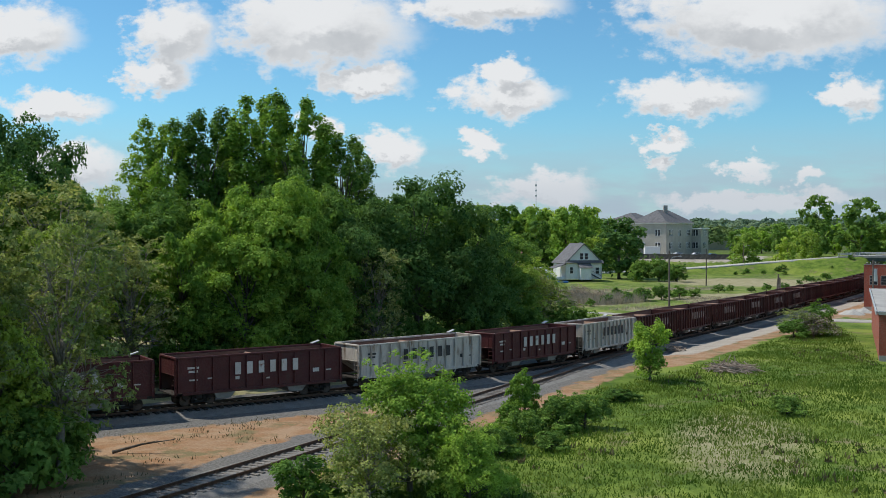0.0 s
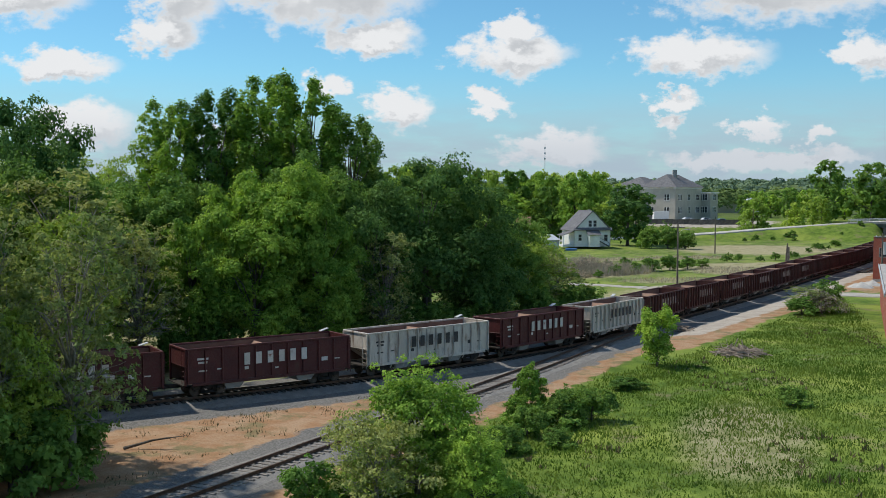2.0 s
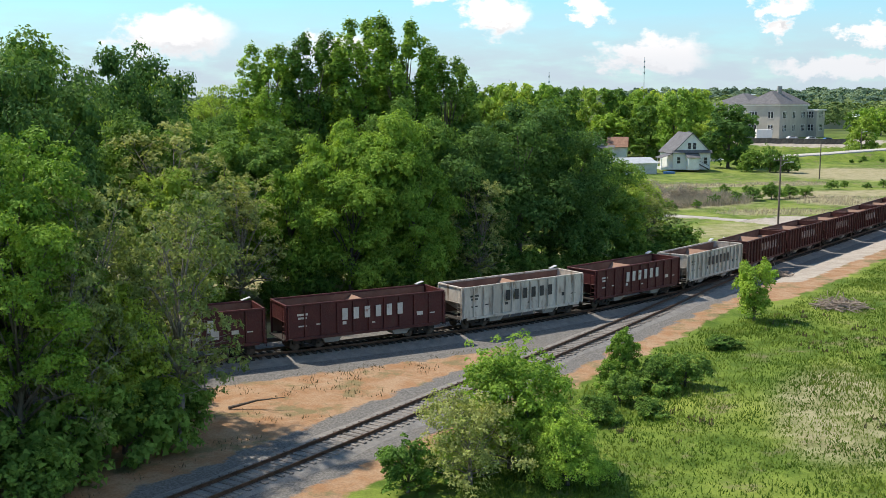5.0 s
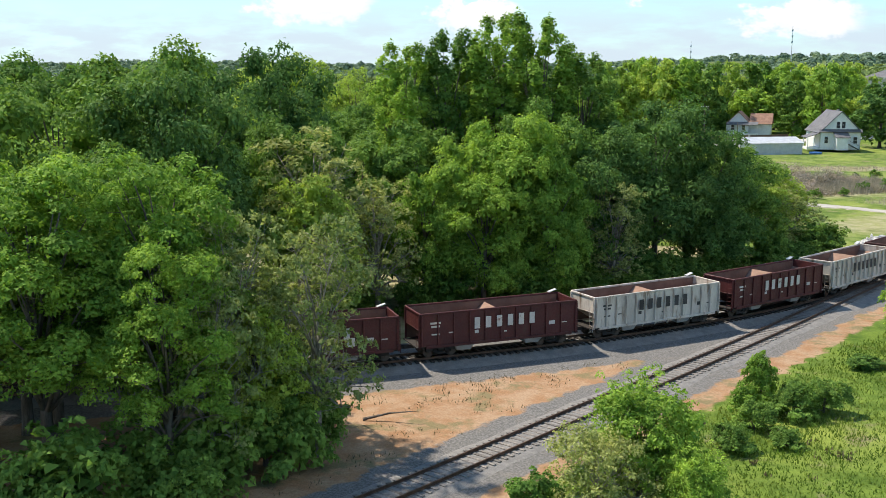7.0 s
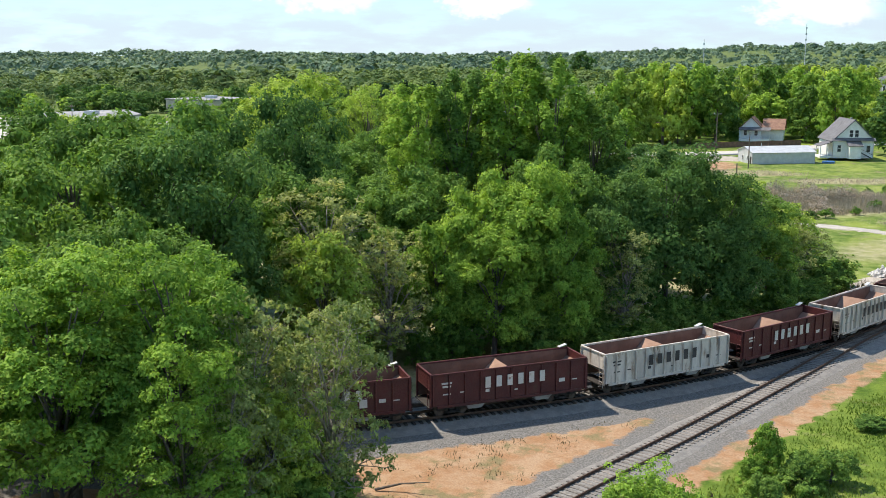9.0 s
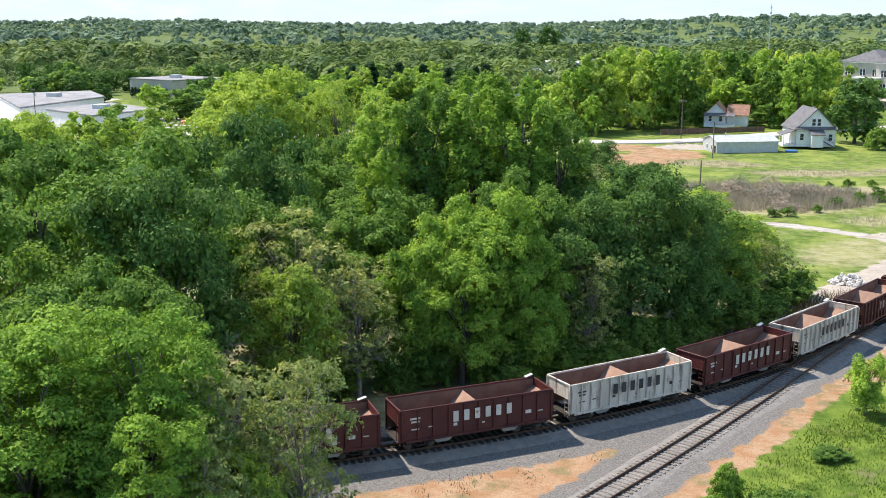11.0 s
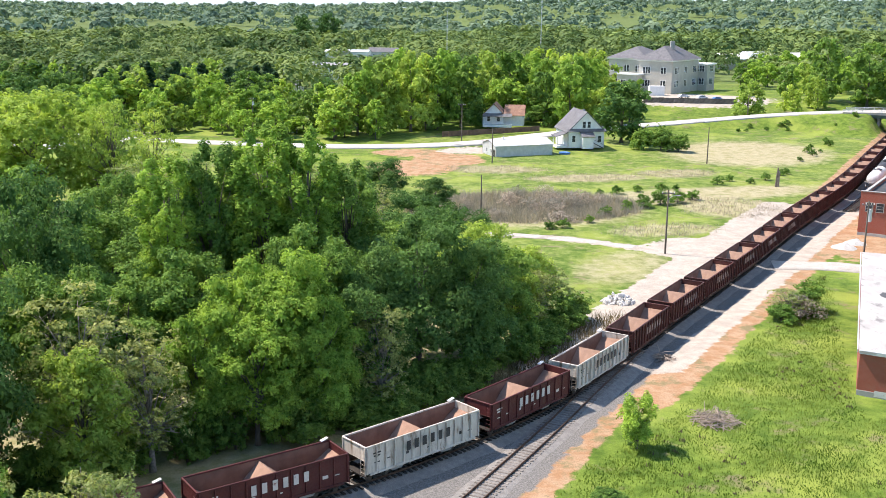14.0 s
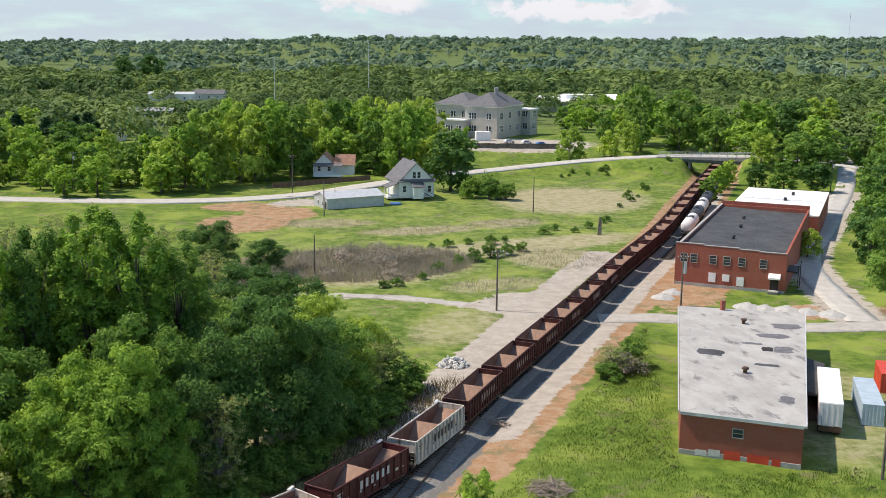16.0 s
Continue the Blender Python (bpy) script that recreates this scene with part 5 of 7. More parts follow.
# ---------------------------------------------------------------- woods out to the horizon
def far_woods(name, r0, r1, count, cards, size, height, label, seed, clear):
    rng = np.random.default_rng(seed)
    a = rng.uniform(radians(-41), radians(44), count * 2)
    r = np.sqrt(rng.uniform(r0**2, r1**2, count * 2))
    x, y = r * np.sin(a), r * np.cos(a)
    ok = np.ones(len(x), bool)
    for cx, cy, rx, ry in clear:
        ok &= (np.abs(x - cx) > rx) | (np.abs(y - cy) > ry)
    x, y = x[ok][:count], y[ok][:count]
    z = ground_z(x, y)
    h = height * rng.uniform(0.55, 1.25, len(x)) * (0.8 + 0.35 * np.sin(x / 70) * np.sin(y / 90))
    w_ = h * rng.uniform(0.42, 0.64, len(x))
    n = len(x)
    d = rng.normal(0, 1, (n, cards, 3))
    d /= np.linalg.norm(d, axis=2)[:, :, None]
    d[:, :, 2] = np.abs(d[:, :, 2]) * 1.1 - 0.25
    bump = 1 + 0.22 * np.sin(d[:, :, 0] * 6 + x[:, None]) * np.sin(d[:, :, 1] * 6 + y[:, None]) + 0.1 * np.sin(d[:, :, 2] * 9 + x[:, None])
    P = np.stack([x, y, z + h * 0.55], 1)[:, None, :] + d * bump[:, :, None] * np.stack([w_, w_, h * 0.45], 1)[:, None, :]
    D = d * 0.8 + np.array([0, 0, 0.5])
    co, tri = leaf_cards(P.reshape(-1, 3), D.reshape(-1, 3), np.repeat(size * h / height, cards) * rng.uniform(0.6, 1.3, n * cards), rng, 0.05, 0.22)
    me = raw_mesh(name, co, tri, HAZY_HILL_LEAF if r1 > 2000 else FAR_LEAF)
    return tagged(new(name, me), label, "woods", kind="stuff")


CLEAR = [(90, 448, 60, 52), (190, 652, 48, 52), (-228, 390, 70, 82), (-75, 560, 26, 30), (160, 435, 22, 25), (-73, 480, 20, 17), (-55, 800, 24, 75)]
far_woods("woods_near", 430, 780, 900, 300, 1.5, 15, "mixed green woods beyond the town", 1, CLEAR)
far_woods("woods_middle", 740, 1500, 3000, 100, 3.0, 16, "green woods in the middle distance", 2, CLEAR)
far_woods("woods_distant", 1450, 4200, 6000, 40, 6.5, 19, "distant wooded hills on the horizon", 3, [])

# ---------------------------------------------------------------- buildings
def window(parent, m, wd, hh, frame_mat=WHITE_TRIM, pane_mat=PANE_DARK, bars=1, t=0.09):
    """A framed window on a wall's face: x along the wall, z up, y out of it."""
    win = new("window")
    win.parent = parent
    win.matrix_basis = m
    f = bmesh.new()
    box(-wd / 2 - t, -wd / 2, -0.05, 0.08, -t, hh + t, f)
    box(wd / 2, wd / 2 + t, -0.05, 0.08, -t, hh + t, f)
    box(-wd / 2, wd / 2, -0.05, 0.08, hh, hh + t, f)
    box(-wd / 2 - t, wd / 2 + t, -0.05, 0.12, -t, 0, f)
    for k in range(bars):
        z = hh * (k + 1) / (bars + 1)
        box(-wd / 2, wd / 2, -0.02, 0.05, z - 0.03, z + 0.03, f)
    part("frame", f, frame_mat, win)
    part("pane", box(-wd / 2, wd / 2, -0.02, 0.02, 0, hh), pane_mat, win, "dark glass pane")
    return win


def on_wall(p, q, t, z, out=0.0):
    """A pose on the wall from p to q (its outside to the right), t metres along."""
    d = Vector((q[0] - p[0], q[1] - p[1]))
    h = math.degrees(math.atan2(d.y, d.x))
    d.normalize()
    n = Vector((d.y, -d.x))
    return pose(p[0] + d.x * t + n.x * out, p[1] + d.y * t + n.y * out, z, 0, 0, h + 180)


def wall_ring(points, z0, z1, thick, parent, material, name="wall", parapet=None):
    n = len(points)
    for i in range(n):
        p, q = Vector(points[i]), Vector(points[(i + 1) % n])
        d = (q - p).normalized()
        nrm = Vector((-d.y, d.x)) * thick
        part(name, prism([p, q, q + nrm - d * thick * 0, p + nrm], z0, z1 if parapet is None else parapet[i]), material, parent)


# white-roofed brick warehouse
W = [(42.3, 101.6), (53.3, 95.6), (76.0, 139.0), (59.4, 145.2)]
ware = thing("brick_warehouse", pose(0, 0, 0), "long red brick warehouse with a worn white flat roof", "warehouse")
wall_ring(W, -0.6, 4.55, 0.35, ware, BRICK)
roof = prism([(W[0][0] - 0.25, W[0][1] - 0.25), (W[1][0] + 0.15, W[1][1] - 0.3), (W[2][0] + 0.3, W[2][1]), (W[3][0], W[3][1] + 0.3)], 4.56, 4.8)
roof_ob = part("roof", roof, ROOF_WHITE, ware, "worn white flat roof with dark tears")
for (a, b) in ((0, 1), (1, 2), (3, 0)):
    p, q = Vector(W[a]), Vector(W[b])
    d = (q - p).normalized()
    part("roof_edge", prism([p + Vector((d.y, -d.x)) * 0.32, q + Vector((d.y, -d.x)) * 0.32, q + Vector((d.y, -d.x)) * 0.2, p + Vector((d.y, -d.x)) * 0.2], 4.5, 4.86), METAL_GREY, ware, "pale metal roof edge")
d01 = (Vector(W[1]) - Vector(W[0])).normalized()
n01 = Vector((d01.y, -d01.x))
part("foundation", prism([Vector(W[0]) + n01 * 0.12, Vector(W[1]) + n01 * 0.12, Vector(W[1]) + n01 * 0.004, Vector(W[0]) + n01 * 0.004], -0.7, 0.55), CONCRETE, ware, "stained concrete foundation")
for t0, t1, z0, z1 in ((2.6, 3.8, 0.1, 0.75), (4.0, 5.2, 0.2, 0.95), (5.6, 7.3, -0.2, 1.0), (8.0, 10.2, -0.2, 0.95), (10.5, 11.4, -0.4, 0.8)):
    p, q = Vector(W[0]) + d01 * (t0 - 0.9), Vector(W[0]) + d01 * (t1 - 0.9)
    part("paint_patch", prism([p + n01 * 0.14, q + n01 * 0.14, q + n01 * 0.124, p + n01 * 0.124], z0, z1), RED_PAINT if t0 > 5 else LETTER, ware, "faded red painted patch")
window(ware, on_wall(W[0], W[1], 6.0, 2.6, 0.02), 1.0, 0.9, CONCRETE)
ax, ay = (Vector(W[3]) - Vector(W[0])).normalized(), (Vector(W[1]) - Vector(W[0])).normalized()


def roof_point(u, v):
    a = Vector(W[0]).lerp(Vector(W[3]), v)
    b = Vector(W[1]).lerp(Vector(W[2]), v)
    return a.lerp(b, u)


for u, v in ((0.53, 0.34), (0.52, 0.83)):
    p = roof_point(u, v)
    part("roof_vent", tube([(p.x, p.y, 4.78), (p.x, p.y, 5.25), (p.x, p.y, 5.3), (p.x, p.y, 5.5), (p.x, p.y, 5.62)], [0.25, 0.25, 0.45, 0.42, 0.1], 12), RAIL, ware, "rusty mushroom roof vent")
for u0, u1, v0, v1, material in ((0.13, 0.36, 0.475, 0.53, ROOF_BLACK), (0.60, 0.82, 0.415, 0.435, ROOF_BLACK), (0.66, 0.76, 0.555, 0.595, UNDER), (0.76, 0.92, 0.545, 0.61, SHINGLE), (0.5, 0.68, 0.61, 0.63, SHINGLE), (0.74, 0.98, 0.80, 0.86, SHINGLE), (0.62, 0.9, 0.69, 0.74, SHINGLE), (0.8, 0.93, 0.13, 0.19, SHINGLE)):
    pts = []
    for a in range(14):
        g = 2 * math.pi * a / 14
        f = 0.5 * rs.uniform(0.75, 1.1)
        cu, cv = max(-1, min(1, 1.3 * math.cos(g))), max(-1, min(1, 1.3 * math.sin(g)))
        pts.append(roof_point((u0 + u1) / 2 + f * cu * (u1 - u0), (v0 + v1) / 2 + f * cv * (v1 - v0)))
    part("roof_patch", prism(pts, 4.79, 4.82), material, ware, "dark torn roof patch")
p = roof_point(0.35, 0.985)
part("chimney", prism([(p.x - 0.3, p.y - 0.3), (p.x + 0.3, p.y - 0.3), (p.x + 0.3, p.y + 0.3), (p.x - 0.3, p.y + 0.3)], 4.7, 6.3), BRICK, ware)
# loading dock shed on the long side
d12 = (Vector(W[2]) - Vector(W[1])).normalized()
n12 = Vector((d12.y, -d12.x))
p, q = Vector(W[1]) + d12 * 16 + n12 * 0.1, Vector(W[1]) + d12 * 30 + n12 * 0.1
part("dock_roof", prism([p, p + n12 * 2.6, q + n12 * 2.6, q], 3.0, 3.2, top=[3.6, 3.0, 3.0, 3.6]), ROOF_BLACK, ware, "dark dock canopy")
part("dock", prism([p, p + n12 * 2.4, q + n12 * 2.4, q], -0.5, 1.1), FENCE_WOOD, ware, "dark wooden loading dock")
for k in range(5):
    c = p.lerp(q, k / 4) + n12 * 2.5
    part("dock_post", box(c.x - 0.08, c.x + 0.08, c.y - 0.08, c.y + 0.08, -0.6, 3.05), FENCE_WOOD, ware)

# two-storey brick building with a tar roof
Bf, Bd = (Vector((90.6, 173.0)) - Vector((73.7, 183.5))).normalized(), Vector((0.527, 0.85))
B0 = Vector((73.7, 183.5))
BL = 19.9
B = [B0, B0 + Bf * BL, B0 + Bf * BL + Bd * 58, B0 + Bd * 58]
bb = thing("brick_building", pose(0, 0, 0), "two-storey red brick building with a black tar roof", "building")
wall_ring(B, -1.6, 6.35, 0.4, bb, BRICK)
part("roof", prism([B[0] + Bf * 0.42 + Bd * 0.42, B[1] - Bf * 0.42 + Bd * 0.42, B[2] - Bf * 0.42, B[3] + Bf * 0.42], 5.5, 5.9, top=[5.9, 5.3, 5.3, 5.9]), ROOF_BLACK, bb, "black tar roof with grey seams")
for t0, t1, z in ((0, 5.2, 7.0), (5.2, 11.5, 6.8), (11.5, 15, 6.6), (15, 19.9, 6.45)):
    p, q = B0 + Bf * t0, B0 + Bf * t1
    part("parapet", prism([p, q, q + Bd * 0.4, p + Bd * 0.4], 6.35, z), BRICK, bb)
    part("coping", prism([p - Bd * 0.06, q - Bd * 0.06, q + Bd * 0.46, p + Bd * 0.46], z, z + 0.12), CONCRETE, bb, "pale stone coping")
p, q = B[0] + Bd * 0.5, B[3]
part("coping", prism([p - Bf * 0.05, p + Bf * 0.45, q + Bf * 0.45, q - Bf * 0.05], 6.36, 6.55), CONCRETE, bb)
p, q = B[3], B[2]
part("fire_wall", prism([p, q, q + Bd * 0.4, p + Bd * 0.4], 5.0, 7.2), BRICK, bb)
for t in (1.6, 3.4, 6.9, 9.4, 12.1, 15.9):
    window(bb, on_wall(B[0], B[1], t, 3.55, 0.02), 1.15, 1.5, CONCRETE, PANE_DARK, 2)
for t, z, hh in ((6.9, 0.1, 1.75), (9.4, 0.45, 1.3), (12.0, -0.2, 1.7)):
    part("boarded_window", box(-0.65, 0.65, -0.05, 0.09, 0, hh, m=on_wall(B[0], B[1], t, z, 0.02)), WHITE_TRIM, bb, "white boarded window")
part("door", box(-0.75, 0.75, -0.05, 0.06, 0, 2.1, m=on_wall(B[0], B[1], 18.0, -0.35, 0.02)), UNDER, bb, "dark entrance door")
awning = part("awning", prism([(-1.05, -0.02), (1.05, -0.02), (1.05, 1.1), (-1.05, 1.1)], 0, 0.9, top=[0.95, 0.95, 0.3, 0.3]), WHITE_TRIM, bb, "white door awning")
awning.matrix_basis = on_wall(B[0], B[1], 18.0, 1.8, 0.0)
for k in range(4):
    part("step", box(-0.9, 0.9, 0.05 + 0.3 * (3 - k), 1.55, -1.5 + 0 * k, -0.52 - 0.2 * (3 - k) + 0.2, m=on_wall(B[0], B[1], 18.0, 0, 0.0)), CONCRETE, bb)
part("foundation", prism([B[0] - Bd * 0.1, B[1] - Bd * 0.1, B[1] - Bd * 0.004, B[0] - Bd * 0.004], -1.6, -0.35), CONCRETE, bb, "pale concrete base")
for u, v in ((0.42, 0.28), (0.40, 0.52), (0.36, 0.72)):
    c = B[0] + Bf * BL * u + Bd * 58 * v
    part("roof_vent", tube([(c.x, c.y, 5.5), (c.x, c.y, 6.1), (c.x, c.y, 6.12), (c.x, c.y, 6.4)], [0.25, 0.25, 0.5, 0.35], 10), IRON, bb, "dark roof vent")
p = B[1] + Bd * 2 - Bd * 0
nside = Vector((Bf.x, Bf.y))
part("balcony", prism([p, p + nside * 2, p + nside * 2 + Bd * 6, p + Bd * 6], 2.8, 3.0), IRON, bb, "dark side balcony")
for a, b in ((2, 0.1), (2, 5.9)):
    c = p + nside * a + Bd * b
    part("balcony_post", cylinder((c.x, c.y, -1.5), (c.x, c.y, 4.0), 0.07, 8), IRON, bb)

# white-roofed building behind it
C0 = B[3] + Bd * 1.2 + Bf * 1.0
C = [C0, C0 + Bf * 21, C0 + Bf * 21 + Bd * 44, C0 + Bd * 44]
cb = thing("storage_building", pose(0, 0, 0), "low brick building with a bright white membrane roof", "building")
wall_ring(C, -1.6, 4.6, 0.35, cb, BRICK)
part("roof", prism([C[0], C[1], C[2], C[3]], 4.62, 4.9), ROOF_BRIGHT, cb, "bright white membrane roof")
for k in range(2):
    a = C0 + Bd * (22 * k) + Bf * (1.5 * k)
    part("roof_fold", prism([a, a + Bf * 19, a + Bf * 19 + Bd * 0.4, a + Bd * 0.4], 4.91, 5.25), ROOF_BRIGHT, cb)
for u, v in ((0.5, 0.2), (0.55, 0.5), (0.6, 0.75)):
    c = C0 + Bf * 21 * u + Bd * 44 * v
    part("roof_vent", cylinder((c.x, c.y, 4.85), (c.x, c.y, 5.7), 0.4, 10), IRON, cb, "dark roof vent")


def gable_house(name, m, wd, dp, eave, ridge, label, wall_mat, roof_mat, over=0.45, category="house"):
    """Gabled house, gable front to -y, standing on z 0."""
    h = thing(name, m, label, category)
    for s in (-1, 1):
        part("wall", box(min(s * wd / 2, s * (wd / 2 - 0.2)), max(s * wd / 2, s * (wd / 2 - 0.2)), 0, dp, -0.4, eave), wall_mat, h)
        part("roof", slab((s * (wd / 2 + over), -over, eave - over * (ridge - eave) / (wd / 2)), (s * (wd / 2 + over), dp + over, eave - over * (ridge - eave) / (wd / 2)), (0, dp + over, ridge), (0, -over, ridge), 0.2), roof_mat, h)
    for y0 in (0.0, dp - 0.2):
        bm = bmesh.new()
        pts = [(-wd / 2, eave), (-wd / 2, -0.4), (wd / 2, -0.4), (wd / 2, eave), (0, ridge - 0.12)]
        a = [bm.verts.new((x, y0, z)) for x, z in pts]
        b = [bm.verts.new((x, y0 + 0.2, z)) for x, z in pts]
        bm.faces.new(a), bm.faces.new(b[::-1])
        for i in range(5):
            bm.faces.new((a[i], b[i], b[(i + 1) % 5], a[(i + 1) % 5]))
        bmesh.ops.recalc_face_normals(bm, faces=bm.faces)
        part("gable_wall", bm, wall_mat, h)
    return h


# white house
HM = pose(39.4, 293.2, 0.1, 0, 0, 10)
h1 = gable_house("white_house", HM, 10.5, 12.5, 4.4, 9.6, "white clapboard house with a steep grey shingle roof", SIDING, SHINGLE)
front = ((-5.25, 0), (5.25, 0))
for x, z, wd, hh in ((-0.7, 5.2, 0.9, 1.7), (0.7, 5.2, 0.9, 1.7), (-3.6, 1.3, 0.9, 1.7), (3.9, 1.2, 1.0, 1.7)):
    window(h1, pose(x, -0.01, z, 0, 0, 180), wd, hh)
part("porch_room", box(-1.6, 1.4, -2.4, -0.005, -0.4, 3.0), SIDING, h1)
part("porch_roof", slab((-2.0, -2.8, 2.9), (1.8, -2.8, 2.9), (1.8, 0.0, 4.3), (-2.0, 0.0, 4.3), 0.14), SHINGLE, h1)
part("skirt_roof", slab((-5.5, -0.9, 4.2), (5.5, -0.9, 4.2), (5.5, 0.02, 4.9), (-5.5, 0.02, 4.9), 0.12), SHINGLE, h1)
part("stair", slab((1.6, -1.8, 1.2), (1.6, -0.8, 1.2), (4.4, -0.8, -0.3), (4.4, -1.8, -0.3), 0.2), IRON, h1, "dark side stair")
part("stair_rail", tube([(1.6, -1.8, 2.1), (4.4, -1.8, 0.7), (4.4, -1.8, -0.3)], [0.04] * 3, 6), IRON, h1)
for x in (-8.2, -6.6):
    part("porch_post", box(x - 0.09, x + 0.09, 0.4, 0.58, -0.4, 2.7), WHITE_TRIM, h1)
for x in (-8.2,):
    part("porch_post", box(x - 0.09, x + 0.09, 4.4, 4.58, -0.4, 2.7), WHITE_TRIM, h1)
part("side_porch", box(-8.4, -5.26, 0.2, 5, -0.4, 0.2), SIDING, h1)
part("porch_roof", slab((-8.8, -0.1, 2.75), (-8.8, 5.3, 2.75), (-5.25, 5.3, 3.9), (-5.25, -0.1, 3.9), 0.14), SHINGLE, h1)
part("chimney", box(0.4, 1.0, 5, 5.6, 7.5, 9.9), CONCRETE, h1)
# shed
h2 = thing("metal_shed", pose(0, 0, 0), "long low pale metal shed with a shallow roof", "shed")
S0, Sd = Vector((13.4, 277.2)), (Vector((29.0, 283.2)) - Vector((13.4, 277.2))).normalized()
Sn = Vector((-Sd.y, Sd.x))
S = [S0, S0 + Sd * 16.8, S0 + Sd * 16.8 + Sn * 9, S0 + Sn * 9]
wall_ring(S, -1.6, 2.0, 0.2, h2, METAL_GREY)
for a, b in ((0, 1), (3, 2)):
    p, q = S[a], S[b]
    o = Sn * (-0.4 if a == 0 else 0.4)
    mid_p, mid_q = (S[0] + S[3]) / 2 - Sd * 0.3, (S[1] + S[2]) / 2 + Sd * 0.3
    p, q = p + o - Sd * 0.3, q + o + Sd * 0.3
    part("roof", slab((p.x, p.y, 1.95), (q.x, q.y, 1.95), (mid_q.x, mid_q.y, 3.3), (mid_p.x, mid_p.y, 3.3), 0.12), METAL_GREY, h2)
for e, f in ((S[0], S[3]), (S[1], S[2])):
    c = (e + f) / 2
    bm = bmesh.new()
    for w_ in (0.0, 0.15):
        o = Sd * (w_ if e == S[0] else -w_)
        bm.faces.new([bm.verts.new(v) for v in ((e.x + o.x, e.y + o.y, 1.99), (f.x + o.x, f.y + o.y, 1.99), (c.x + o.x, c.y + o.y, 3.2))])
    part("gable", bm, METAL_GREY, h2)
for t in (3, 6):
    window(h2, on_wall(S[3], S[0], t, -0.1, 0.02), 0.8, 1.0)
part("door", box(-0.45, 0.45, -0.03, 0.05, 0, 1.9, m=on_wall(S[3], S[0], 7.9, -0.95, 0.02)), UNDER, h2)
c = S[0] + Sd * 4 + Sn * 4
part("vent_pipe", cylinder((c.x, c.y, 2.8), (c.x, c.y, 4.1), 0.12, 8), METAL_GREY, h2)
# brown-roofed house
h3 = gable_house("brown_roofed_house", pose(15.5, 339.5, 0.9, 0, 0, -8), 6.5, 8, 3.4, 6.6, "white cottage with a reddish brown roof", SIDING, SHINGLE_RED)
for x in (-1.6, 1.6):
    window(h3, pose(x, -0.01, 1.0, 0, 0, 180), 0.9, 1.5)
part("wing", box(3.25, 9.5, 1.5, 7.5, -0.5, 3.2), SIDING, h3)
part("wing_roof", slab((3.2, 0.4, 2.9), (10, 0.4, 2.9), (10, 4.5, 6.0), (3.2, 4.5, 6.0), 0.15), SHINGLE_RED, h3)
part("wing_roof", slab((3.2, 8.4, 2.9), (10, 8.4, 2.9), (10, 4.5, 6.0), (3.2, 4.5, 6.0), 0.15), SHINGLE_RED, h3)
part("porch_roof", slab((-3.4, -2.2, 2.7), (6, -2.2, 2.7), (6, 0.0, 3.5), (-3.4, 0.0, 3.5), 0.12), SHINGLE, h3)
for x in (-3.2, 0, 3, 5.8):
    part("porch_post", box(x - 0.09, x + 0.09, -2.1, -1.92, -0.6, 2.75), WHITE_TRIM, h3)
part("porch", box(-3.3, 6, -2.1, -0.01, -0.7, 0.1), WHITE_TRIM, h3)
# low roofs among the trees of the town
for x, y, turn, wd, dp, eave, ridge, wall_m, roof_m, label in (
        (-82, 487, 60, 10, 16, 4.2, 6.4, SIDING, SHINGLE, "pale house with a low grey roof among trees"), (-66, 478, 75, 9, 13, 3.6, 5.6, SIDING, SHINGLE, "white bungalow with a grey shingle roof among trees"),
        (-74, 498, 10, 9, 10, 6.0, 8.6, METAL_GREY, SHINGLE, "two-storey grey house behind the bungalows"), (-98, 470, 80, 10, 20, 3.6, 5.0, SIDING, SHINGLE_RED, "long low house with a brown roof among trees"),
        (-60, 838, 85, 16, 34, 5.0, 6.4, SIDING, METAL_GREY, "long white store with a pale roof in the town"), (-38, 858, 80, 12, 24, 4.5, 7.5, METAL_GREY, SHINGLE, "store with a dark pitched roof in the town")):
    far_house = gable_house("far_house", pose(x, y, gz(x, y) + 0.2, 0, 0, turn), wd, dp, eave, ridge, label, wall_m, roof_m)
    for k in range(3):
        window(far_house, pose(-wd / 2 - 0.01, dp * (0.2 + 0.3 * k), 1.2, 0, 0, 90), 1.2, 1.5)
        window(far_house, pose(wd * (-0.3 + 0.3 * k), -0.01, 1.2, 0, 0, 180), 1.1, 1.5)
# brown retaining fence beside the far road
fence = thing("board_fence", pose(0, 0, 0), "low reddish brown board fence by the road", "fence")
for a in range(16):
    p, q = Vector((-1, 317)).lerp(Vector((30, 334)), a / 16), Vector((-1, 317)).lerp(Vector((30, 334)), (a + 0.96) / 16)
    part("fence_panel", slab((p.x, p.y, -0.5), (q.x, q.y, -0.5), (q.x, q.y, 1.1), (p.x, p.y, 1.1), 0.12), FENCE_WOOD, fence)


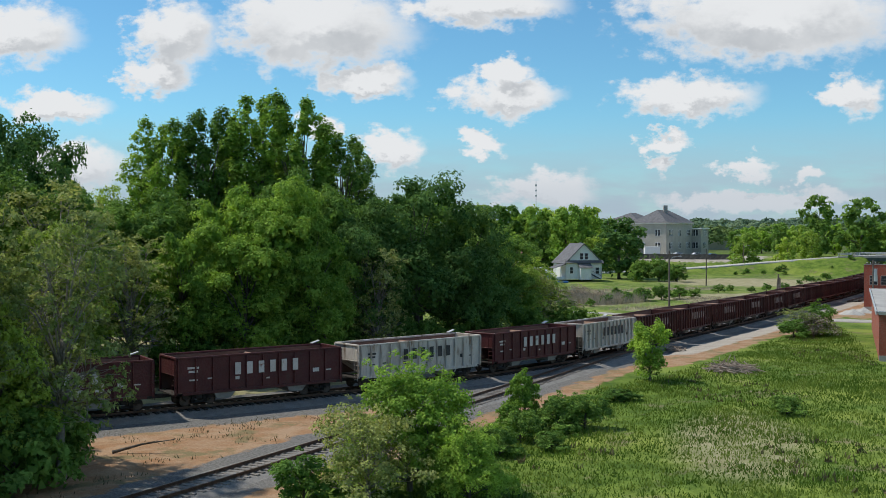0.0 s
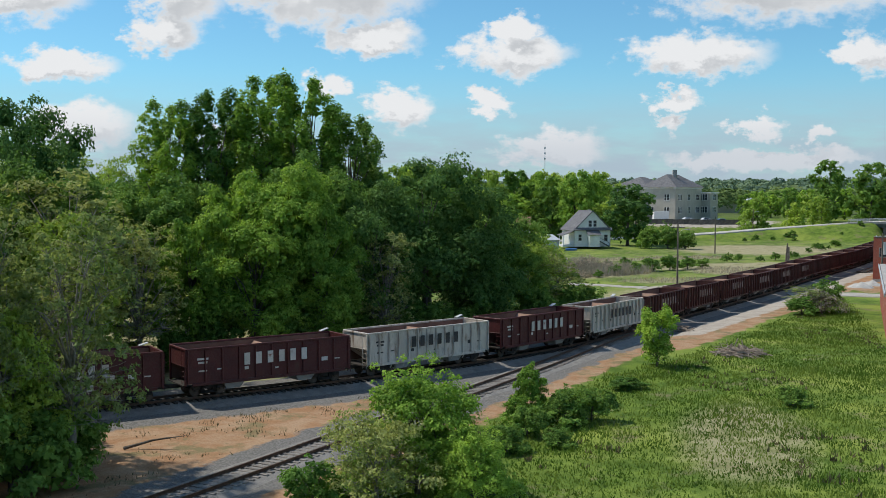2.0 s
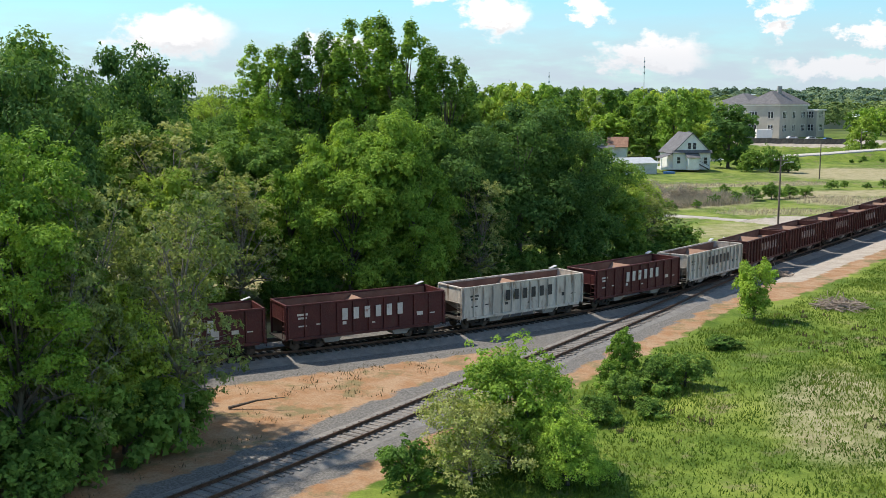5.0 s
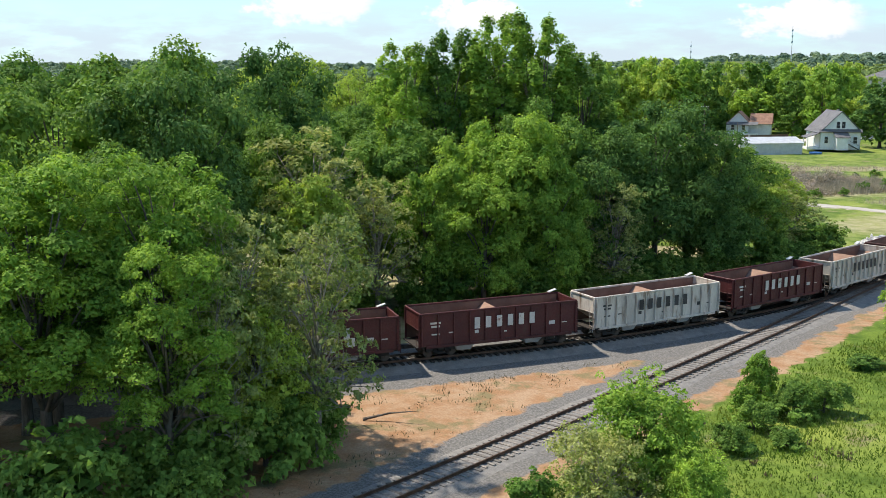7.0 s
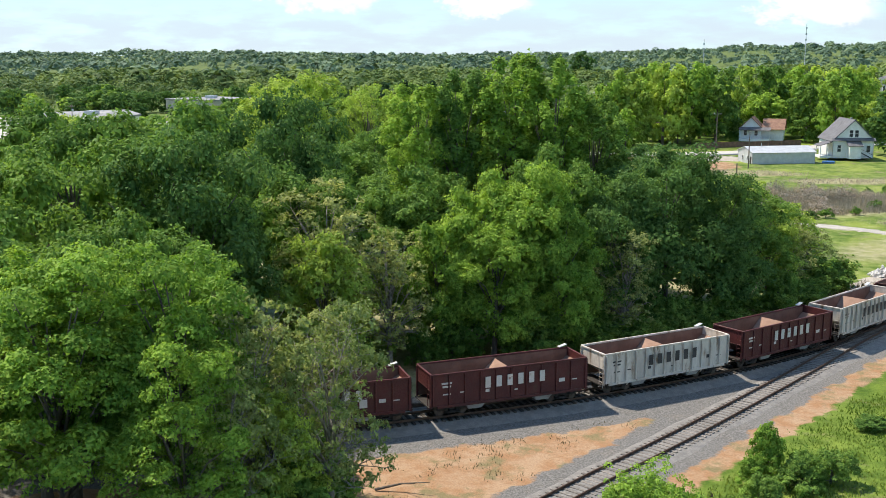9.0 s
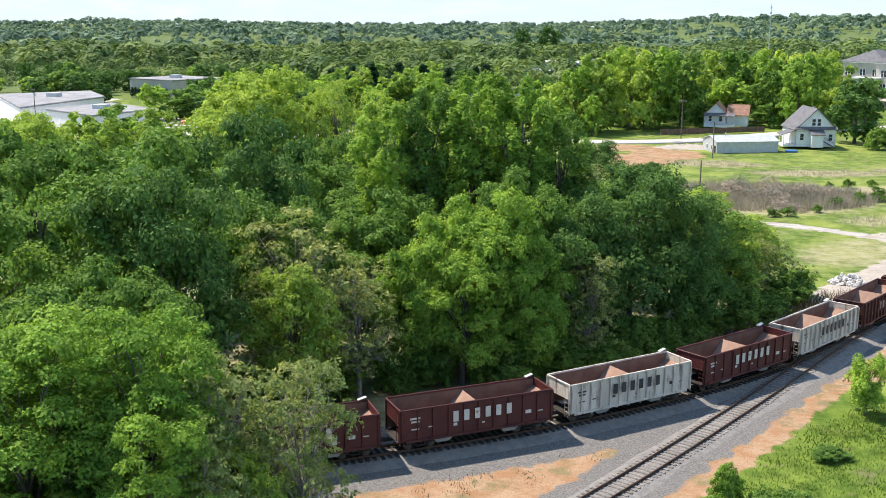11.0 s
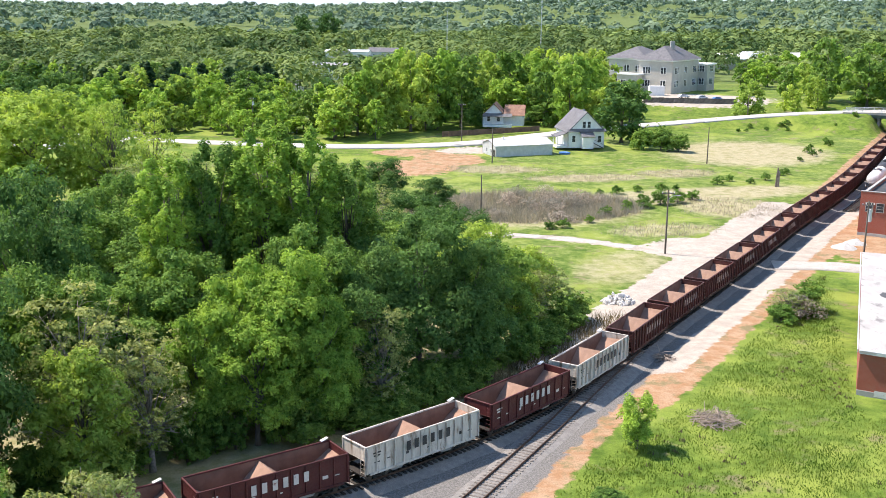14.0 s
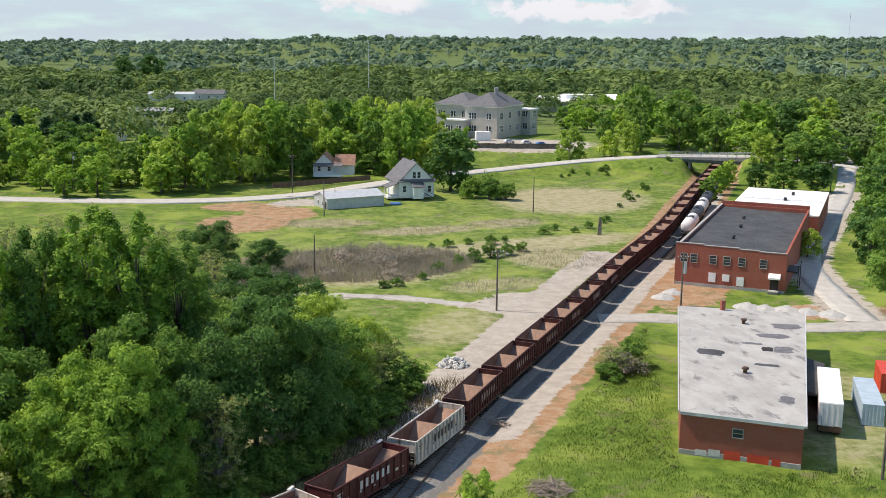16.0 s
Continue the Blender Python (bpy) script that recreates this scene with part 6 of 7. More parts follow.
# school
def school():
    sc = thing("school_building", pose(0, 0, 0), "large grey stucco school with hipped grey roofs and white windows", "school building")
    z0, z1 = 4.0, 16.6
    corner = Vector((91.5, 430))
    u, v = Vector((-0.80, 0.60)), Vector((0.60, 0.80))          # along the front, along the side
    def block(o, a, b, h, roof_rise, n_front, n_side, storeys, mat=STUCCO):
        P = [o + u * a, o, o + v * b, o + v * b + u * a]
        part("wall", prism(P, z0 - 1, h), mat, sc)
        part("cornice", prism([P[0] + u * 0.5 - v * 0.5, P[1] - u * 0.5 - v * 0.5, P[2] - u * 0.5 + v * 0.5, P[3] + u * 0.5 + v * 0.5], h, h + 0.5), WHITE_TRIM, sc)
        if roof_rise:
            bm = bmesh.new()
            lo = [bm.verts.new((q.x, q.y, h + 0.5)) for q in (P[0] + u - v, P[1] - u - v, P[2] - u + v, P[3] + u + v)]
            r = min(a, b) / 2
            e0, e1 = (o + v * b / 2 + u * (a - r), o + v * b / 2 + u * r) if a > b else (o + u * a / 2 + v * r, o + u * a / 2 + v * (b - r))
            hi = [bm.verts.new((q.x, q.y, h + 0.5 + roof_rise)) for q in (e0, e1)]
            if a > b:
                faces = ((lo[0], lo[1], hi[1], hi[0]), (lo[1], lo[2], hi[1]), (lo[2], lo[3], hi[0], hi[1]), (lo[3], lo[0], hi[0]))
            else:
                faces = ((lo[0], lo[1], hi[0]), (lo[1], lo[2], hi[1], hi[0]), (lo[2], lo[3], hi[1]), (lo[3], lo[0], hi[0], hi[1]))
            for f in faces:
                bm.faces.new(f)
            bm.faces.new(lo[::-1])
            bmesh.ops.recalc_face_normals(bm, faces=bm.faces)
            part("roof", bm, SHINGLE, sc, "hipped grey shingle roof")
        for st in range(storeys):
            zz = z0 + 2.4 + st * 5.3
            for p, q, length, n in ((P[0], P[1], a, n_front), (P[1], P[2], b, n_side)):
                for k in range(n):
                    for o in (-1.15, 0, 1.15) if k % 2 == 0 else (-0.6, 0.6):
                        window(sc, on_wall(p, q, length * (k + 0.5) / n + o, zz, 0.02), 0.95, 2.5, WHITE_TRIM, PANE_DARK, 1, 0.1)
    block(corner, 15, 26, z1, 5.5, 2, 3, 2)
    block(corner + u * 15 + v * 6, 17, 22, z1, 4.6, 3, 0, 2)
    block(corner + u * 13 - v * 5, 9, 5.2, 11.0, 0, 2, 0, 1)
    block(corner + v * 26 - u * 4, 6, 8, z1 - 2, 0, 1, 1, 2)
    c = corner + u * 6 + v * 12
    part("chimney", box(c.x - 0.8, c.x + 0.8, c.y - 0.8, c.y + 0.8, 18, 24.5), CONCRETE, sc)
    p = corner - v * 9 + u * 2
    part("entry_block", box(p.x - 3, p.x + 3, p.y - 1, p.y + 2, z0 - 1, z0 + 3.4), WHITE_TRIM, sc)


school()
yard_fence = thing("school_fence", pose(0, 0, 0), "weathered dark board fence along the school yard", "fence")
board = mesh_of(box(0, 1.9, -0.04, 0.04, -0.4, 1.9), "fence_board", FENCE_GREY)
for k in range(18):
    share("fence_board", board, yard_fence, pose(75 + 1.93 * k, 400.5 - 0.1 * k, gz(75 + 1.93 * k, 400.5 - 0.1 * k), 0, 0, -3))
gym = thing("flat_roofed_building", pose(0, 0, 0), "long flat-roofed building with a white roof", "building")
part("wall", prism([(150, 604), (206, 618), (232, 700), (176, 686)], -2, 9), STUCCO, gym)
part("roof", prism([(149, 603), (207, 617), (233, 701), (175, 687)], 9.0, 9.5), ROOF_BRIGHT, gym)
part("roof_unit", box(180, 194, 640, 650, 9.5, 12), ROOF_BRIGHT, gym)
# stores and warehouse across the lot
for pts, h, label, wm in ((((-200, 300), (-200, 351), (-222, 379), (-244, 352)), 4.8, "low white store building with a grey roof", SIDING), (((-166, 284), (-160, 311), (-186, 331), (-192, 302)), 4.2, "low white building with a flat roof beside the lot", SIDING),
                          (((-233, 432), (-207, 420), (-196, 446), (-222, 460)), 7.0, "grey warehouse with a flat roof and a row of conifers", STUCCO), (((-90, 566), (-55, 560), (-50, 590), (-84, 596)), 6, "white flat-roofed building among the trees", SIDING)):
    st = thing("store_building", pose(0, 0, 0), label, "building")
    part("wall", prism(pts, -4, h), wm, st)
    cx, cy = sum(p[0] for p in pts) / 4, sum(p[1] for p in pts) / 4
    part("roof", prism([(cx + (x - cx) * 1.03, cy + (y - cy) * 1.03) for x, y in pts], h, h + 0.5), FLAT_ROOF, st, "grey flat roof")
    part("roof_unit", box(cx - 2, cx + 2, cy - 2, cy + 2, h + 0.5, h + 1.8), METAL_GREY, st)
for k in range(11):
    far_tree(4, -229 + k * 2.1, 426.5 - k * 1.0, 4.8, 1.3, "small conifer in a row by the warehouse")
bm = bmesh.new()
prism([(-340, 290), (-95, 285), (-90, 330), (-150, 335), (-225, 345), (-230, 420), (-345, 420)], -2, 0.0, bm)
for v in bm.verts:
    v.co.z = gz(v.co.x, v.co.y) + (0.06 if v.co.z > -1 else -0.6)
solid("parking_lot", bm, ASPHALT, "grey asphalt parking lot", "parking lot", kind="structure")

# ---------------------------------------------------------------- bridge
br = thing("road_bridge", pose(0, 0, 0), "green steel girder road bridge over the railway", "bridge")
p, q = Vector((133, 351.5)), Vector((162, 337))
d = (q - p).normalized()
n = Vector((-d.y, d.x))
part("deck", prism([p + n * 4.4, p - n * 4.4, q - n * 4.4, q + n * 4.4], 4.55, 5.0, top=[4.98, 4.98, 6.05, 6.05]), CONCRETE, br, "pale concrete deck")
for s in (-4.1, -1.4, 1.4, 4.1):
    a, b = p + n * s, q + n * s
    part("girder", prism([a + n * 0.15, a - n * 0.15, b - n * 0.15, b + n * 0.15], 3.5, 4.6, top=[4.6, 4.6, 5.6, 5.6]), BRIDGE_GREEN, br)
for s in (-4.3, 4.3):
    for k in range(12):
        c = p.lerp(q, k / 11) + n * s
        z = 5.0 + k / 11
        part("rail_post", box(c.x - 0.07, c.x + 0.07, c.y - 0.07, c.y + 0.07, z, z + 1.0), METAL_GREY, br)
    for dz in (0.55, 0.95):
        a, b = p + n * s, q + n * s
        part("hand_rail", cylinder((a.x, a.y, 5.0 + dz), (b.x, b.y, 6.0 + dz), 0.06, 6), METAL_GREY, br)
c = p.lerp(q, 0.34)
for s in (-3, 0, 3):
    e = c + n * s
    part("pier", cylinder((e.x, e.y, -1.8), (e.x, e.y, 3.6), 0.45, 12), CONCRETE, br)
a, b = c - n * 4, c + n * 4
part("pier_cap", prism([a - d * 0.5, a + d * 0.5, b + d * 0.5, b - d * 0.5], 3.2, 4.0), CONCRETE, br)


# ---------------------------------------------------------------- poles and wires
def utility_pole(x, y, h, label, arm=True, lamp=False, cans=0):
    z = gz(x, y)
    u = thing("utility_pole", pose(x, y, z), label, "utility pole", "utility poles")
    part("pole", tube([(0, 0, -0.3), (0, 0, h * 0.5), (0, 0, h)], [0.17, 0.14, 0.11], 10), POLE_WOOD, u)
    if arm:
        part("crossarm", box(-1.1, 1.1, -0.06, 0.06, h - 0.7, h - 0.55), POLE_WOOD, u)
        for k in (-0.95, -0.4, 0.4, 0.95):
            part("insulator", cylinder((k, 0, h - 0.55), (k, 0, h - 0.33), 0.05, 8), WHITE_TRIM, u)
    for k in range(cans):
        part("transformer", cylinder((0.35, -0.1, h - 2.4 - k), (0.35, -0.1, h - 1.4 - k), 0.28, 12), METAL_GREY, u, "grey transformer can")
    if lamp:
        part("lamp_arm", tube([(0, 0, h - 1.6), (0.7, 0, h - 1.0), (1.5, 0, h - 0.9)], [0.04, 0.035, 0.03], 6), METAL_GREY, u)
        part("lamp_head", box(1.4, 1.95, -0.12, 0.12, h - 1.0, h - 0.84, bevel=0.03), METAL_GREY, u, "grey street lamp head")
    return u


utility_pole(36.1, 167.3, 10.6, "wooden utility pole with a lamp arm beside the gravel strip", lamp=True)
utility_pole(67.3, 268, 9.5, "thin wooden pole in the grass field", False)
utility_pole(12, 266.5, 9, "thin wooden pole by the metal shed", False)
utility_pole(4.8, 308.5, 11.5, "wooden utility pole by the far road", cans=0)
utility_pole(6.9, 197, 8, "thin wooden pole in the brush", False)
utility_pole(68.5, 167, 9.2, "wooden utility pole with transformer cans beside the brick building", cans=2)
utility_pole(60.3, 92, 10, "dark wooden pole beside the grass lot", False)
utility_pole(105, 366, 8.5, "street lamp pole on the bank", False, True)
utility_pole(-58, 316, 12, "wooden utility pole near the far lot", cans=1)
utility_pole(-37, 324, 11, "wooden utility pole beside the far trees", cans=1)
utility_pole(-195, 300, 12, "wooden utility pole by the parking lot", cans=1)
utility_pole(170, 300, 10, "wooden utility pole by the street", cans=1)


def mast(x, y, h, label):
    u = thing("radio_mast", pose(x, y, gz(x, y)), label, "mast", "masts on the skyline")
    part("mast_pole", tube([(0, 0, -1), (0, 0, h)], [0.28, 0.12], 8), METAL_GREY, u)
    for k in range(3):
        part("antenna", box(-0.4, 0.4, -0.2, 0.2, h - 3 - 3 * k, h - 2 - 3 * k), METAL_GREY, u)


mast(53, 598, 40, "thin pale mast over the trees")
mast(0.5, 600, 36, "thin pale mast over the woods")
mast(745, 1300, 92, "lattice radio mast on the skyline")


# ---------------------------------------------------------------- yard things
def trailer(x, y, turn):
    t = thing("semi_trailer", pose(x, y, gz(x, y), 0, 0, turn), "white box semi trailer parked on the grass", "trailer")
    part("box_body", box(-1.3, 1.3, 0, 14.0, 1.15, 3.95, bevel=0.03), SIDING, t)
    part("rear_door", box(-1.22, 1.22, -0.05, -0.004, 1.25, 3.85), WHITE_TRIM, t, "pale rear doors")
    part("rear_bumper", box(-1.2, 1.2, -0.12, -0.02, 0.55, 1.12), RAIL, t, "rusty brown rear frame")
    for k in range(4):
        part("lock_bar", cylinder((-0.9 + 0.6 * k, -0.07, 1.2), (-0.9 + 0.6 * k, -0.07, 3.8), 0.025, 6), METAL_GREY, t)
    for yy in (1.2, 2.5):
        for sx in (-1.2, 0.75):
            part("wheel", cylinder((sx, yy, 0.5), (sx + 0.45, yy, 0.5), 0.5, 16), UNDER, t)
    for sx in (-0.8, 0.8):
        part("landing_leg", box(sx - 0.08, sx + 0.08, 11, 11.2, 0, 1.2), IRON, t)
    part("chassis", box(-0.6, 0.6, 0.2, 13.6, 0.9, 1.14), UNDER, t)


trailer(61.2, 104.2, -27.5)


def container(x, y, turn, length, material, label):
    t = thing("shipping_container", pose(x, y, gz(x, y) + 0.05, 0, 0, turn), label, "shipping container")
    n = int(length / 0.28)
    for s in (-1.22, 1.22):
        bm = bmesh.new()
        prev = None
        for k in range(n * 2 + 1):
            yy = length * k / (n * 2)
            xx = s - (0.04 if (k // 2) % 2 else 0) * (1 if s > 0 else -1)
            cur = (bm.verts.new((xx, yy, 0.1)), bm.verts.new((xx, yy, 2.5)))
            if prev:
                bm.faces.new((prev[0], cur[0], cur[1], prev[1]))
            prev = cur
        part("side_wall", bm, material, t)
    bm = bmesh.new()
    prev = None
    for k in range(25):
        xx = -1.22 + 2.44 * k / 24
        yy = 0.05 if (k // 2) % 2 else 0.0
        cur = (bm.verts.new((xx, yy, 0.1)), bm.verts.new((xx, yy, 2.5)))
        if prev:
            bm.faces.new((prev[0], cur[0], cur[1], prev[1]))
        prev = cur
    part("end_wall", bm, material, t)
    part("end_wall", box(-1.2, 1.2, length - 0.05, length, 0.1, 2.5), material, t)
    part("roof", box(-1.23, 1.23, 0, length, 2.5, 2.6, bevel=0.02), material, t)
    part("floor", box(-1.23, 1.23, 0, length, 0, 0.14), material, t)
    return t


container(67.9, 106.5, -24, 10.5, surface("blue_grey_metal", (0.36, 0.45, 0.52), (0.45, 0.54, 0.6), 0.8, 0.5, 0.1, stain=(0.3, 0.26, 0.22), stain_at=(0.62, 0.8)), "pale blue-grey corrugated shipping container on the grass")
container(77.0, 117.5, -24, 6.1, RED_PAINT, "bright red corrugated shipping container on the grass")


def rock_pile(x, y, r, h, n, material, label, seed):
    rng = random.Random(seed)
    base = thing("rock_pile", pose(x, y, gz(x, y)), label, "rock pile")
    stones = []
    for k in range(4):
        bm = bmesh.new()
        bmesh.ops.create_icosphere(bm, subdivisions=1, radius=1)
        for v in bm.verts:
            v.co *= rng.uniform(0.7, 1.15)
        stones.append(mesh_of(bm, "stone", material))
    for k in range(n):
        a, d = rng.uniform(0, 6.28), math.sqrt(rng.random()) * r
        s = rng.uniform(0.14, 0.38)
        m = pose(d * math.cos(a), d * math.sin(a), max(0.02, h * (1 - (d / r) ** 1.3) * rng.uniform(0.5, 1)), rng.uniform(0, 360), rng.uniform(0, 360), 0) @ Matrix.Diagonal((s * rng.uniform(0.8, 1.6), s, s * 0.8, 1))
        share("stone", rng.choice(stones), base, m)


rock_pile(23.6, 137.3, 2.2, 1.3, 150, STONE_PALE, "heap of pale broken concrete and stones by the gravel strip", 4)


HEAP = surface("pale_gravel", (0.36, 0.35, 0.325), (0.47, 0.455, 0.425), 1.5, 0.95, grain=0.3)


def heap(x, y, r, h, label, material):
    bm = bmesh.new()
    bmesh.ops.create_grid(bm, x_segments=18, y_segments=18, size=r * 1.15)
    for v in bm.verts:
        d = math.hypot(v.co.x, v.co.y) / r
        v.co.z = h * max(0, 1 - d) ** 0.8 * (0.85 + 0.3 * noise.noise(v.co * 1.3)) - 0.08 * (d > 0.95) - 0.03
    solid("gravel_heap", bm, material, label, "gravel heap", "gravel heaps by the lane", m=pose(x, y, gz(x, y)), smooth=True)


for x, y, r in ((79.5, 164.5, 2.6), (82, 163, 2.4), (85.3, 161.5, 2.6), (88.2, 160, 2.3), (91.5, 157.8, 2.4), (67.5, 173, 2.2), (70.5, 176, 2)):
    heap(x, y, r, 1.1, "pale gravel heap beside the lane", HEAP)


def dead_branch_tangle(x, y, r, label, n=130, seed=2):
    rng = random.Random(seed)
    bm = bmesh.new()
    for k in range(n):
        a, d = rng.uniform(0, 6.28), math.sqrt(rng.random()) * r * 0.8
        c = Vector((d * math.cos(a), d * math.sin(a), 0.9 * (1 - d / r) * rng.random() + 0.06))
        e = Vector((rng.gauss(0, 1), rng.gauss(0, 1), rng.gauss(0, 0.3))).normalized() * rng.uniform(0.5, 1.3)
        w_ = rng.uniform(0.015, 0.06)
        tube([c - e, c + Vector((0, 0, 0.12)), c + e], [w_, w_ * 0.8, w_ * 0.4], 4, bm)
    for v in bm.verts:
        v.co.z = max(v.co.z, -0.02)
    solid("brush_mound", bm, DEAD_WOOD, label, "brush heap", m=pose(x, y, gz(x, y)))


pool = thing("paddling_pool", pose(32.5, 284.5, gz(32.5, 284.5)), "blue plastic paddling pool on the grass by the shed", "paddling pool")
bm = bmesh.new()
tube([(0, 0, 0), (0, 0, 0.06), (0, 0, 0.5), (0, 0, 0.52), (0, 0, 0.45)], [1.5, 1.55, 1.6, 1.5, 1.4], 20, bm)
part("pool_wall", bm, BLUE_PAINT, pool)
dead_branch_tangle(26.0, 94, 2.5, "pile of dead grey-brown branches in the grass", 200)
dead_branch_tangle(25.0, 113, 1.0, "small tangle of dead branches in the grass", 50, 5)
bm = bmesh.new()
tube([(0, 0, 0.1), (1.6, 0.35, 0.5), (3.4, 0.4, 0.75)], [0.1, 0.06, 0.02], 6, bm)
tube([(1.6, 0.35, 0.5), (2.6, -0.2, 0.8)], [0.04, 0.015], 5, bm)
solid("fallen_branch", bm, BARK, "bare fallen branch lying on the sand", "branch", m=pose(-18.5, 58.5, gz(-18.5, 58.5)))
u = thing("ivy_post", pose(74.8, 234.5, gz(74.8, 234.5)), "old broken post overgrown with vine in the field", "post")
part("pole", tube([(0, 0, -0.2), (0.1, 0, 2.4), (0.25, 0, 4.4)], [0.25, 0.2, 0.16], 8), POLE_WOOD, u)
part("vine", tube([(0.4, 0, -0.1), (0.35, 0.2, 2), (0.5, 0.1, 3.6)], [0.35, 0.45, 0.25], 8), DEAD_WOOD, u)
u = thing("dumpster", pose(115, 221, gz(115, 221), 0, 0, -31), "blue metal dumpster behind the brick building", "dumpster")
part("bin", prism([(-1.2, -0.9), (1.2, -0.9), (1.2, 0.9), (-1.2, 0.9)], 0.1, 1.6), BLUE_PAINT, u)
part("lid", slab((-1.25, -0.95, 1.62), (1.25, -0.95, 1.62), (1.25, 0.95, 1.8), (-1.25, 0.95, 1.8), 0.06), IRON, u)


def parked_car(x, y, turn, label, material=CAR_PAINT):
    u = thing("parked_car", pose(x, y, gz(x, y) + 0.04, 0, 0, turn), label, "car", "parked cars")
    bm = bmesh.new()
    prof = [(-2.2, 0.35), (2.2, 0.35), (2.25, 0.75), (1.3, 0.95), (0.75, 1.45), (-1.3, 1.5), (-2.1, 1.0), (-2.25, 0.7)]
    a = [bm.verts.new((px, -0.88 if pz < 1.1 else -0.7, pz)) for px, pz in prof]
    b = [bm.verts.new((px, 0.88 if pz < 1.1 else 0.7, pz)) for px, pz in prof]
    bm.faces.new(a), bm.faces.new(b[::-1])
    for i in range(len(prof)):
        bm.faces.new((a[i], b[i], b[(i + 1) % len(prof)], a[(i + 1) % len(prof)]))
    bmesh.ops.recalc_face_normals(bm, faces=bm.faces)
    part("body", bm, material, u)
    for s in (-1, 1):
        part("side_glass", slab((0.95, s * 0.84, 1.02), (-1.6, s * 0.84, 1.05), (-1.2, s * 0.735, 1.4), (0.65, s * 0.735, 1.38), 0.02), PANE_DARK, u)
        for xx in (-1.4, 1.4):
            part("wheel", cylinder((xx, s * 0.72, 0.33), (xx, s * 0.92, 0.33), 0.33, 14), UNDER, u)
    part("windscreen", slab((1.33, -0.75, 1.0), (1.33, 0.75, 1.0), (0.83, 0.66, 1.42), (0.83, -0.66, 1.42), 0.03), PANE_DARK, u)


parked_car(104.5, 199.5, 58, "white pickup parked beside the brick building")
parked_car(101.2, 190.5, 62, "silver car parked beside the brick building")
parked_car(99, 408, 20, "white car parked in the school yard")
parked_car(104, 404, 20, "blue car parked in the school yard", BLUE_PAINT)
parked_car(93, 413, 20, "white van parked in the school yard")
for k in range(9):
    parked_car(-200 + k * 9.5, 306 + (k % 2) * 12, 80 + k * 3, "parked car in the asphalt lot", (CAR_PAINT, IRON, RED_PAINT)[k % 3])


# ---------------------------------------------------------------- grass
def grass_field(name, n, blades, material, label, seed, x0, x1, y0, y1, height, keep, spread=0.14, wide=0.05):
    rng = np.random.default_rng(seed)
    x, y = rng.uniform(x0, x1, n), rng.uniform(y0, y1, n)
    ok = keep(x, y)
    x, y = x[ok], y[ok]
    z = ground_z(x, y)
    c = np.repeat(np.stack([x, y, z], 1), blades, 0)
    m = len(c)
    c[:, :2] += rng.normal(0, spread, (m, 2))
    a = rng.uniform(0, 2 * math.pi, m)
    h = height * rng.uniform(0.4, 1.3, m)
    wd = wide * (1 + 0.8 * rng.random(m))
    side = np.stack([np.cos(a), np.sin(a), 0 * a], 1) * wd[:, None]
    lean = rng.normal(0, 0.35, (m, 2)) * h[:, None]
    tip = c + np.concatenate([lean, h[:, None]], 1)
    co = np.stack([c - side, c + side, tip], 1).reshape(-1, 3)
    me = raw_mesh(name, co, np.arange(m * 3).reshape(-1, 3), material)
    return tagged(new(name, me), label, "grass", kind="stuff")


def in_meadow(x, y):
    ds, ss, _, _ = SPUR.nearest(x, y)
    dm, sm, _, _ = MAIN.nearest(x, y)
    free = (sm < 0) & (dm > 11) & ((ss < 0) | (y > 116)) & ((ds > 6) | (y > 112))
    dl = LANE.nearest(x, y)[0]
    return free & (dl > 4) & ~((x > 41) & (x < 76) & (y > 95) & (x - 42 > (y - 102) * 0.3))


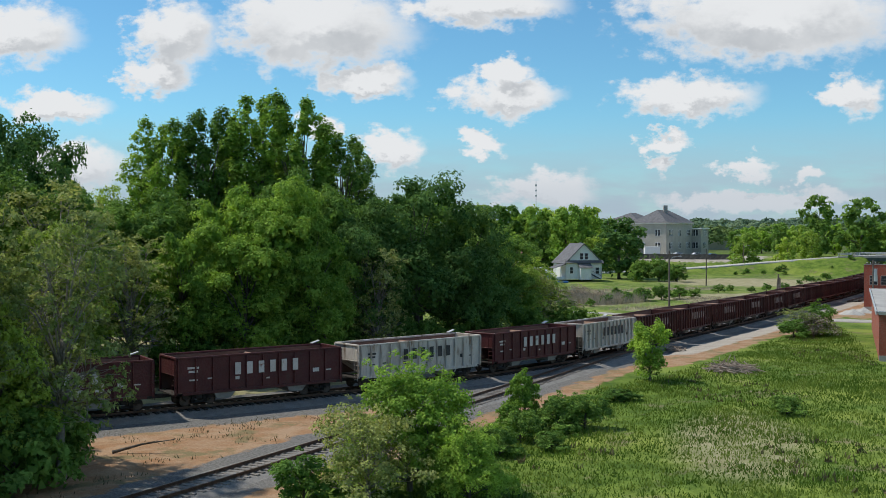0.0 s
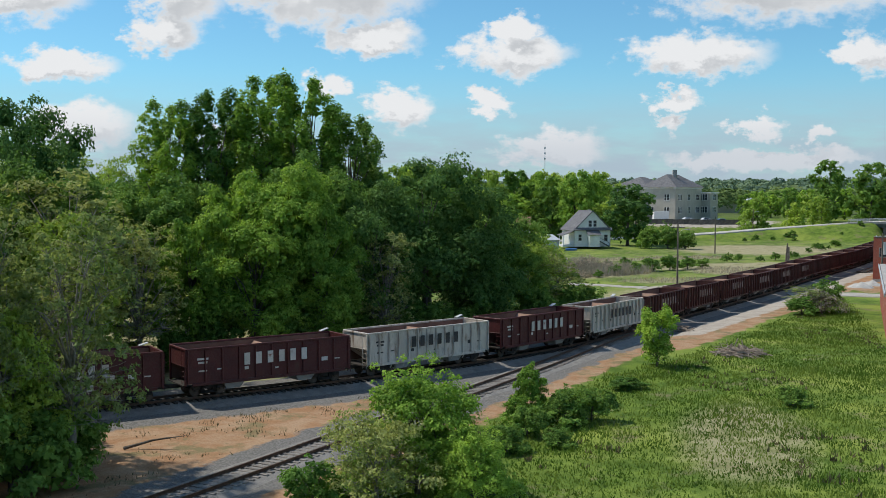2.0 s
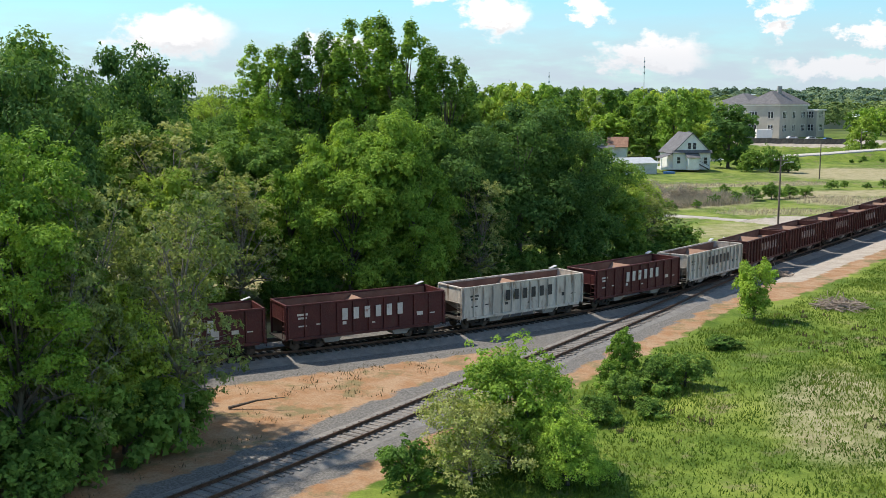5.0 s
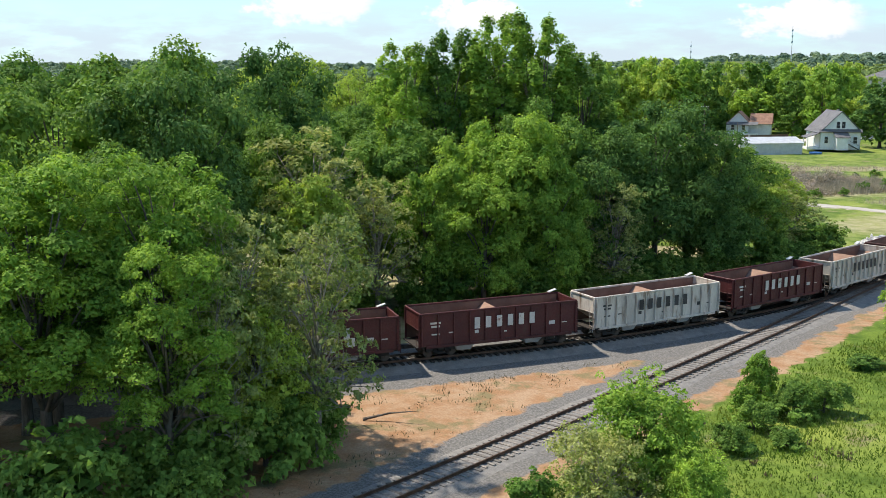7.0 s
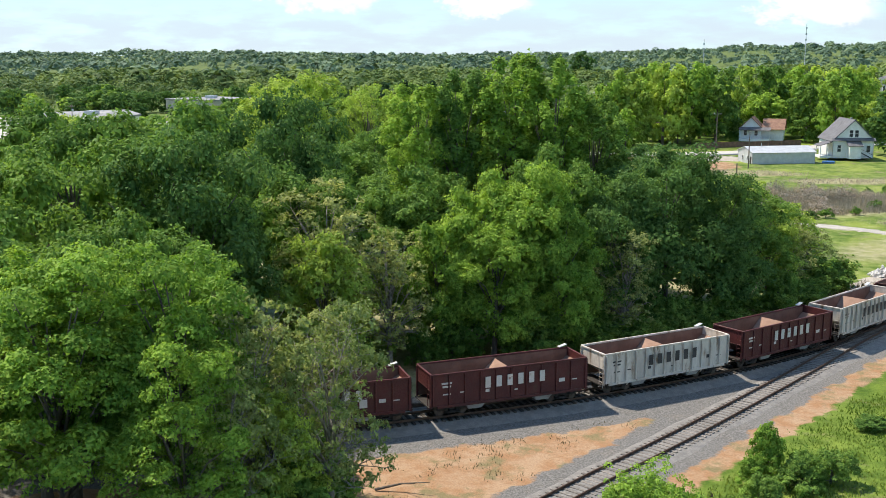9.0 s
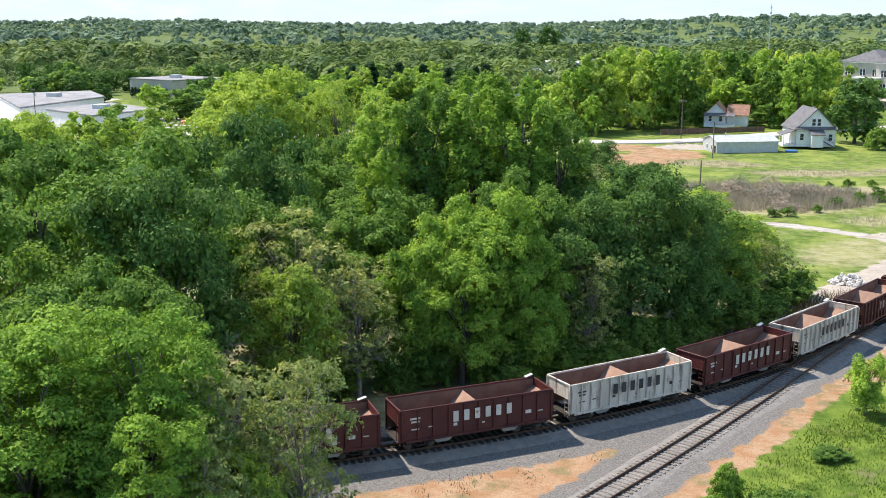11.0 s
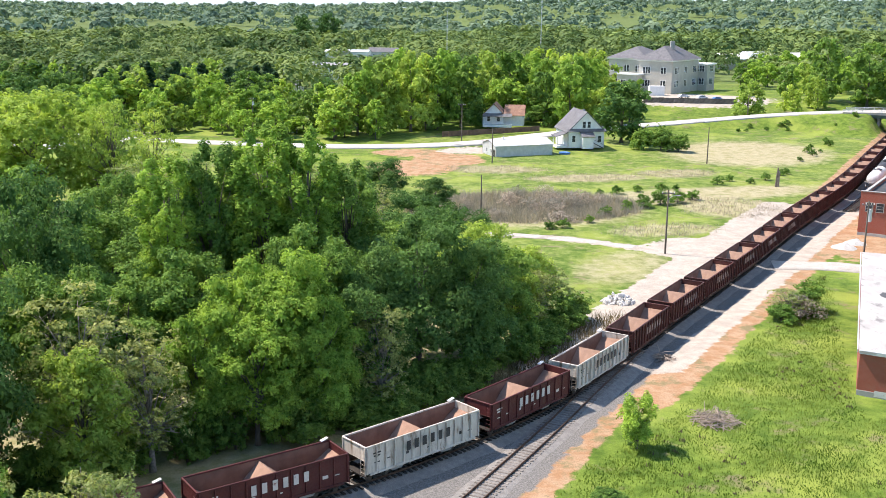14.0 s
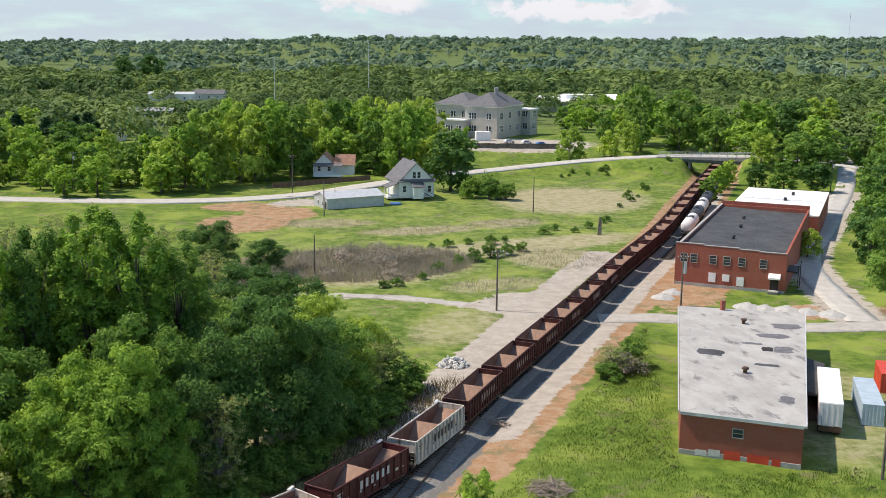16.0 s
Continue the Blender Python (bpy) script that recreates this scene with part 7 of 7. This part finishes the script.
grass_field("meadow_grass", 42000, 5, GRASS, "uneven green meadow grass", 7, -4, 60, 38, 155, 0.2, in_meadow, 0.4, 0.03)
grass_field("tall_grass", 15000, 5, GRASS, "taller tufts of bright green grass in the meadow", 17, -4, 60, 38, 155, 0.33, lambda x, y: in_meadow(x, y) & (np.sin(x * 0.42 + 1.1 * np.sin(y * 0.17)) + np.sin(y * 0.31 + 0.8 * np.sin(x * 0.23)) > 0.45), 0.45, 0.032)
grass_field("sand_tufts", 2200, 7, STRAW, "thin dry tufts on the sandy soil between the tracks", 19, -34, 12, 40, 100, 0.2, lambda x, y: (MAIN.nearest(x, y)[1] < 0) & (SPUR.nearest(x, y)[1] > 0) & (MAIN.nearest(x, y)[0] > 5) & (SPUR.nearest(x, y)[0] > 3.6) & (np.sin(x * 0.8) * np.sin(y * 0.6) > -0.1), 0.3, 0.02)
grass_field("verge_grass", 5000, 4, STRAW, "tall tan dry grass along the foot of the wood", 18, 2, 26, 96, 152, 1.1, lambda x, y: (MAIN.nearest(x, y)[1] > 0) & (np.abs(MAIN.nearest(x, y)[0] - 7.2) < 1.8) & (y < 130), 0.5, 0.03)
grass_field("dry_grass", 2600, 7, STRAW, "dry straw-coloured grass tufts", 8, -4, 60, 40, 155, 0.3, lambda x, y: in_meadow(x, y) & (np.sin(x * 0.35) + np.sin(y * 0.22 + x * 0.1) > 0.7))
grass_field("brown_weeds", 7500, 6, TWIGS, "tall brown dead weeds in the field", 11, -8, 42, 186, 232, 1.5, lambda x, y: blob(x, y, 16, 206, 24, 15, 0.15) > 0.35, 0.6, 0.04)

grass_field("field_weeds", 9000, 6, TWIGS, "patches of brown dead weeds in the open field", 12, 0, 74, 180, 262, 0.55,
            lambda x, y: np.maximum.reduce([blob(x, y, 34, 244, 17, 6, 0.2), blob(x, y, 12, 256, 14, 7), blob(x, y, 56, 252, 12, 7, 0.3), blob(x, y, 58, 208, 12, 12, 0.8), blob(x, y, 40, 186, 12, 6, 0.3)]) * (0.7 + 0.5 * np.sin(x * 0.9) * np.sin(y * 0.8)) > 0.4, 0.9, 0.022)
